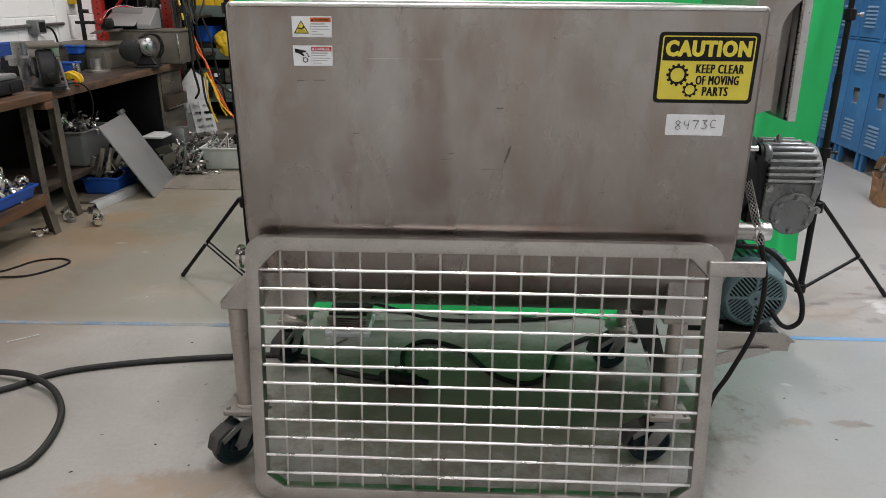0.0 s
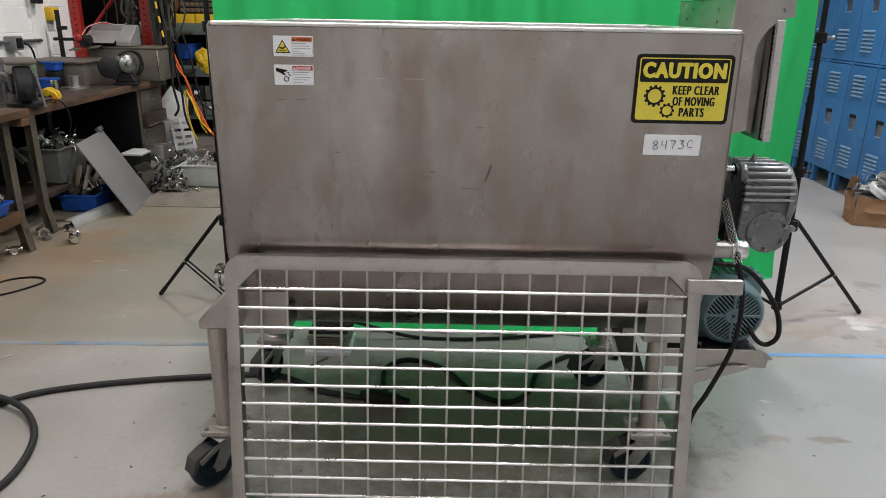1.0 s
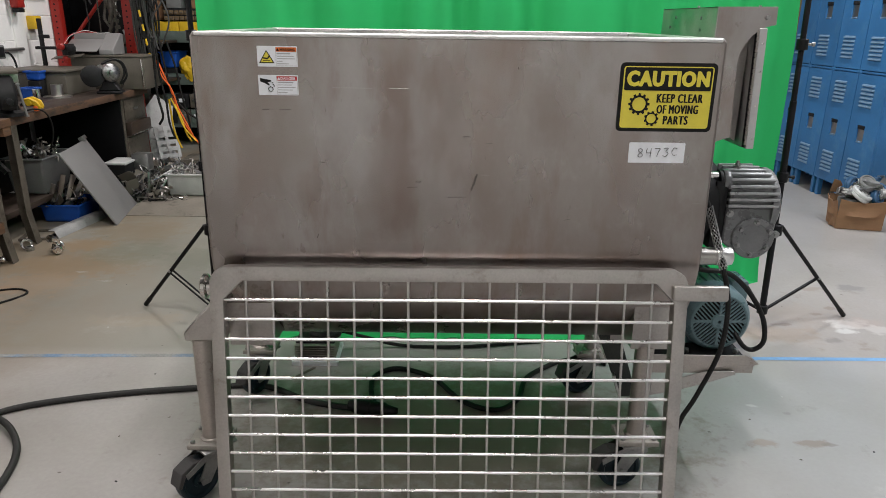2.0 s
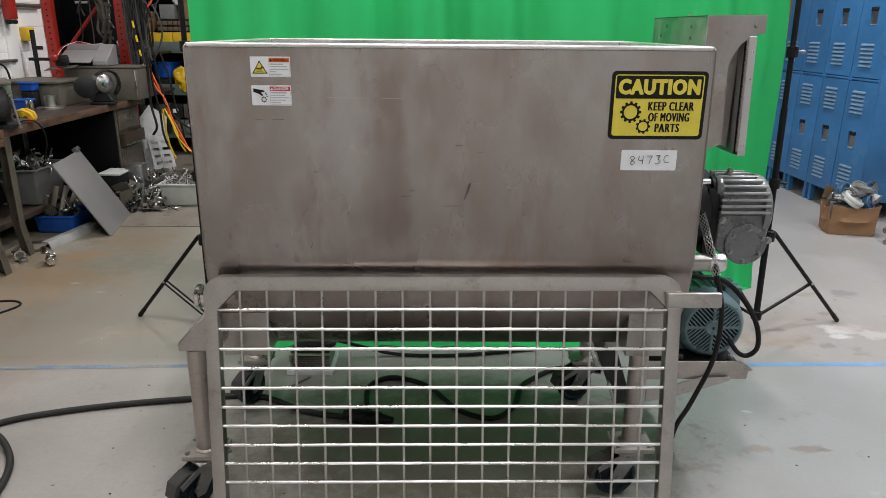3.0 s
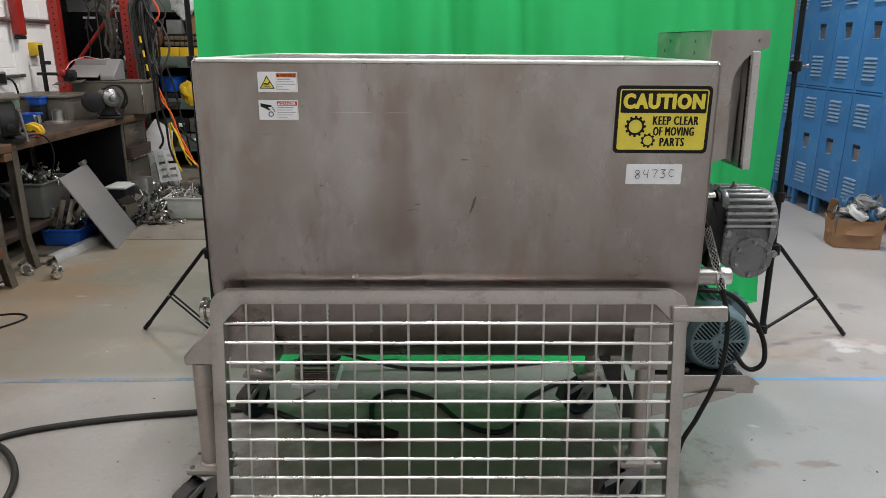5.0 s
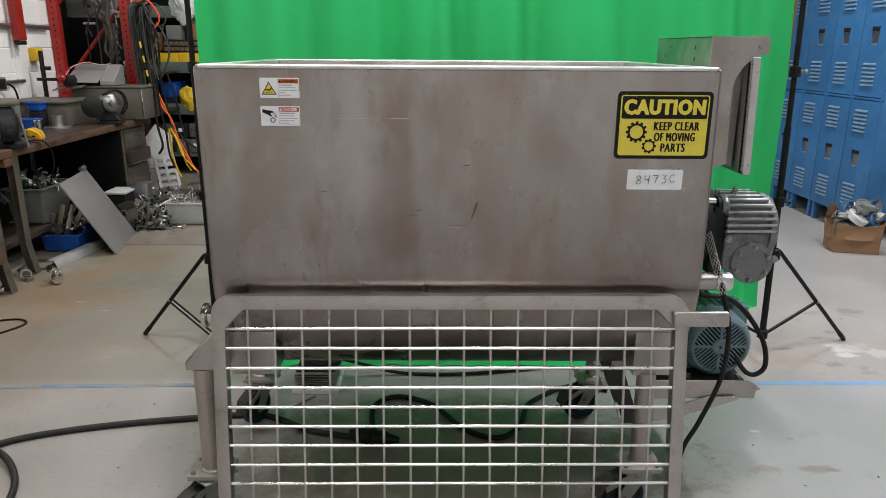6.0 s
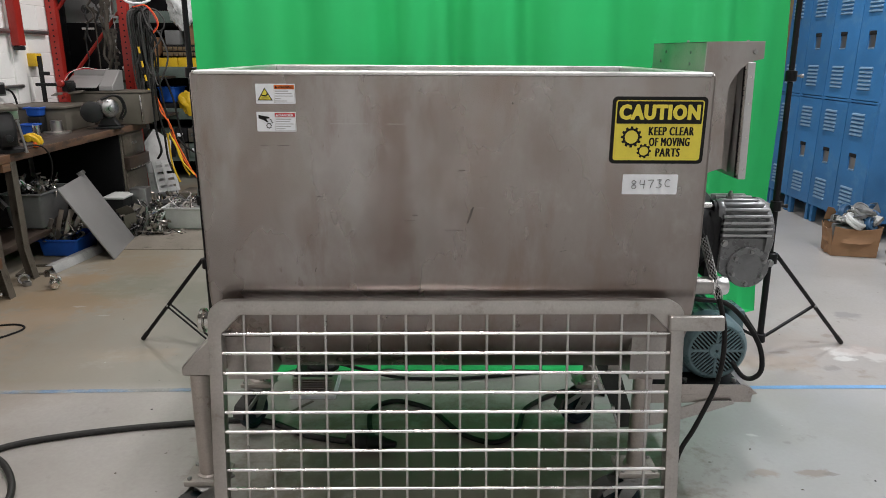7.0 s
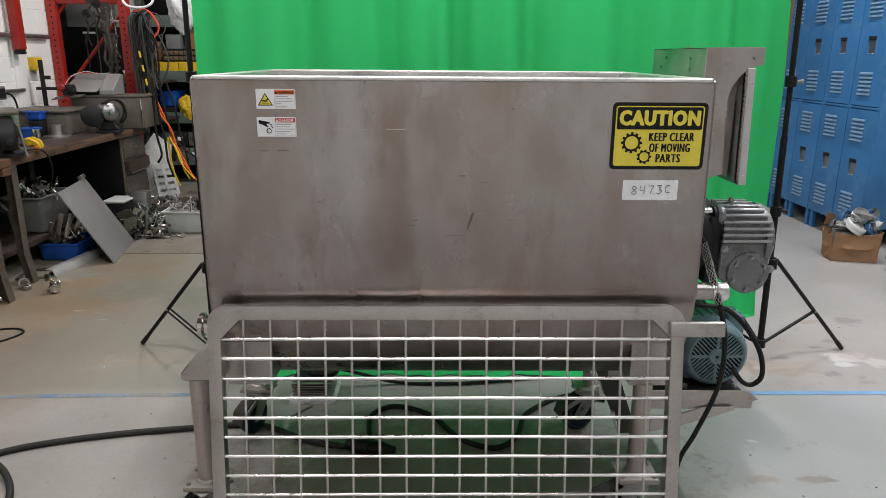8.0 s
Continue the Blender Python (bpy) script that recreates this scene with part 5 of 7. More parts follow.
def light_stand(x, y, angles, radius, lean=0.0, twin=False, top_z=0.53, hub_z=0.12):
    th = thing("light_stand", "black tripod stand holding the green backdrop", "tripod stand", (x, y, 0), "stands of the backdrop")
    part("pole", cyl(bmesh.new(), (x, y, hub_z - 0.02), (x + 1.0 * lean, y, 1.1), 0.0145), M_BLACK, th)
    part("pole", cyl(bmesh.new(), (x + 1.0 * lean, y, 1.1), (x + 2.3 * lean, y, 2.4), 0.0118), M_BLACK, th)
    part("collar", lathe(bmesh.new(), (x, y, top_z - 0.04), (0, 0, 1), [(0.0165, 0), (0.027, 0.004), (0.027, 0.05), (0.0165, 0.055)], 20), M_BLACK, th)
    part("hub", lathe(bmesh.new(), (x, y, hub_z - 0.02), (0, 0, 1), [(0, 0), (0.024, 0.002), (0.024, 0.04), (0.0165, 0.044)], 20), M_BLACK, th)
    foot_x = x
    for z in (0.74, 1.31):
        x = foot_x + (z - 0.1) * lean
        cb = bmesh.new()
        lathe(cb, (x, y, z), (0, 0, 1), [(0.0135, 0), (0.024, 0.003), (0.024, 0.045), (0.0135, 0.048)], 18)
        cl_ = part("clamp", cb, M_BLACK, th)
        kb = bmesh.new()
        cyl(kb, (x + 0.02, y, z + 0.025), (x + 0.04, y - 0.01, z + 0.025), 0.005, seg=10)
        lathe(kb, (x + 0.036, y - 0.01, z + 0.025), (1, -0.2, 0), [(0, 0), (0.009, 0.001), (0.009, 0.012), (0, 0.014)], 10)
        part("knob", kb, M_BOLT if z > 1 else M_DARK, cl_)
    x = foot_x
    for ang in angles:
        d = Vector((math.cos(radians(ang)), math.sin(radians(ang)), 0))
        top, foot = Vector((x, y, top_z)) + d * 0.03, Vector((x, y, 0.012)) + d * radius
        lg = part("leg", cyl(bmesh.new(), top, foot, 0.0095, seg=12), M_BLACK, th)
        part("foot_cap", cyl(bmesh.new(), foot - (foot - top).normalized() * 0.05, foot + (foot - top).normalized() * 0.008, 0.0115, seg=12, bev=0.002), M_RUBBER, lg)
        mid = top.lerp(foot, 0.56)
        side = Vector((-d.y, d.x, 0))
        for off in (-0.009, 0.009) if twin else (0.0,):
            lift = Vector((0, 0, off)) - side * off * 0.5
            part("brace", cyl(bmesh.new(), Vector((x, y, hub_z)) + d * 0.02 + lift, mid + lift, 0.0048 if twin else 0.0078, seg=8), M_BLACK, th)
        part("rivet", cyl(bmesh.new(), mid + Vector((-d.y, d.x, 0)) * 0.014, mid - Vector((-d.y, d.x, 0)) * 0.014, 0.006, seg=8), M_GALV, lg)


light_stand(1.522, 1.225, (21, 150, 95), 0.555, -0.0205)
light_stand(-1.107, 1.31, (159.7, 35, 95), 0.4436, 0.001, True, 0.474, 0.06)

# ---- lockers ----
LX, LW, LY = 3.28, 0.385, 3.39


def locker(y0):
    """One unit of two doors, one over the other, on short legs."""
    y1 = y0 + LW
    th = thing("locker", "scuffed blue steel locker with two louvred doors", "locker", (LX + 0.2, y0 + LW / 2, 0), "row of blue lockers")
    body = bmesh.new()
    box(body, LX + 0.004, LX + 0.42, y0 + 0.001, y1 - 0.001, 0.15, 1.985, 0.003)
    part("body", body, M_LOCKER, th)
    part("rail", box(bmesh.new(), LX - 0.0105, LX + 0.0035, y0 + 0.001, y1 - 0.001, 1.0625, 1.0775, 0.002), M_LOCKER, th)
    for e0, e1 in ((y0 + 0.001, y0 + 0.028), (y1 - 0.028, y1 - 0.001)):
        part("rail_end", box(bmesh.new(), LX - 0.011, LX + 0.0035, e0, e1, 1.0555, 1.0845, 0.001), M_LOCKER, th)
    for z0, z1 in ((0.155, 1.054), (1.086, 1.98)):
        bm = bmesh.new()
        yc, zc = y0 + 0.22, (z0 + z1) / 2
        # A door with a cut-out for its handle.
        hy0, hy1, hz0, hz1 = yc - 0.05, yc + 0.05, zc - 0.068, zc + 0.068
        for a0, a1, c0, c1 in ((y0 + 0.005, y1 - 0.005, z0, hz0), (y0 + 0.005, y1 - 0.005, hz1, z1), (y0 + 0.005, hy0, hz0, hz1), (hy1, y1 - 0.005, hz0, hz1)):
            box(bm, LX - 0.012, LX + 0.003, a0, a1, c0, c1)
        bmesh.ops.remove_doubles(bm, verts=bm.verts[:], dist=0.0004)
        door = part("door", bm, M_LOCKER, th)
        part("handle_recess", box(bmesh.new(), LX + 0.0005, LX + 0.0038, hy0, hy1, hz0, hz1), M_STEEL, door, "bare metal handle recess")
        part("latch", box(bmesh.new(), LX - 0.015, LX + 0.001, yc - 0.04, yc + 0.04, hz1 - 0.03, hz1 - 0.002, 0.003), M_DARK, door)
        part("latch", box(bmesh.new(), LX - 0.013, LX + 0.001, yc - 0.035, yc + 0.035, hz0 + 0.002, hz0 + 0.012, 0.002), M_LOUVER, door)
        for vz in (z0 + 0.075, z1 - 0.245):
            for k in range(6):
                z = vz + k * 0.031
                lv = bmesh.new()
                prism(lv, [(0, 0), (-0.011, 0.004), (-0.009, 0.012), (0, 0.02)], 0.16, Matrix(((1, 0, 0, LX - 0.0125), (0, 0, 1, yc - 0.08), (0, 1, 0, z), (0, 0, 0, 1))))
                part("louver", lv, M_LOUVER, door)
    for ly in (y0 + 0.02, y1 - 0.06):
        part("leg", box(bmesh.new(), LX + 0.01, LX + 0.05, ly, ly + 0.04, 0.0, 0.152, 0.002), M_LOCKER, th)
        part("leg", box(bmesh.new(), LX + 0.36, LX + 0.4, ly, ly + 0.04, 0.0, 0.152, 0.002), M_LOCKER, th)
    return th


first = locker(LY)
for k in range(1, 7):
    copy_thing(first, pose(LX + 0.2, LY + (k + 0.5) * LW, 0))

# ---- carton with loose parts ----
rnd = random.Random(11)
CRX, CRY, CRA, CRW, CRD, CRH = 3.045, 3.1, -12, 0.31, 0.22, 0.235
cm = pose(CRX, CRY, 0, 0, 0, CRA)
carton = thing("cardboard_box", "open brown cardboard box full of casters and fittings", "cardboard box", (CRX, CRY, 0))


def card_wall(p0, p1, z0, z1, lean, seed, droop=0.0):
    """A crumpled cardboard wall from p0 to p1; lean: how far its top stands out; droop: how far its top edge sags."""
    bm = bmesh.new()
    a, b = Vector((*p0, 0)), Vector((*p1, 0))
    out = (b - a).cross(Vector((0, 0, 1))).normalized()
    rows_ = []
    for k in range(9):
        v_ = k / 8
        row = []
        for i in range(15):
            u_ = i / 14
            edge = math.sin(math.pi * u_)
            dent = 0.02 * noise.noise((u_ * 3, v_ * 3, seed)) + 0.009 * noise.noise((u_ * 9, v_ * 9, seed + 5))
            crease = 0.018 * max(0, 1 - abs(v_ - 0.45 - 0.1 * u_) * 7) * edge
            p = a.lerp(b, u_) + out * (lean * v_ * v_ + edge * dent + crease)
            p.z = z0 + (z1 - z0) * v_ - v_ * (droop * edge + 0.006 * noise.noise((u_ * 6, seed, 1)))
            row.append(bm.verts.new(cm @ p))
        rows_.append(row)
    for ra, rb in zip(rows_, rows_[1:]):
        for i in range(14):
            bm.faces.new((ra[i], ra[i + 1], rb[i + 1], rb[i]))
    ob = part("carton_wall", bm, M_CARD, carton)
    so = ob.modifiers.new("thickness", "SOLIDIFY")
    so.thickness, so.offset = 0.004, -1
    return ob


hw, hd = CRW / 2, CRD / 2
card_wall((-hw, -hd), (hw, -hd), 0.004, CRH - 0.01, 0.016, 1.0, 0.02)
card_wall((hw, -hd), (hw, hd), 0.004, CRH, 0.012, 2.0, 0.01)
card_wall((hw, hd), (-hw, hd), 0.004, CRH - 0.02, 0.012, 3.0)
card_wall((-hw, hd), (-hw, -hd), 0.004, CRH - 0.02, 0.02, 4.0, 0.03)
part("carton_base", box(bmesh.new(), -hw + 0.006, hw - 0.006, -hd + 0.006, hd - 0.006, 0.0, 0.004, m=cm), M_CARD, carton)
bm = bmesh.new()
prism(bm, [(0, 0), (0.11, 0.005), (0.1, 0.05), (0.06, 0.075), (0.03, 0.05), (0, 0.06)], 0.004, cm @ pose(-hw - 0.015, hd - 0.015, CRH - 0.005, 0, -70, -90), 0.001)
part("carton_flap", bm, M_CARD, carton, "torn cardboard flap")


def spare_caster(m, wheel, k=1.0):
    th = thing("spare_caster", "loose caster wheel lying in the cardboard box", "caster", m.translation, "casters in the cardboard box")
    o = m.translation
    d = m.to_3x3() @ Vector((0, 0, 1))
    part("wheel", lathe(bmesh.new(), o, d, [(r * k, h * k) for r, h in ((0, 0.004), (0.012, 0.004), (0.014, 0.0), (0.02, 0.0), (0.023, 0.006), (0.036, 0.006), (0.039, 0.001), (0.046, 0.001), (0.05, 0.006), (0.05, 0.015), (0.0465, 0.0165), (0.0465, 0.0195), (0.05, 0.021), (0.05, 0.03), (0.046, 0.035), (0.039, 0.035), (0.036, 0.03), (0.023, 0.03), (0.02, 0.036), (0.014, 0.036), (0.012, 0.032), (0, 0.032))], 28), wheel, th)
    f = bmesh.new()
    mk = m @ Matrix.Scale(k, 4)
    for h0 in (-0.004, 0.038):
        prism(f, [(-0.016, -0.012), (-0.016, 0.012), (0.06, 0.03), (0.06, -0.03)], 0.004, mk @ pose(0, 0, h0))
    box(f, 0.056, 0.06, -0.035, 0.035, -0.004, 0.042, 0.001, m=mk)
    cyl(f, mk @ Vector((0, 0, -0.008)), mk @ Vector((0, 0, 0.046)), 0.007 * k, seg=8)
    part("fork", f, M_GALV, th)


spare_caster(pose(CRX - 0.04, CRY - 0.055, 0.235, 34, -6, 60), M_WTUB, 1.55)
spare_caster(pose(CRX + 0.075, CRY - 0.06, 0.235, 70, -20, 40), M_NAVY, 1.2)
spare_caster(pose(CRX - 0.06, CRY + 0.06, 0.3, 84, 0, 30), M_NAVY, 1.25)
spare_caster(pose(CRX + 0.125, CRY - 0.02, 0.27, 55, 20, 300), M_NAVY, 1.1)
spare_caster(pose(CRX + 0.05, CRY + 0.03, 0.31, 40, 25, 330), M_GALV, 1.2)
spare_caster(pose(CRX + 0.13, CRY + 0.06, 0.3, 75, -20, 30), M_NAVY, 1.2)
spare_caster(pose(CRX - 0.11, CRY - 0.03, 0.24, 20, -10, 160), M_GALV, 1.1)
bm = bmesh.new()
box(bm, CRX - CRW / 2 + 0.04, CRX + CRW / 2 - 0.04, CRY - CRD / 2 + 0.035, CRY + CRD / 2 - 0.035, 0.008, 0.215, 0.01)
single("packing_block", bm, M_TOTE, "grey filling inside the cardboard box", "packing", (CRX, CRY, 0.008))
lever = thing("steel_valve", "small steel valve standing on the floor by the box", "valve", (3.16, 2.78, 0))
part("body", lathe(bmesh.new(), (3.16, 2.78, 0), (0, 0, 1), [(0, 0), (0.03, 0), (0.03, 0.02), (0.018, 0.03), (0.018, 0.07), (0.034, 0.085), (0.034, 0.12), (0.02, 0.125), (0, 0.125)], 20), M_GALV, lever)
part("flange", cyl(bmesh.new(), (3.12, 2.78, 0.1), (3.2, 2.78, 0.1), 0.02, seg=16), M_GALV, lever)

# ---- loose metal: shapes that repeat ----


def fitting_elbow(r):
    bm = bmesh.new()
    pts = [(0.0, 0, 0.0), (0.03, 0, 0.0), (0.05, 0, 0.012), (0.058, 0, 0.034), (0.058, 0, 0.06)]
    tube(bm, pts, r, 14, 4)
    lathe(bm, (-0.006, 0, 0), (1, 0, 0), [(r * 0.7, 0.002), (r * 1.25, 0), (r * 1.25, 0.012), (r, 0.014)], 16)
    lathe(bm, (0.058, 0, 0.066), (0, 0, -1), [(r * 0.7, 0.002), (r * 1.25, 0), (r * 1.25, 0.012), (r, 0.014)], 16)
    return bm


def fitting_tee(r):
    bm = bmesh.new()
    cyl(bm, (-0.04, 0, 0), (0.04, 0, 0), r, seg=16)
    cyl(bm, (0, 0, 0), (0, 0, 0.045), r, seg=16)
    for p, d in (((-0.045, 0, 0), (1, 0, 0)), ((0.045, 0, 0), (-1, 0, 0)), ((0, 0, 0.05), (0, 0, -1))):
        lathe(bm, p, d, [(r * 0.65, 0.003), (r * 1.3, 0), (r * 1.3, 0.013), (r, 0.015)], 16)
    return bm


def fitting_ring(r):
    return lathe(bmesh.new(), (0, 0, -0.012), (0, 0, 1), [(r * 0.62, 0), (r, 0), (r * 1.05, 0.004), (r * 1.05, 0.02), (r, 0.024), (r * 0.62, 0.024), (r * 0.62, 0)], 22)


def scatter(proto, spots, group, seed):
    rn = random.Random(seed)
    for x, y, z in spots:
        copy_thing(proto[rn.randrange(len(proto))], pose(x, y, z, rn.uniform(0, 360), rn.uniform(0, 360), rn.uniform(0, 360)))


GROUP_F = "fittings in the blue bin"
protos = [single("pipe_fitting", fitting_elbow(0.019), M_BRIGHT, "bright steel pipe elbow", "pipe fitting", group=GROUP_F), single("pipe_fitting", fitting_tee(0.017), M_BRIGHT, "bright steel pipe tee", "pipe fitting", group=GROUP_F),
          single("pipe_fitting", fitting_ring(0.034), M_BRIGHT, "bright steel clamp ring", "pipe fitting", group=GROUP_F), single("pipe_fitting", fitting_ring(0.024), M_GALV, "dull steel ferrule ring", "pipe fitting", group=GROUP_F)]
protos[0].matrix_world = pose(-2.42, 2.29, 0.026, 15, -70, 60) @ pose(0, 0, 0, 0, 0, 0)
protos[1].matrix_world = pose(-2.65, 2.06, 0.024, 90, 0, 30)
protos[2].matrix_world = pose(-2.63, 2.34, 0.036, 80, 0, 40)
protos[3].matrix_world = pose(-2.6, 2.32, 0.014, 4, 3, 10)
bm = bmesh.new()
lathe(bm, (-2.375, 2.23, 0.029), (-0.45, 0.9, 0.0), [(0, 0), (0.02, 0), (0.022, 0.012), (0.027, 0.014), (0.027, 0.05), (0.022, 0.054), (0.03, 0.07), (0.03, 0.1), (0.034, 0.104), (0.034, 0.118), (0, 0.12)], 20)
single("valve_body", bm, M_BRIGHT, "steel coupling lying on the floor by the bench", "coupling", (-2.39, 2.26, 0))


def open_bin(name, x0, x1, y0, y1, z0, h, material, label, category, flare=0.9, lip=0.008):
    """An open plastic bin with sloping walls and a lip."""
    cx_, cy_ = (x0 + x1) / 2, (y0 + y1) / 2
    th = thing(name, label, category, (cx_, cy_, z0))
    t = bmesh.new()
    bot = [t.verts.new((cx_ + sx * (x1 - x0) / 2 * flare, cy_ + sy * (y1 - y0) / 2 * flare, z0)) for sx, sy in ((-1, -1), (1, -1), (1, 1), (-1, 1))]
    top = [t.verts.new((cx_ + sx * (x1 - x0) / 2, cy_ + sy * (y1 - y0) / 2, z0 + h)) for sx, sy in ((-1, -1), (1, -1), (1, 1), (-1, 1))]
    t.faces.new(bot[::-1])
    for i in range(4):
        t.faces.new((bot[i], bot[(i + 1) % 4], top[(i + 1) % 4], top[i]))
    up = [e for e in t.edges if all(v.co.z < z0 + 1e-6 for v in e.verts) or abs(e.verts[0].co.z - e.verts[1].co.z) > h * 0.5]
    bmesh.ops.bevel(t, geom=up, offset=0.018, segments=3, profile=0.5, affect="EDGES")
    b = part("bin_body", t, material, th)
    so = b.modifiers.new("thickness", "SOLIDIFY")
    so.thickness, so.offset = 0.004, -1
    for d in ((x0 - lip, x1 + lip, y0 - lip, y0 + 0.003), (x0 - lip, x1 + lip, y1 - 0.003, y1 + lip), (x0 - lip, x0 + 0.003, y0 + 0.0035, y1 - 0.0035), (x1 - 0.003, x1 + lip, y0 + 0.0035, y1 - 0.0035)):
        part("lip", box(bmesh.new(), *d, z0 + h - 0.012, z0 + h + 0.002, 0.003), material, th)
    return th


# ---- workbenches along the left wall ----
B1Z, B2Z = 0.842, 0.812
bench = thing("workbench", "old workbench with a worn wooden top and bent steel legs", "workbench", (-2.95, 1.2, 0), "workbenches along the wall")
for i in range(4):
    x0 = -3.5 + i * 0.25
    part("plank", box(bmesh.new(), x0 + 0.001, x0 + 0.249, -0.2, 2.2, B1Z - 0.045, B1Z, 0.004), M_WOOD, bench)
part("end_block", box(bmesh.new(), -2.6, -2.505, 2.12, 2.195, B1Z - 0.095, B1Z - 0.046, 0.004), M_WOOD, bench)


def bench_leg(y, x, top, parent):
    """A bent sheet-steel leg with a foot kicked out towards the room."""
    t = bmesh.new()
    pts = [(x - 0.045, top), (x + 0.03, top), (x + 0.03, 0.2), (x + 0.062, 0.0), (x - 0.015, 0.0), (x - 0.045, 0.2)]
    prism(t, pts, 0.006, facing(0, y, 0), 0.001)
    prism(t, [(x + 0.03, top), (x + 0.035, top), (x + 0.035, 0.2), (x + 0.067, 0.0), (x + 0.062, 0.0), (x + 0.03, 0.2)], 0.06, facing(0, y, 0), 0.0008)
    part("leg", t, M_LEG, parent)


for ly in (0.3, 2.12):
    bench_leg(ly, -2.62, B1Z - 0.046, bench)
    bench_leg(ly, -3.35, B1Z - 0.046, bench)
part("lower_shelf", box(bmesh.new(), -3.45, -2.56, 0.2, 2.06, 0.195, 0.262, 0.006), M_WOOD, bench, "worn lower shelf board")
part("end_panel", box(bmesh.new(), -3.42, -2.7, 1.55, 1.57, 0.262, B1Z - 0.046, 0.002), M_DARKWOOD, bench)

bin1 = open_bin("storage_bin", -2.85, -2.565, 1.45, 1.99, 0.263, 0.078, M_BLUE, "blue plastic bin full of bright pipe fittings", "storage bin")
rnd = random.Random(5)
spots = [(rnd.uniform(-2.8, -2.6), rnd.uniform(1.5, 1.94), 0.3 + 0.035 * layer + rnd.uniform(-0.01, 0.02)) for layer in range(4) for _ in range(22 - 2 * layer)]
scatter(protos, spots, GROUP_F, 3)
tool = thing("black_toolbox", "dusty black machine case lying on the worn bench", "tool case", (-2.78, 1.85, B1Z))
part("case", box(bmesh.new(), -3.05, -2.6, 1.55, 2.11, B1Z + 0.012, B1Z + 0.085, 0.014), M_DARK, tool)
part("lid", box(bmesh.new(), -3.03, -2.615, 1.57, 2.09, B1Z + 0.087, B1Z + 0.118, 0.012), M_TOTE, tool, "dusty grey lid")
for k in range(4):
    part("rib", box(bmesh.new(), -2.6, -2.594, 1.62 + 0.12 * k, 1.68 + 0.12 * k, B1Z + 0.025, B1Z + 0.072, 0.002), M_DARK, tool)
for fx, fy in ((-2.99, 1.62), (-2.66, 1.62), (-2.99, 2.04), (-2.66, 2.04)):
    part("foot", cyl(bmesh.new(), (fx, fy, B1Z), (fx, fy, B1Z + 0.013), 0.022, seg=14), M_RUBBER, tool)
part("grip", tube(bmesh.new(), [(-2.72, 2.02, B1Z + 0.118), (-2.72, 2.0, B1Z + 0.15), (-2.72, 1.82, B1Z + 0.15), (-2.72, 1.8, B1Z + 0.118)], 0.009, 8), M_DARK, tool)
single("hammer_handle", cyl(bmesh.new(), (-2.62, 1.46, 0.262), (-2.66, 1.48, 0.7), 0.014, 0.011, seg=12), M_WOOD, "worn wooden handle leaning under the bench", "tool handle", (-2.62, 1.46, 0.262))

bench2 = thing("workbench", "long dark oily workbench with a drawer pedestal at its end", "workbench", (-3.05, 3.5, 0), "workbenches along the wall")
for i in range(4):
    x0 = -3.5 + i * 0.208
    part("plank", box(bmesh.new(), x0 + 0.001, x0 + 0.207, 2.3, 4.52, B2Z - 0.05, B2Z, 0.004), M_DARKWOOD, bench2)
part("edge_strip", box(bmesh.new(), -2.668, -2.655, 2.3, 4.52, B2Z - 0.055, B2Z - 0.002, 0.003), M_EDGE, bench2, "chipped brown wooden edge")
bench_leg(2.5, -2.69, B2Z - 0.051, bench2)
bench_leg(2.46, -3.35, B2Z - 0.051, bench2)
# Black back panel added to stand for the shade under the bench.
part("back_panel", box(bmesh.new(), -3.5, -3.48, 2.4, 4.03, 0.05, B2Z - 0.052, 0.002), M_BLACK, bench2)
part("lower_shelf", box(bmesh.new(), -3.45, -2.78, 2.3, 3.0, 0.16, 0.2, 0.004), M_DARKWOOD, bench2)
# Black side panel, likewise added, darkens the pedestal's shaded side.
part("side_panel", box(bmesh.new(), -3.44, -2.7, 4.036, 4.048, 0.02, B2Z - 0.052, 0.001), M_BLACK, bench2)
ped = part("pedestal", box(bmesh.new(), -3.45, -2.69, 4.05, 4.5, 0.02, B2Z - 0.052, 0.004), M_LEG, bench2, "brown steel drawer pedestal")
for z0, z1 in ((0.57, 0.735), (0.06, 0.42)):
    part("drawer", box(bmesh.new(), -2.692, -2.678, 4.07, 4.48, z0, z1, 0.004), M_LEG, ped)
part("drawer", box(bmesh.new(), -2.692, -2.64, 4.07, 4.48, 0.44, 0.55, 0.004), M_DARKWOOD, ped, "drawer standing a little open")
part("drawer_edge", cyl(bmesh.new(), (-2.635, 4.07, 0.452), (-2.635, 4.48, 0.452), 0.006, seg=8), M_BRIGHT, ped)
part("pull", box(bmesh.new(), -2.68, -2.668, 4.23, 4.31, 0.645, 0.665, 0.003), M_GALV, ped)

# ---- on the benches ----
VX, VY = -2.715, 2.53
v = thing("bench_vise", "heavy dark cast-iron bench vise on the bench corner", "bench vise", (VX, VY, B2Z))
lathe_base = lathe(bmesh.new(), (VX, VY, B2Z), (0, 0, 1), [(0, 0), (0.105, 0), (0.105, 0.022), (0.075, 0.035), (0.062, 0.075), (0.07, 0.09), (0, 0.09)], 28)
part("swivel_base", lathe_base, M_DARK, v)
vm = pose(VX, VY, B2Z, 0, 0, -52)
def vise_slab(pts, wide):
    """A casting of the vise, drawn from its side, that wide across the jaws."""
    return prism(bmesh.new(), pts, wide, vm @ pose(0, wide / 2, 0, 90), 0.012)
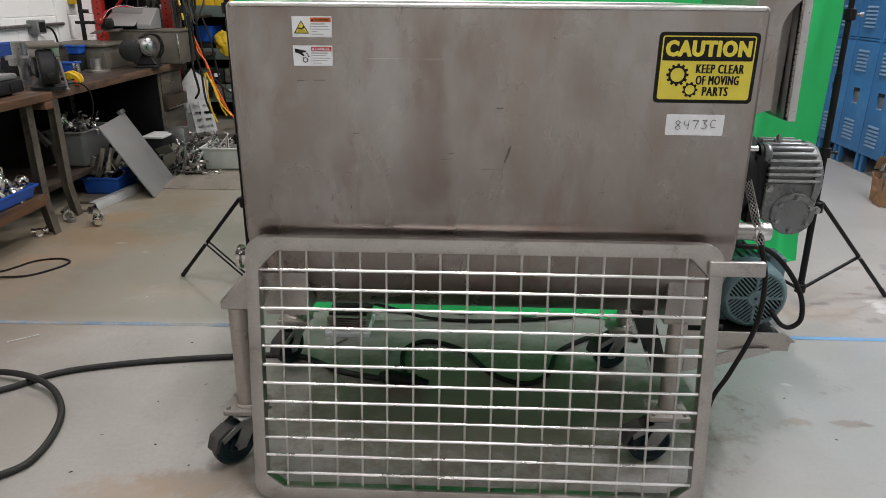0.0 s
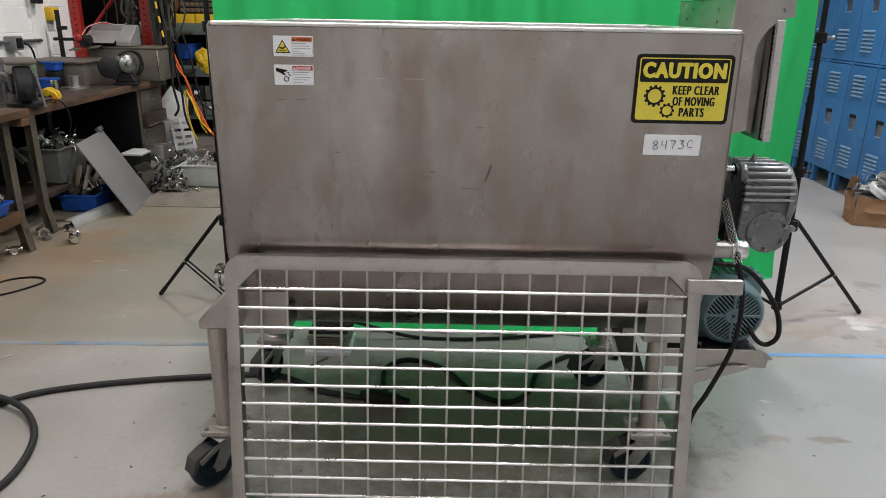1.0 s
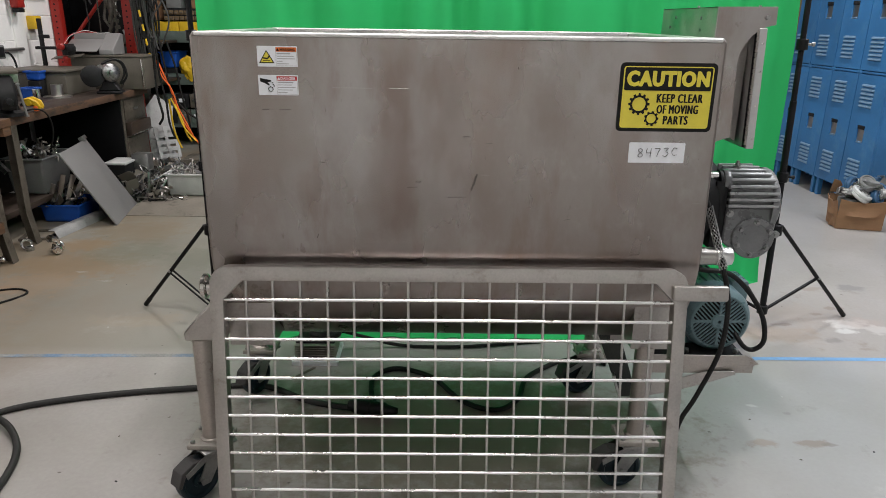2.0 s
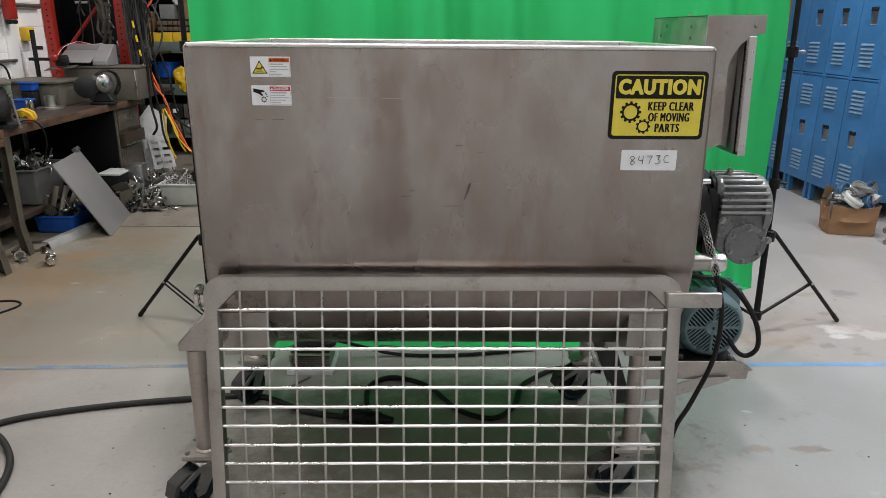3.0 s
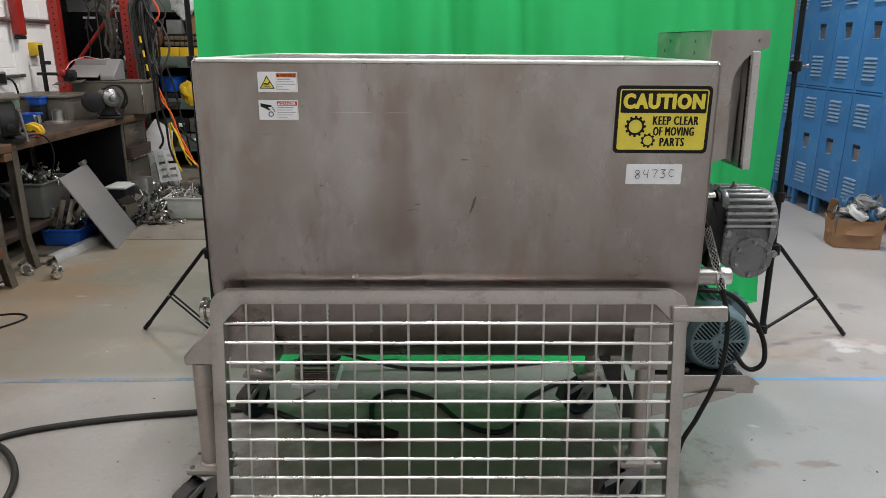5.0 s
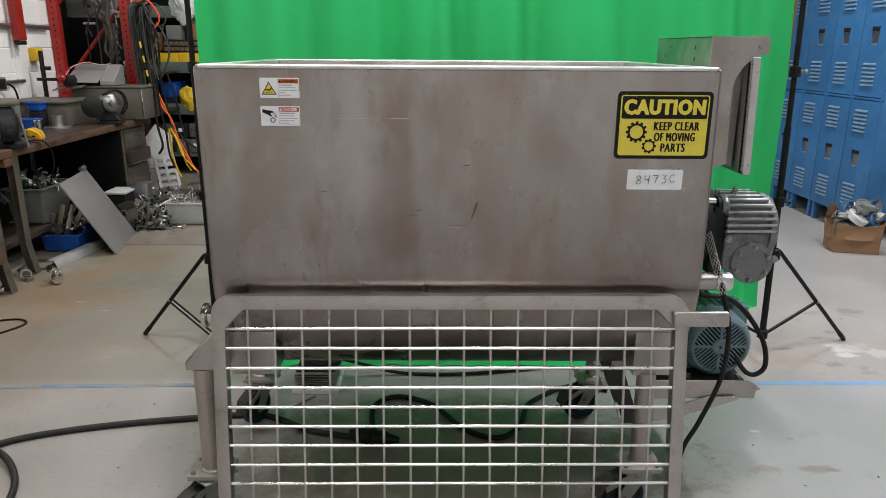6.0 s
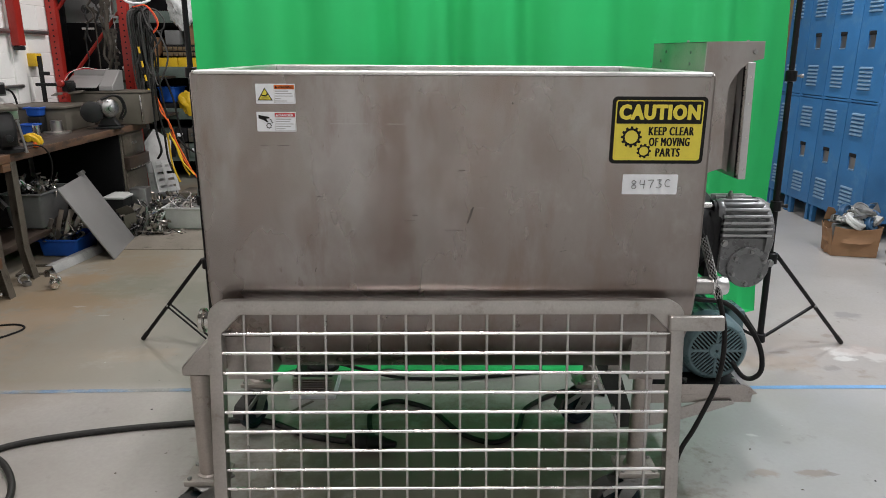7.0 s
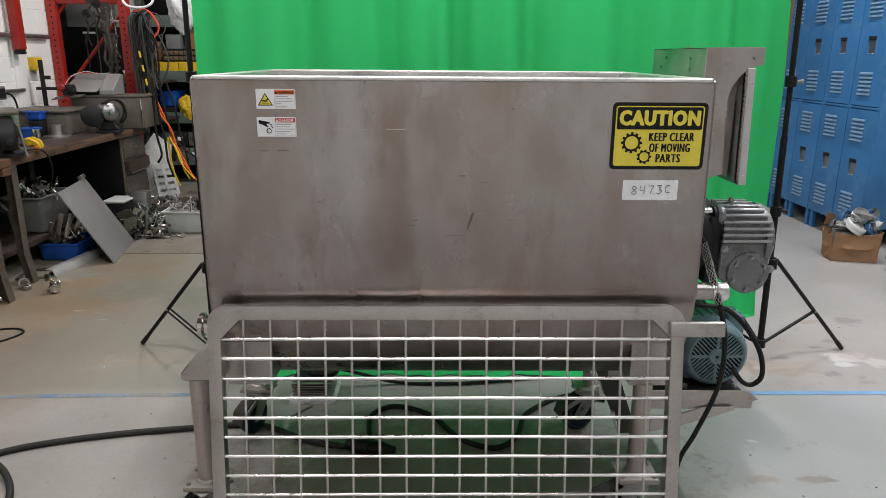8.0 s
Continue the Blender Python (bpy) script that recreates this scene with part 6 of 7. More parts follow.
part("fixed_jaw", vise_slab([(-0.17, 0.085), (0.03, 0.075), (0.05, 0.13), (0.03, 0.19), (0.025, 0.255), (-0.05, 0.262), (-0.075, 0.19), (-0.17, 0.16)], 0.13), M_DARK, v)
part("moving_jaw", vise_slab([(0.045, 0.06), (0.13, 0.04), (0.155, 0.1), (0.14, 0.17), (0.1, 0.235), (0.045, 0.25)], 0.1), M_DARK, v)
part("slide", vise_slab([(0.0, 0.075), (0.14, 0.065), (0.14, 0.12), (0.0, 0.13)], 0.07), M_DARK, v)
part("anvil", box(bmesh.new(), -0.11, 0.06, -0.085, 0.085, 0.262, 0.283, 0.008, m=vm @ pose(0, 0, 0, 0, 6, 0)), M_BOX, v, "worn grey anvil face")
part("jaw_plate", box(bmesh.new(), 0.028, 0.044, -0.085, 0.085, 0.2, 0.26, 0.003, m=vm), M_STEEL, v)
part("screw", cyl(bmesh.new(), vm @ Vector((0.15, 0, 0.1)), vm @ Vector((0.205, 0, 0.1)), 0.021, seg=16, bev=0.003), M_DARK, v)
bm = cyl(bmesh.new(), (-2.568, 2.44, B2Z + 0.2), (-2.548, 2.45, B2Z + 0.015), 0.007, seg=10)
for bx, by, bz in ((-2.568, 2.44, B2Z + 0.2), (-2.548, 2.45, B2Z + 0.012)):
    lathe(bm, (bx, by, bz - 0.009), (0, 0, 1), [(0, 0), (0.012, 0.004), (0.012, 0.014), (0, 0.018)], 12)
part("handle", bm, M_GALV, v, "bright sliding handle")

g = thing("bench_grinder", "bench grinder with a black wheel guard on the bench", "bench grinder", (-2.77, 3.94, B2Z))
gpose = pose(-2.73, 3.92, B2Z, 0, 0, 12)
part("foot", box(bmesh.new(), -0.07, 0.12, -0.07, 0.07, 0, 0.02, 0.006, m=gpose), M_DARK, g)
part("neck", prism(bmesh.new(), [(-0.06, 0.02), (0.11, 0.02), (0.06, 0.1), (-0.01, 0.1)], 0.09, gpose @ pose(0, 0.045, 0, 90), 0.008), M_DARK, g)
q = gpose @ Vector((0.03, -0.02, 0.165))
part("motor_body", lathe(bmesh.new(), q, gpose.to_3x3() @ Vector((0.6, -0.8, 0)), [(0, -0.11), (0.05, -0.1), (0.07, -0.075), (0.075, -0.05), (0.075, 0.03), (0.07, 0.05), (0.05, 0.066), (0.03, 0.07), (0.028, 0.085), (0.012, 0.09), (0, 0.09)], 32), M_BOLT, g, "bare metal motor shell")
q = gpose @ Vector((-0.085, -0.07, 0.14))
part("wheel_guard", lathe(bmesh.new(), q, gpose.to_3x3() @ Vector((0.35, -0.93, 0)), [(0, 0.03), (0.022, 0.034), (0.03, 0.02), (0.05, 0.008), (0.07, 0.001), (0.08, 0.0), (0.084, 0.008), (0.084, 0.045), (0.076, 0.05), (0, 0.052)], 36), M_DARK, g)
for k, (sx_, sz_) in enumerate(((0.07, 0.16), (0.085, 0.14))):
    part("strap", tube(bmesh.new(), [gpose @ Vector(p) for p in ((-0.01, -0.03 - 0.02 * k, 0.235), (sx_ - 0.01, 0.0, 0.265), (sx_ + 0.05, 0.02, 0.235), (sx_ + 0.07, 0.02, sz_), (sx_ + 0.03, 0.02, 0.07))], 0.0085, 8), M_RUBBER, g)

b = thing("metal_enclosure", "long grey steel enclosure lying on the bench", "enclosure", (-2.85, 4.25, B2Z))
bp_ = pose(-2.85, 4.38, B2Z, 0, 0, 3)
part("case", box(bmesh.new(), -0.3, 0.3, -0.16, 0.2, 0.002, 0.262, 0.006, m=bp_), M_BOX, b)
part("lid", box(bmesh.new(), -0.305, 0.306, -0.168, 0.208, 0.264, 0.28, 0.004, m=bp_), M_BOX, b)
part("corner_strip", box(bmesh.new(), 0.276, 0.286, -0.169, -0.161, 0.02, 0.25, 0.002, m=bp_), M_BRIGHT, b, "bright metal strip on the corner")
part("latch", box(bmesh.new(), 0.11, 0.12, -0.172, -0.162, 0.03, 0.085, 0.002, m=bp_), M_BRIGHT, b)
b = thing("metal_enclosure", "flat grey steel box on the bench by the grinder", "enclosure", (-3.2, 3.9, B2Z))
part("case", box(bmesh.new(), -3.4, -2.93, 3.68, 4.15, B2Z + 0.001, B2Z + 0.175, 0.006), M_BOX, b)
part("lid", box(bmesh.new(), -3.42, -2.91, 3.65, 4.16, B2Z + 0.177, B2Z + 0.194, 0.004), M_BOX, b)
part("seam", box(bmesh.new(), -3.1, -3.088, 3.672, 3.679, B2Z + 0.02, B2Z + 0.17, 0.001), M_DARK, b)
# A console with its sloping lid propped up.
b = thing("control_box", "open grey sheet-metal console stacked on the steel enclosures", "control box", (-3.0, 4.3, B2Z + 0.282))
part("end_cheek", prism(bmesh.new(), [(-0.12, 0.0), (0.1, 0.0), (0.1, 0.165), (0.06, 0.172), (-0.12, 0.04)], 0.12, Matrix(((0, 0, 1, -2.9), (1, 0, 0, 4.34), (0, 1, 0, B2Z + 0.284), (0, 0, 0, 1))), 0.004), M_PANEL, b, "pale folded end of the console")
part("sloping_panel", box(bmesh.new(), -0.29, 0.0, -0.13, 0.1, 0.0, 0.006, 0.002, m=pose(-2.902, 4.3, B2Z + 0.36, 24, 0, 0)), M_PANEL, b)
part("back_panel", box(bmesh.new(), -3.2, -2.902, 4.435, 4.44, B2Z + 0.284, B2Z + 0.455, 0.001), M_PANEL, b)
# Black block takes the place of shade in the empty underside.
part("hollow", box(bmesh.new(), -3.16, -2.904, 4.24, 4.26, B2Z + 0.284, B2Z + 0.33, 0.002), M_BLACK, b)
part("front_flap", box(bmesh.new(), -0.24, 0.0, -0.1, 0.0, 0.0, 0.005, 0.001, m=pose(-3.0, 4.18, B2Z + 0.29, 10, -6, 4)), M_BOX, b)
part("knob", lathe(bmesh.new(), (-3.125, 4.06, B2Z + 0.352), (0.2, -1, 0), [(0, 0), (0.022, 0), (0.03, 0.012), (0.03, 0.03), (0.02, 0.042), (0, 0.044)], 16), M_RED, b, "red stop knob")
part("knob", cyl(bmesh.new(), (-3.1, 4.06, B2Z + 0.24), (-3.1, 4.05, B2Z + 0.275), 0.022, seg=14, bev=0.006), M_RED, b, "red stop knob")
part("knob_mount", box(bmesh.new(), -3.13, -3.08, 4.065, 4.19, B2Z + 0.284, B2Z + 0.372, 0.006), M_DARK, b)
part("switch", box(bmesh.new(), -3.07, -3.025, 4.03, 4.1, B2Z + 0.312, B2Z + 0.36, 0.008), M_DARK, b)
part("wire", tube(bmesh.new(), [(-3.12, 4.1, B2Z + 0.37), (-3.1, 4.2, B2Z + 0.44), (-3.03, 4.3, B2Z + 0.475), (-2.95, 4.36, B2Z + 0.455), (-2.87, 4.4, B2Z + 0.462)], 0.002, 6), M_WTUB, b)
part("wire", tube(bmesh.new(), [(-3.12, 4.1, B2Z + 0.37), (-3.14, 4.22, B2Z + 0.43), (-3.08, 4.33, B2Z + 0.46), (-2.98, 4.4, B2Z + 0.46)], 0.003, 6), M_REDINK, b)
s = thing("steel_hub", "turned steel hub standing on the bench", "hub", (-2.95, 3.58, B2Z))
part("flange", lathe(bmesh.new(), (-2.95, 3.57, B2Z), (0, 0, 1), [(0, 0), (0.1, 0), (0.1, 0.012), (0.042, 0.016), (0.042, 0.095), (0.03, 0.097), (0, 0.097)], 36), M_STEEL, s)
for x, y, w, h, z in ((-3.36, 3.3, 0.23, 0.1, 0.125), (-3.12, 3.62, 0.11, 0.07, 0.12), (-3.02, 3.34, 0.1, 0.09, 0.0)):
    if z:
        single("parts_carton", box(bmesh.new(), x - w * 0.42, x + w * 0.42, y - w * 0.42, y + w * 0.42, B2Z + 0.001, B2Z + z, 0.005), M_DARK, "dark parts tray under a blue bin on the bench", "parts tray", (x, y, B2Z), "trays on the bench")
    open_bin("small_bin", x - w / 2, x + w / 2, y - w / 2, y + w / 2, B2Z + z + 0.002, h, M_BLUE, "small blue plastic bin on the bench", "small bin")
s = thing("steel_hub", "stepped steel spindle standing on the bench", "spindle", (-3.0, 2.75, B2Z))
part("body", lathe(bmesh.new(), (-3.0, 2.75, B2Z), (0, 0, 1), [(0, 0), (0.03, 0), (0.03, 0.12), (0.08, 0.125), (0.08, 0.17), (0.05, 0.175), (0.05, 0.27), (0.04, 0.275), (0, 0.275)], 32), M_BOLT, s)
part("cross_plate", box(bmesh.new(), -3.09, -2.93, 2.71, 2.79, B2Z + 0.155, B2Z + 0.185, 0.004), M_GALV, s)
c = thing("grease_can", "small bright can on the bench", "can", (-2.91, 3.22, B2Z))
part("can", lathe(bmesh.new(), (-2.91, 3.22, B2Z), (0, 0, 1), [(0, 0), (0.024, 0), (0.025, 0.004), (0.025, 0.09), (0.022, 0.094), (0, 0.092)], 22), M_BRIGHT, c)
part("cap", cyl(bmesh.new(), (-2.91, 3.22, B2Z + 0.093), (-2.91, 3.22, B2Z + 0.108), 0.018, seg=16, bev=0.003), M_BLUE, c)
single("stapler", box(bmesh.new(), -0.07, 0.07, -0.018, 0.018, 0, 0.028, 0.008, m=pose(-2.84, 3.02, B2Z + 0.001, 0, -6, 24)), M_DARK, "black hand tool lying on the bench", "hand tool", (-2.84, 3.02, B2Z))
t = thing("yellow_clamp", "yellow spring clamp lying on the bench edge", "clamp", (-2.69, 2.75, B2Z))
for k, (dy, tilt_) in enumerate(((0.0, 14), (0.03, -10))):
    bm = prism(bmesh.new(), [(-0.055, 0.03), (-0.02, 0.052), (0.03, 0.048), (0.058, 0.02), (0.055, -0.004), (0.03, 0.012), (-0.01, 0.02), (-0.045, 0.008)], 0.02, pose(-2.685, 2.75 + dy, B2Z + 0.035, 90 + tilt_, 24, 10), 0.004)
    part("jaw", bm, M_YPLASTIC, t)
part("pivot", cyl(bmesh.new(), (-2.69, 2.72, B2Z + 0.055), (-2.69, 2.79, B2Z + 0.055), 0.02, seg=16, bev=0.003), M_YPLASTIC, t)
part("pad", box(bmesh.new(), -2.665, -2.64, 2.725, 2.775, B2Z + 0.001, B2Z + 0.035, 0.006), M_ORANGE, t)
single("hanging_lead", tube(bmesh.new(), [(-2.7, 2.66, B2Z + 0.008), (-2.64, 2.7, B2Z + 0.02), (-2.615, 2.76, B2Z - 0.005), (-2.605, 2.8, B2Z - 0.07), (-2.62, 2.83, B2Z - 0.16), (-2.69, 2.9, B2Z - 0.27)], 0.0055, 8), M_RUBBER, "thin black lead hanging over the bench edge", "cable", (-2.64, 2.7, B2Z))

# ---- under and beside the long bench ----
e1 = Vector((-2.36, 3.19, 0.003))
ey = (Vector((-2.42, 3.5, 0)) - Vector((-2.303, 2.888, 0))).normalized()
eu = (Vector((-2.675, 3.265, 0.5)) - Vector((-2.36, 3.19, 0))).normalized()
eu = (eu - ey * eu.dot(ey)).normalized()
en = ey.cross(eu)
pm = Matrix(((ey.x, eu.x, en.x, e1.x), (ey.y, eu.y, en.y, e1.y), (ey.z, eu.z, en.z, e1.z), (0, 0, 0, 1)))
pn = thing("leaning_panel", "grey painted sheet-metal door leaning against the bench", "panel", e1)
part("sheet", box(bmesh.new(), -0.31, 0.31, 0, 0.6, -0.012, 0.0, 0.003, m=pm), M_PANEL, pn)
part("tab", box(bmesh.new(), 0.22, 0.29, 0.6, 0.63, -0.02, 0.02, 0.003, m=pm), M_GALV, pn)
part("edge", box(bmesh.new(), -0.31, 0.31, 0.0, 0.012, -0.05, -0.012, 0.002, m=pm), M_PANEL, pn)

open_bin("tote_box", -3.06, -2.79, 2.93, 3.33, 0.2, 0.26, M_TOTE, "grey plastic tote full of scrap metal on the shelf", "tote box", 0.86, 0.014)
rnd = random.Random(8)


def scrap_bar(l):
    return box(bmesh.new(), -l / 2, l / 2, -0.012, 0.012, -0.004, 0.004, 0.002)


def scrap_angle(l):
    bm = bmesh.new()
    prism(bm, [(0, 0), (0.045, 0), (0.045, 0.004), (0.004, 0.004), (0.004, 0.045), (0, 0.045)], l, pose(0, -l / 2, 0, -90, 0, 0))
    return bm


def scrap_plate(a):
    bm = bmesh.new()
    prism(bm, [(-a, -a * 0.7), (a * 0.6, -a * 0.7), (a, -a * 0.3), (a, a * 0.7), (-a * 0.7, a * 0.7)], 0.004, Matrix())
    prism(bm, [(-a * 0.7, 0), (a, 0), (a, 0.035), (-a * 0.6, 0.03)], 0.004, pose(0, a * 0.7, 0, 90))
    return bm


def scrap_block():
    bm = bmesh.new()
    box(bm, -0.036, 0.036, -0.025, 0.025, -0.02, 0.02, 0.006)
    cyl(bm, (0, 0, 0.02), (0, 0, 0.045), 0.016, seg=16, bev=0.003)
    cyl(bm, (-0.036, 0, 0), (-0.07, 0, 0), 0.01, seg=12)
    cyl(bm, (0.02, 0.025, 0), (0.02, 0.04, 0), 0.012, seg=12)
    return bm


def scrap_wire():
    pts = [(-0.1, 0, 0), (-0.05, 0.03, 0.02), (0.0, 0.01, 0.05), (0.05, -0.03, 0.03), (0.1, 0.0, 0.0), (0.13, 0.04, 0.0)]
    return tube(bmesh.new(), pts, 0.0045, 7, 4)


def scrap_bracket():
    """A long bracket bent at both ends, with a lug."""
    bm = bmesh.new()
    box(bm, -0.14, 0.14, -0.016, 0.016, 0, 0.005, 0.001)
    box(bm, 0.135, 0.14, -0.016, 0.016, 0.0055, 0.05, 0.001)
    box(bm, -0.14, -0.135, -0.016, 0.016, -0.04, -0.0005, 0.001)
    cyl(bm, (0.03, 0, 0.005), (0.03, 0, 0.03), 0.012, seg=14)
    return bm


GROUP_S = "pieces of scrap metal"
scraps = [single("scrap_bar", scrap_bar(0.28), M_BOLT, "short flat steel bar among loose scrap metal", "metal scrap", group=GROUP_S), single("scrap_angle", scrap_angle(0.2), M_GALV, "cut piece of steel angle among loose scrap metal", "metal scrap", group=GROUP_S),
          single("scrap_plate", scrap_plate(0.09), M_BOX, "bent steel plate among loose scrap metal", "metal scrap", group=GROUP_S), single("scrap_block", scrap_block(), M_DARK, "dark machine part among loose scrap metal", "metal scrap", group=GROUP_S),
          single("scrap_ring", fitting_ring(0.045), M_STEEL, "steel ring among loose scrap metal", "metal scrap", group=GROUP_S), single("scrap_block", scrap_block(), M_BOX, "grey machine part among loose scrap metal", "metal scrap", group=GROUP_S),
          single("scrap_wire", scrap_wire(), M_RUBBER, "bent length of black wire among loose scrap metal", "wire", group=GROUP_S), single("scrap_bracket", scrap_bracket(), M_PIPE, "long bent steel bracket among loose scrap metal", "bracket", group=GROUP_S)]
for ob, m in zip(scraps, (pose(-2.9, 2.9, 0.46, 4, 5, 40), pose(-3.0, 2.8, 0.45, 40, 10, 80), pose(-2.25, 3.62, 0.02, 5, 8, 60), pose(-2.3, 3.64, 0.034, 0, 0, 30), pose(-2.2, 3.6, 0.015, 0, 4, 0), pose(-2.4, 3.75, 0.034, 0, 0, 70), pose(-2.15, 3.58, 0.004, 0, 0, 20), pose(-2.33, 3.56, 0.03, 0, 6, 12))):
    ob.matrix_world = m @ Matrix.Scale(0.74, 4)
for k in range(7):
    a_ = k * 2.4
    copy_thing(scraps[(1, 2, 1, 4, 5)[k % 5]], pose(CRX + 0.11 * math.cos(a_) * (0.4 + 0.04 * k), CRY + 0.07 * math.sin(a_), 0.25 + 0.03 * (k % 3), 35 * k, 50 * k, 80 * k))
spots = [(rnd.uniform(-3.01, -2.84), rnd.uniform(2.98, 3.28), 0.44 + 0.045 * rnd.random()) for _ in range(26)]
scatter(scraps, spots, GROUP_S, 21)



def loose_bolt(l, r):
    bm = cyl(bmesh.new(), (0, 0, -l / 2), (0, 0, l / 2), r, seg=8)
    cyl(bm, (0, 0, l / 2), (0, 0, l / 2 + r * 1.4), r * 1.9, seg=6)
    return bm


GROUP_B = "loose bolts and pins among the scrap"
bolts = [single("loose_bolt", loose_bolt(0.07, 0.007), M_BRIGHT, "bright loose bolt among the scrap metal", "bolt", group=GROUP_B), single("loose_bolt", loose_bolt(0.045, 0.01), M_GALV, "short dull loose bolt among the scrap metal", "bolt", group=GROUP_B),
         single("loose_pin", cyl(bmesh.new(), (-0.06, 0, 0), (0.06, 0, 0), 0.006, seg=10, bev=0.001), M_BRIGHT, "bright steel pin among the scrap metal", "pin", group=GROUP_B), single("loose_nut", fitting_ring(0.016), M_BRIGHT, "bright steel nut among the scrap metal", "nut", group=GROUP_B)]
for ob, m in zip(bolts, (pose(-2.2, 3.66, 0.02, 90, 0, 20), pose(-2.27, 3.6, 0.025, 90, 0, 70), pose(-2.13, 3.64, 0.012, 0, 0, 40), pose(-2.1, 3.67, 0.018, 10, 5, 0))):
    ob.matrix_world = m
rb = random.Random(77)
spots = [(rb.uniform(-3.02, -2.83), rb.uniform(2.97, 3.29), 0.475 + 0.035 * rb.random()) for _ in range(34)]
spots += [(rb.uniform(-2.82, -2.63), rb.uniform(2.97, 3.2), 0.14 + 0.05 * rb.random()) for _ in range(14)]
spots += [(rb.uniform(-2.55, -2.2), rb.uniform(3.55, 4.1), 0.06 + 0.16 * rb.random()) for _ in range(34)]
spots += [(rb.uniform(-2.2, -1.97), rb.uniform(3.78, 4.0), 0.19 + 0.05 * rb.random()) for _ in range(16)]
scatter(bolts, spots, GROUP_B, 78)
open_bin("storage_bin", -2.86, -2.58, 2.93, 3.26, 0.001, 0.13, M_BLUE, "blue plastic bin of steel parts on the floor", "storage bin")
spots = [(rnd.uniform(-2.82, -2.64), rnd.uniform(2.98, 3.2), 0.11 + 0.05 * rnd.random()) for _ in range(16)]
scatter(scraps, spots, GROUP_S, 22)
for k in range(7):
    x, y = -2.84 + 0.02 * k, 3.0 + 0.04 * (k % 3)
    single("steel_bar", box(bmesh.new(), -0.016, 0.016, -0.006, 0.006, 0, 0.22 + 0.03 * (k % 4), 0.002, m=pose(x, y, 0.06, 14 * (k % 2), 18 + 5 * (k % 3), 6 * k)), (M_PIPE, M_BOLT, M_GALV)[k % 3], "cut steel bar standing in the blue bin", "steel bar", (x, y, 0.06), "bars in the blue bin")
bm = bmesh.new()
cm2 = pose(-2.51, 2.82, 0, 0, 0, -8.5)
box(bm, -0.002, 0.002, -0.26, 0.26, 0.001, 0.055, 0.0008, m=cm2 @ pose(0, 0, 0, 0, -24, 0))
box(bm, -0.06, 0.001, -0.26, 0.26, 0.0, 0.003, 0.0008, m=cm2)
box(bm, -0.05, 0.0, -0.26, 0.26, 0.0, 0.003, 0.0008, m=cm2 @ pose(-0.022, 0, 0.049))
single("sheet_channel", bm, M_PALE, "pale sheet-metal channel lying on the floor", "metal channel", (-2.51, 2.82, 0))
f = thing("steel_tray", "small flat steel tray rim lying on the floor", "tray", (-2.66, 2.6, 0))
for d in ((-0.1, 0.1, -0.11, -0.09), (-0.1, 0.1, 0.09, 0.11), (-0.1, -0.08, -0.089, 0.089), (0.08, 0.1, -0.089, 0.089)):
    part("side", box(bmesh.new(), *d, 0.001, 0.016, 0.002, m=pose(-2.7, 2.62, 0, 0, 0, 12)), M_LEG, f)

open_bin("white_tub", -2.27, -1.9, 3.72, 4.05, 0.006, 0.185, M_WTUB, "white plastic tub of metal parts on the floor", "tub", 0.9, 0.012)
spots = [(rnd.uniform(-2.2, -1.98), rnd.uniform(3.78, 4.0), 0.16 + 0.08 * rnd.random()) for _ in range(18)]
scatter(scraps, spots, GROUP_S, 23)
single("floor_plate", box(bmesh.new(), -2.4, -1.3, 3.14, 4.6, 0.0, 0.005, 0.001), M_PLATE, "thin worn grey sheet lying on the floor", "floor sheet", (-1.85, 3.8, 0))
spots = []
for k in range(150):
    x, y = rnd.uniform(-2.75, -2.25), rnd.uniform(3.62, 4.6)
    spots.append((x, y, 0.03 + rnd.random() * 0.18 * min(1, (x + 2.95) / 0.15 if x < -2.8 else 1) * max(0.15, 1 - abs(y - 4.1) * 1.3)))
scatter(scraps, spots, GROUP_S, 24)
spots = [(rnd.uniform(-2.2, -1.6), rnd.uniform(4.15, 4.9), 0.025 + 0.05 * rnd.random()) for _ in range(60)]
scatter(scraps, spots, GROUP_S, 25)
spots = [(rnd.uniform(-2.56, -2.27), rnd.uniform(3.56, 3.9), 0.025 + 0.16 * rnd.random() ** 1.5) for _ in range(90)]
scatter(scraps, spots, GROUP_S, 26)
for x, y, w, d, h, m_, lab in ((-2.5, 3.95, 0.1, 0.12, 0.32, M_GALV, "upright grey machine casing among the scrap"), (-2.05, 4.45, 0.3, 0.3, 0.2, M_BOX, "grey steel box among the scrap")):
    single("scrap_casing", box(bmesh.new(), x - w, x + w * 0.4, y - d / 2, y + d / 2, 0.006, h, 0.012), m_, lab, "metal scrap", (x, y, 0.006), GROUP_S)
b = thing("green_crate", "dark green crate with a pale rim in the scrap", "crate", (-2.62, 3.75, 0))
part("crate_body", box(bmesh.new(), -2.74, -2.58, 3.72, 3.95, 0.15, 0.26, 0.006), M_DARK, b)
part("rim", box(bmesh.new(), -2.75, -2.57, 3.71, 3.96, 0.26, 0.278, 0.004), M_WTUB, b)
single("scrap_stack", box(bmesh.new(), -2.75, -2.56, 3.7, 3.96, 0.006, 0.148, 0.01), M_DARK, "dark machine base under the green crate", "metal scrap", (-2.6, 3.8, 0.006), GROUP_S)

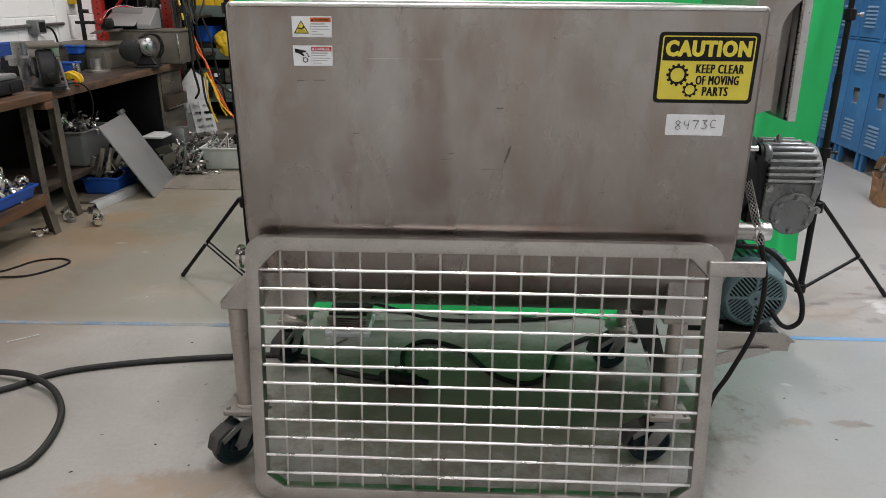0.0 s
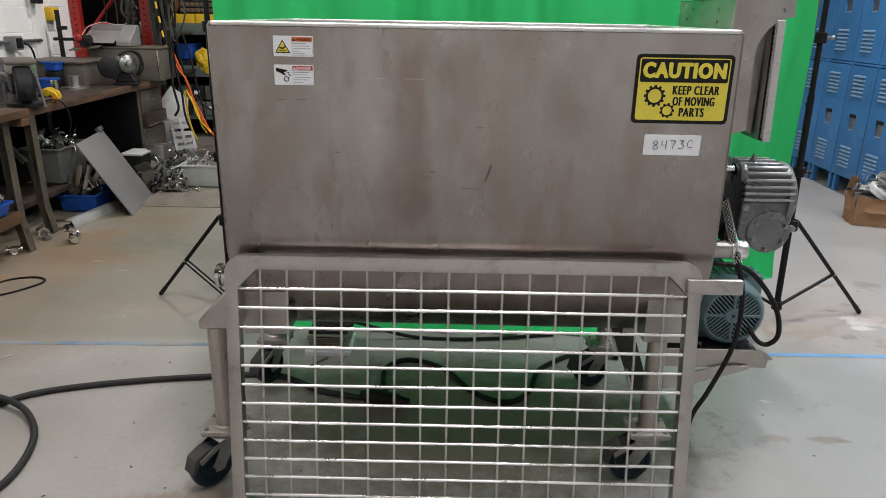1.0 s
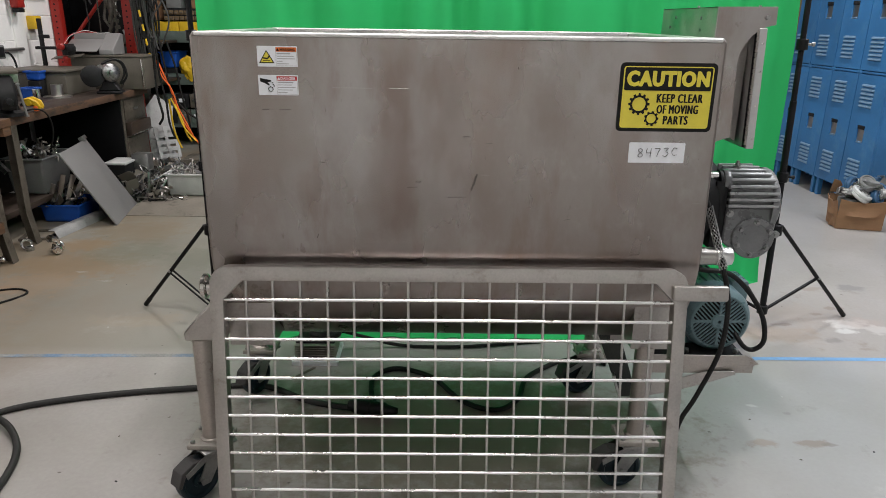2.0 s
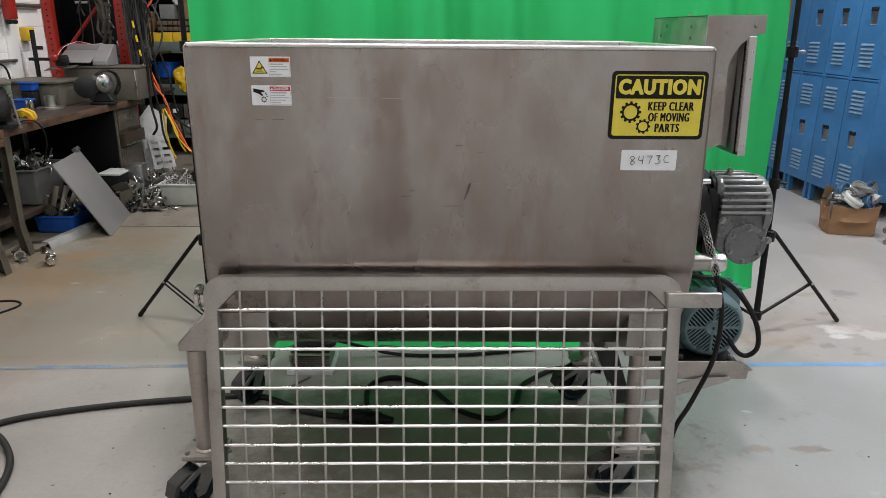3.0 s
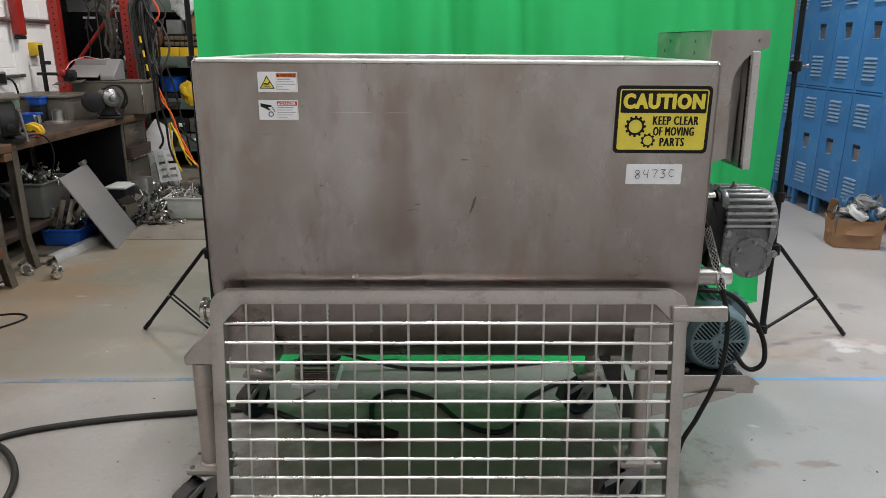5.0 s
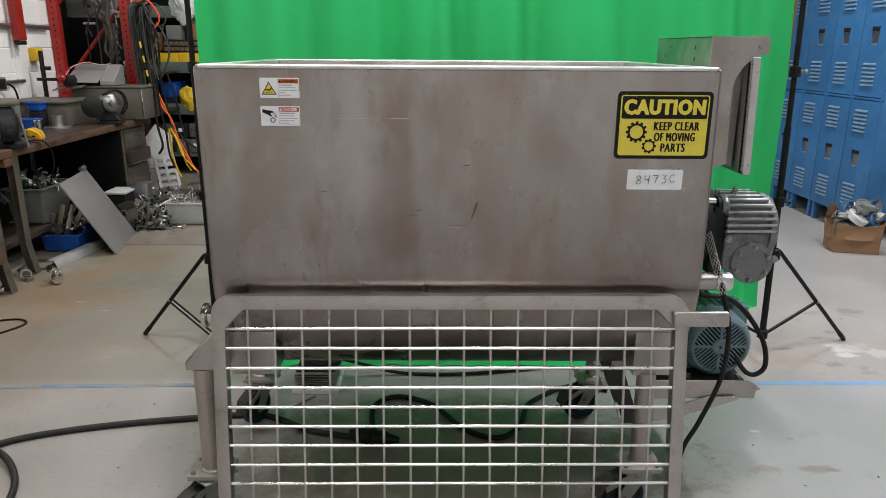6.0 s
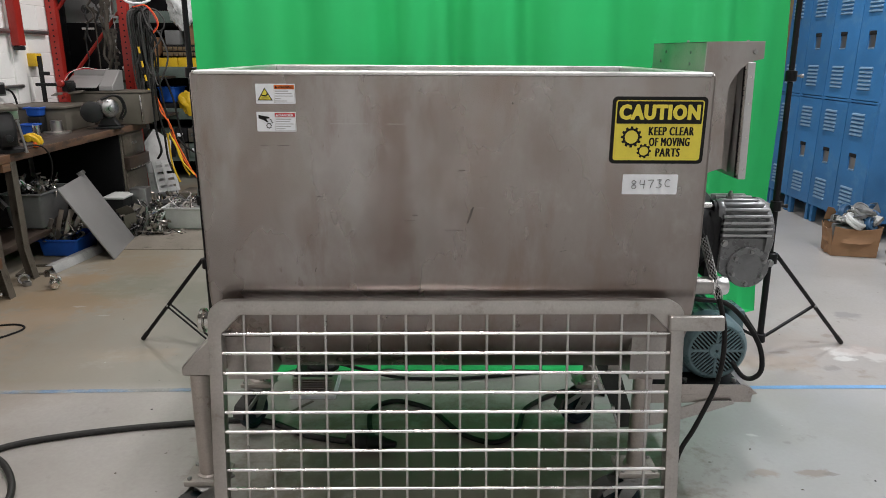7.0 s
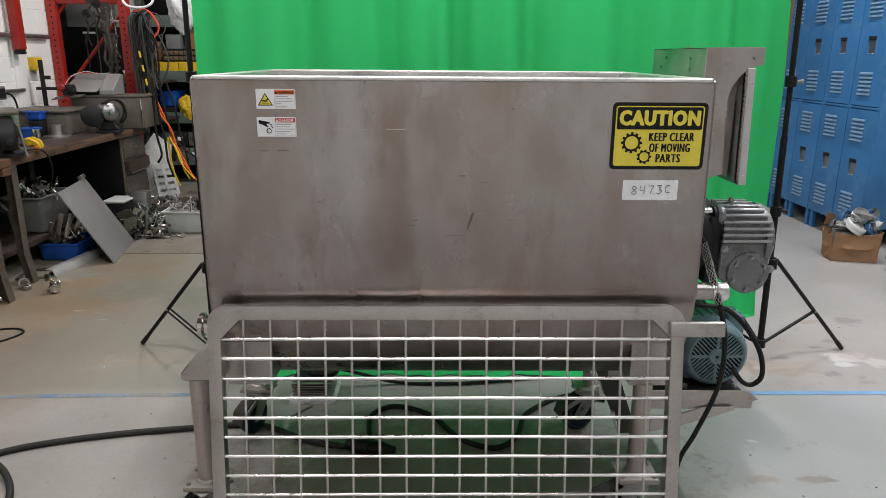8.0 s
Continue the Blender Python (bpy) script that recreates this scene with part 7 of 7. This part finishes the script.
# Pale bent sheets leaning on the pedestal.
for pts, m_ in (([(0, 0), (0.2, 0.02), (0.24, 0.3), (0.1, 0.42), (0.0, 0.3)], pose(-2.72, 4.62, 0.32, 70, 0, 30)), ([(0, 0), (0.22, 0), (0.25, 0.12), (0.06, 0.4), (0, 0.4)], pose(-2.68, 4.55, 0.02, 74, 0, 38))):
    single("bent_sheet", prism(bmesh.new(), pts, 0.004, m_), M_PALE, "pale bent metal sheet leaning by the drawers", "metal sheet", m_.translation)
pl = thing("slotted_bracket", "pale slotted sheet bracket leaning in the scrap", "bracket", (-2.5, 4.5, 0.2))
sm = pose(-2.6, 4.5, 0.16, 68, 0, 42)
for i in range(5):
    part("slat", box(bmesh.new(), 0, 0.2, i * 0.065, i * 0.065 + 0.04, 0, 0.004, m=sm), M_PALE, pl)
for x in (0, 0.085, 0.17):
    part("web", box(bmesh.new(), x, x + 0.03, 0.0, 0.3, 0.0041, 0.007, m=sm), M_PALE, pl)

# ---- on the white wall ----
w = thing("wall_conduit", "grey conduit run along the white wall", "conduit", (X0, 3.0, 1.56))
part("pipe", cyl(bmesh.new(), (X0 + 0.03, 1.0, 1.575), (X0 + 0.03, 4.68, 1.575), 0.021, seg=16), M_GALV, w)
part("socket_box", box(bmesh.new(), X0 + 0.002, X0 + 0.09, 3.73, 3.85, 1.075, 1.18, 0.01), M_TOTE, w)
part("socket_plate", box(bmesh.new(), X0 + 0.09, X0 + 0.096, 3.75, 3.83, 1.09, 1.165, 0.003), M_DARK, w)
part("pipe", cyl(bmesh.new(), (X0 + 0.03, 1.0, 1.135), (X0 + 0.03, 4.2, 1.135), 0.015, seg=16), M_GALV, w)
part("pipe", tube(bmesh.new(), [(X0 + 0.05, 3.86, 1.13), (X0 + 0.07, 3.95, 1.1), (X0 + 0.07, 4.0, 1.0), (X0 + 0.06, 4.0, 0.85)], 0.008, 8), M_RUBBER, w)
for y in (3.2, 4.2):
    single("wall_pillar", box(bmesh.new(), X0, X0 + 0.02, y - 0.06, y + 0.1, 0, ZC - 0.002, 0.004), M_WALL, "white flat strip over a wall joint", "trim", (X0, y, 0), kind="structure")
w = thing("hanging_lamp_tube", "red strip lamp hanging by the white wall", "lamp tube", (X0 + 0.1, 3.92, 1.42))
part("tube", box(bmesh.new(), X0 + 0.04, X0 + 0.11, 4.1, 4.2, 1.46, 2.4, 0.012), M_RED, w)
part("end_cap", box(bmesh.new(), X0 + 0.045, X0 + 0.105, 4.105, 4.195, 1.425, 1.459, 0.01), M_DARK, w)
w = thing("switch_box", "yellow switch box on the wall", "switch box", (X0, 4.2, 1.28))
part("box", box(bmesh.new(), X0 + 0.002, X0 + 0.08, 4.36, 4.46, 1.29, 1.4, 0.008), M_YPLASTIC, w)
w = thing("clamp_stand", "dark bar clamp standing on the bench by the wall", "clamp", (-3.42, 4.35, B2Z))
part("bar", box(bmesh.new(), -3.43, -3.4, 4.3, 4.325, B2Z, 1.38, 0.003), M_DARK, w)
part("arm", box(bmesh.new(), -3.47, -3.28, 4.29, 4.335, 1.13, 1.155, 0.004), M_DARK, w)
part("arm", box(bmesh.new(), -3.43, -3.35, 4.295, 4.33, 1.22, 1.25, 0.004), M_DARK, w)

# ---- red pallet rack past the bench ----
RY = 4.75
rack = thing("pallet_rack", "orange-red steel pallet rack with punched uprights", "pallet rack", (-3.15, RY + 0.6, 0))
for x0 in (-3.535, -2.895):
    for y0 in (RY, RY + 1.5) if x0 < -3 else (RY,):
        bm = bmesh.new()
        prism(bm, [(0, 0), (0.08, 0), (0.08, 0.07), (0.055, 0.07), (0.055, 0.066), (0.076, 0.066), (0.076, 0.004), (0.004, 0.004), (0.004, 0.066), (0.025, 0.066), (0.025, 0.07), (0, 0.07)], 2.6, pose(x0, y0, 0))
        up = part("upright", bm, M_RED, rack)
        if y0 == RY:
            for k in range(26):
                hz = 0.9 + k * 0.05
                part("punched_hole", cyl(bmesh.new(), (x0 + 0.04, y0 - 0.0012, hz), (x0 + 0.04, y0 + 0.002, hz), 0.008, seg=8), M_BLACK, up)
for y in (RY + 0.02,):
    for z0, z1 in ((1.24, 1.52), (0.4, 0.9), (1.9, 2.3)):
        bm = bmesh.new()
        p0, p1 = Vector((-3.455, y + 0.04, z0 - 0.11)), Vector((-2.895, y + 0.04, z0 + 0.54))
        cyl(bm, p0, p1, 0.017, seg=8)
        part("diagonal", bm, M_RED, rack)
    part("tie", box(bmesh.new(), -3.453, -2.9, y, y + 0.03, 1.865, 1.93, 0.003), M_RED, rack)
for z in (0.75, 1.14):
    part("shelf_board", box(bmesh.new(), -3.44, -2.9, RY + 0.08, RY + 1.48, z, z + 0.025, 0.003), M_DARKWOOD, rack)
# Two added black sheets give the rack's inner shade as colour.
single("dark_sheet", box(bmesh.new(), -3.545, -2.83, RY + 0.35, RY + 0.37, 1.166, 1.68, 0.002), M_BLACK, "black sheet added for the shade inside the red rack", "board", (-3.2, RY + 0.36, 1.166))
single("dark_sheet", box(bmesh.new(), -3.549, -3.54, RY + 0.09, RY + 0.349, 0.9, 1.95, 0.001), M_BLACK, "black sheet added for the shade along the wall in the red rack", "board", (-3.545, RY + 0.2, 0.9))
single("grey_sheet", box(bmesh.new(), -3.545, -3.12, RY + 0.352, RY + 0.368, 1.681, 1.95, 0.002), M_TOTE, "grey sheet standing in the red rack", "board", (-3.25, RY + 0.31, 1.661))
rnd = random.Random(33)
# Long tools on hooks: x, top, bottom, radius, bend.
for k, (x, z1, z0, r_, bend, m_) in enumerate(((-3.1, 1.8, 1.26, 0.006, 0.0, M_DUST), (-3.0, 1.76, 1.24, 0.017, 0.03, M_DUST), (-3.03, 1.7, 1.3, 0.013, -0.03, M_DUST), (-2.985, 1.83, 1.35, 0.02, 0.02, M_DUST), (-3.2, 1.6, 1.28, 0.006, 0.01, M_DARK), (-3.17, 1.78, 1.5, 0.008, -0.02, M_DARK),
                                              (-2.95, 1.6, 1.26, 0.009, 0.01, M_DUST), (-3.06, 1.86, 1.62, 0.009, -0.04, M_DARK), (-2.93, 1.75, 1.4, 0.007, -0.02, M_BOLT), (-3.13, 1.9, 1.66, 0.01, 0.05, M_DUST))):
    pts = [(x + bend * math.sin(2.2 * i) * (i / 5), RY - 0.015 - 0.006 * (k % 4) - 0.008 * math.sin(3 * i + k), z1 + (z0 - z1) * i / 5) for i in range(6)]
    bm = tube(bmesh.new(), pts, r_, 8, 4)
    if k % 2:
        lathe(bm, (pts[0][0], pts[0][1] - 0.012, z1), (0, 1, 0.1), [(0.012, 0), (0.03 + r_, 0.003), (0.03 + r_, 0.014), (0.012, 0.018), (0.012, 0)], 16)
    else:
        box(bm, -0.05, 0.05, -0.006, 0.006, -0.012, 0.012, 0.003, m=pose(pts[0][0], pts[0][1], z1 - 0.03, 0, 30 + 20 * k, 0))
    single("hanging_tool", bm, m_, "long dusty metal tool hanging in the red rack", "hanging tool", (x, RY - 0.02, z0), "tools in the red rack")
# A dull chain of flat links.
ch = thing("link_chain", "dull grey chain of flat links hanging in the red rack", "chain", (-2.945, RY - 0.02, 1.26))
for i in range(6):
    lk = bmesh.new()
    box(lk, -0.026, 0.026, -0.004, 0.004, -0.016, 0.016, 0.004, m=pose(-2.945 + 0.006 * (i % 2), RY - 0.03, 1.6 - 0.058 * i, 0, 8 * (-1) ** i, 0))
    box(lk, -0.008, 0.008, -0.003, 0.003, -0.045, -0.012, 0.002, m=pose(-2.945, RY - 0.03, 1.6 - 0.058 * i))
    part("link", lk, M_DUST, ch)
single("short_bar", box(bmesh.new(), -3.22, -3.11, RY - 0.03, RY - 0.015, 1.605, 1.625, 0.003), M_GALV, "pale short bar hanging in the red rack", "steel bar", (-3.16, RY - 0.02, 1.605))
for k in range(12):
    x, z = rnd.uniform(-3.1, -2.92), rnd.choice((1.166, 0.776))
    copy_thing(scraps[k % 6], pose(x, RY + rnd.uniform(0.12, 0.3), z + 0.03, rnd.uniform(0, 90), rnd.uniform(0, 90), rnd.uniform(0, 360)))

# ---- cords hung from a hook on the rack ----
hk = thing("cord_bundle", "thick bundle of grey cords hanging from a white hook", "cord bundle", (-2.68, RY - 0.08, 0.5))
part("hook", tube(bmesh.new(), [(-2.83, RY - 0.05, 2.1), (-2.83, RY - 0.06, 1.95), (-2.79, RY - 0.08, 1.86), (-2.70, RY - 0.09, 1.83), (-2.6, RY - 0.09, 1.84), (-2.54, RY - 0.08, 1.9), (-2.53, RY - 0.06, 2.1)], 0.011, 10), M_PAPER, hk)
for k in range(17):
    x = -2.73 + 0.15 * (k % 6) / 5 + rnd.uniform(-0.012, 0.012)
    x1 = -2.71 + 0.12 * (k % 5) / 4
    zb = rnd.uniform(1.2, 1.5) if k % 3 else rnd.uniform(0.86, 1.02)
    y = RY - 0.1 - 0.07 * rnd.random()
    w_ = rnd.uniform(0.02, 0.06)
    pts = [(x1, y + 0.05, 1.8), (x - 0.012, y, 1.73), (x - 0.01, y - 0.01, 1.55), (x + 0.02 * rnd.uniform(-1, 1), y, 0.5 * (zb + 1.45)), (x + w_ * 0.3, y, zb), (x + w_ * 0.7, y - 0.01, zb - 0.03), (x + w_, y, zb + 0.04), (x + w_ * 0.9, y, 1.55), (x1 + 0.03, y + 0.03, 1.77)]
    part("cord", tube(bmesh.new(), pts, rnd.uniform(0.007, 0.0105), 7, 5), (M_GREYCORD, M_GREYCORD, M_RUBBER)[k % 3], hk)
loop_pts = [(-2.547, 1.785), (-2.47, 1.767), (-2.414, 1.692), (-2.426, 1.616), (-2.499, 1.588), (-2.557, 1.644), (-2.583, 1.719), (-2.6, 1.79)]
part("cord", tube(bmesh.new(), [(x, 4.55, z) for x, z in loop_pts], 0.006, 7, 5), M_GREYCORD, hk)
loop_pts = [(-2.5, 1.62), (-2.457, 1.559), (-2.412, 1.416), (-2.422, 1.319), (-2.467, 1.221), (-2.516, 1.132), (-2.537, 1.171), (-2.557, 1.318), (-2.536, 1.425), (-2.467, 1.511), (-2.44, 1.6)]
part("cord", tube(bmesh.new(), [(x, 4.55, z) for x, z in loop_pts], 0.0075, 7, 5), M_GREYCORD, hk)
for dx in (0.0, 0.012):
    part("cord", tube(bmesh.new(), [(-2.674 + dx, 4.54, 1.79), (-2.574 + dx, 4.54, 1.808), (-2.51 + dx, 4.53, 1.757), (-2.47 + dx, 4.53, 1.678), (-2.469, 4.53, 1.63 - dx), (-2.509, 4.53, 1.587 - dx)], 0.0045, 8), M_ORANGE if dx else M_REDINK, hk, "orange cord")
for k, m_ in enumerate((M_YPLASTIC, M_BLACK, M_YPLASTIC, M_BLACK, M_YPLASTIC, M_BLACK, M_YPLASTIC)):
    part("tape_mark", cyl(bmesh.new(), (-2.655 + 0.008 * k, 4.535, 1.46 - 0.06 * k), (-2.648 + 0.008 * k, 4.535, 1.405 - 0.06 * k), 0.009, seg=10), m_, hk, "yellow and black hazard tape")
# Bright leads that run down to the floor: material, radius and line.
for m_, r_, pts in ((M_ORANGE, 0.0085, [(-2.525, 4.5, 1.025), (-2.49, 4.5, 0.928), (-2.45, 4.5, 0.831), (-2.415, 4.5, 0.682), (-2.369, 4.5, 0.532), (-2.298, 4.5, 0.405), (-2.224, 4.5, 0.297)]),
                    (M_ORANGE, 0.007, [(-2.531, 4.48, 1.04), (-2.496, 4.48, 0.905), (-2.426, 4.48, 0.798), (-2.382, 4.48, 0.635), (-2.323, 4.48, 0.5), (-2.272, 4.48, 0.383)]),
                    (M_YPLASTIC, 0.009, [(-2.453, 4.47, 0.71), (-2.446, 4.47, 0.585), (-2.439, 4.47, 0.459), (-2.414, 4.47, 0.356), (-2.381, 4.47, 0.269)]),
                    (M_YPLASTIC, 0.008, [(-2.403, 4.46, 0.662), (-2.354, 4.46, 0.537), (-2.325, 4.46, 0.411), (-2.281, 4.46, 0.334)]),
                    (M_YPLASTIC, 0.007, [(-2.43, 4.45, 0.72), (-2.38, 4.45, 0.6), (-2.34, 4.45, 0.47), (-2.24, 4.45, 0.34)]),
                    (M_RUBBER, 0.011, [(-2.545, 4.46, 1.2), (-2.542, 4.46, 1.051), (-2.555, 4.46, 0.857), (-2.542, 4.46, 0.71), (-2.518, 4.46, 0.56), (-2.558, 4.46, 0.484)]),
                    (M_RUBBER, 0.009, [(-2.5, 4.5, 1.25), (-2.476, 4.5, 1.049), (-2.455, 4.5, 0.88), (-2.438, 4.5, 0.757), (-2.329, 4.5, 0.608), (-2.232, 4.5, 0.534)]),
                    (M_RUBBER, 0.009, [(-2.44, 4.52, 1.2), (-2.387, 4.52, 1.001), (-2.37, 4.52, 0.879), (-2.347, 4.52, 0.706), (-2.313, 4.52, 0.53), (-2.3, 4.52, 0.35)]),
                    (M_RUBBER, 0.01, [(-2.52, 4.47, 1.15), (-2.51, 4.47, 0.9), (-2.48, 4.47, 0.7), (-2.47, 4.47, 0.5), (-2.43, 4.47, 0.35)])):
    part("cord", tube(bmesh.new(), pts, r_, 8), m_, hk, {M_ORANGE: "bright orange cord", M_YPLASTIC: "bright yellow cord"}.get(m_, ""))

# ---- storage shelf at the back ----
SY = 6.05
sh = thing("storage_shelf", "grey-green steel storage shelving crowded with boxes", "shelving", (-2.5, SY + 0.3, 0))
for x in (-3.5, -1.5):
    for y in (SY, SY + 0.6):
        part("post", box(bmesh.new(), x, x + 0.05, y, y + 0.05, 0, 2.4, 0.002), M_GREENGREY, sh)
for z in (0.25, 0.72, 1.17, 1.75):
    part("shelf_deck", box(bmesh.new(), -3.448, -1.502, SY + 0.02, SY + 0.62, z, z + 0.02, 0.002), M_DARKWOOD, sh)
    part("shelf_beam", box(bmesh.new(), -3.448, -1.502, SY - 0.012, SY + 0.018, z - 0.03, z + 0.09, 0.003), M_GREENGREY, sh)
# Added black sheet makes the depth behind the shelves look unlit.
single("back_screen", box(bmesh.new(), -3.45, -1.5, SY + 0.7, SY + 0.72, 0, 2.4), M_BLACK, "black sheet added for the shade behind the crowded shelving", "partition", (-2.5, SY + 0.7, 0), kind="structure")
rnd = random.Random(41)
x = -3.36
while x < -2.2:
    w_ = rnd.uniform(0.06, 0.12)
    single("parts_box", box(bmesh.new(), x, x + w_, SY + 0.03, SY + 0.3, 1.191, 1.191 + rnd.uniform(0.155, 0.172), 0.003), M_YPLASTIC, "yellow parts box on the shelf", "parts box", (x, SY + 0.1, 1.191), "yellow boxes on the shelf")
    x += w_ + 0.008
for x, z, w_, h, m_ in ((-3.3, 1.4, 0.2, 0.2, M_CARD), (-3.0, 1.42, 0.16, 0.15, M_TOTE), (-2.75, 1.4, 0.25, 0.22, M_CARD), (-3.3, 0.31, 0.3, 0.3, M_BOX), (-2.9, 0.31, 0.3, 0.25, M_DARK), (-2.5, 0.31, 0.3, 0.3, M_GREENGREY)):
    zz = (1.771 if x < -3.1 else 1.893) if z > 1 else z
    single("shelf_box", box(bmesh.new(), x, x + w_, SY + 0.05, SY + 0.4, zz - (0.40 if z > 1 else 0.04), zz - (0.40 if z > 1 else 0.04) + h, 0.006), m_, "dusty box stacked on the shelving", "box", (x, SY + 0.2, zz), "boxes on the shelving")
single("parts_tray", box(bmesh.new(), -3.11, -2.94, SY + 0.03, SY + 0.33, 0.741, 0.868, 0.006), M_DARK, "dark tray under the blue bin on the shelving", "parts tray", (-3.03, SY + 0.2, 0.741))
cab = thing("parts_cabinet", "brown small-parts cabinet standing on the yellow boxes", "parts cabinet", (-2.76, SY + 0.15, 1.366))
part("cabinet_body", box(bmesh.new(), -3.04, -2.48, SY + 0.05, SY + 0.3, 1.366, 1.488, 0.003), M_DARK, cab)
for k in range(20):
    x0, z0 = -3.035 + 0.0555 * (k % 10), 1.372 + 0.058 * (k // 10)
    dr = part("drawer", box(bmesh.new(), x0 + 0.003, x0 + 0.05, SY + 0.034, SY + 0.0495, z0, z0 + 0.042, 0.003), M_HEM, cab)
    part("pull", box(bmesh.new(), x0 + 0.017, x0 + 0.036, SY + 0.027, SY + 0.0335, z0 + 0.012, z0 + 0.022, 0.002), M_BOX, dr)
open_bin("storage_bin", -3.12, -2.93, SY + 0.0, SY + 0.35, 0.87, 0.17, M_BLUE, "blue parts bin on the steel shelving", "storage bin")
rs = random.Random(57)
for k in range(16):
    x, z0 = -3.14 + 0.052 * (k % 8), 0.741
    if x > -2.93:
        h_ = rs.uniform(0.05, 0.11)
        th = thing("machine_part", "dark small machine part crowded on the steel shelving", "machine part", (x, SY + 0.1 + 0.14 * (k // 8), z0), "parts on the shelving")
        part("casing", box(bmesh.new(), x - 0.022, x + 0.022, SY + 0.05 + 0.14 * (k // 8), SY + 0.14 + 0.14 * (k // 8), z0, z0 + h_, 0.006), (M_DARK, M_TOTE, M_DUST, M_DARK)[k % 4], th)
        part("cap", cyl(bmesh.new(), (x, SY + 0.09 + 0.14 * (k // 8), z0 + h_), (x, SY + 0.09 + 0.14 * (k // 8), z0 + h_ + 0.025), 0.013, seg=12, bev=0.002), (M_PAPER, M_DARK, M_GALV)[k % 3], th)
for k in range(10):
    x, z0 = -3.12 + (k % 5) * 0.15, 0.271 + (k // 5) * 0.17
    dr = thing("parts_case", "dark small-parts case on the shelving", "parts case", (x, SY + 0.1, z0), "cases on the shelving")
    part("case", box(bmesh.new(), x, x + 0.135, SY - 0.03, SY + 0.3, z0, z0 + 0.15, 0.006), (M_DARK, M_BOX, M_GREENGREY)[k % 3], dr)
    part("case_label", box(bmesh.new(), x + 0.03, x + 0.09, SY - 0.034, SY - 0.029, z0 + 0.06, z0 + 0.1, 0.001), (M_PAPER, M_GALV)[k % 2], dr)
bm = bmesh.new()
bmesh.ops.create_icosphere(bm, subdivisions=4, radius=0.12)
for vv in bm.verts:
    vv.co = Vector((vv.co.x * 0.8, vv.co.y * 0.5, vv.co.z * 1.05)) * (1 + 0.3 * noise.noise(vv.co * 11) + 0.25 * abs(noise.noise(vv.co * 27)) + 0.1 * noise.noise(vv.co * 60))
bmesh.ops.translate(bm, verts=bm.verts[:], vec=(-2.8, SY + 0.02, 0.86))
single("yellow_bag", bm, M_YPLASTIC, "crumpled yellow bag on the shelving", "bag", (-2.72, SY - 0.05, 0.72))
bm = bmesh.new()
bmesh.ops.create_icosphere(bm, subdivisions=4, radius=0.16)
for vv in bm.verts:
    vv.co = Vector((vv.co.x * 0.7, vv.co.y * 0.4, vv.co.z * 1.3)) * (1 + 0.3 * noise.noise(vv.co * 9) + 0.3 * abs(noise.noise(vv.co * 22)) + 0.1 * noise.noise(vv.co * 50))
bmesh.ops.translate(bm, verts=bm.verts[:], vec=(-2.32, RY - 0.0, 1.85))
single("plastic_bag", bm, M_PLASTICBAG, "crumpled clear plastic bag hanging by the rack", "plastic bag", (-2.32, RY + 0.1, 1.6))
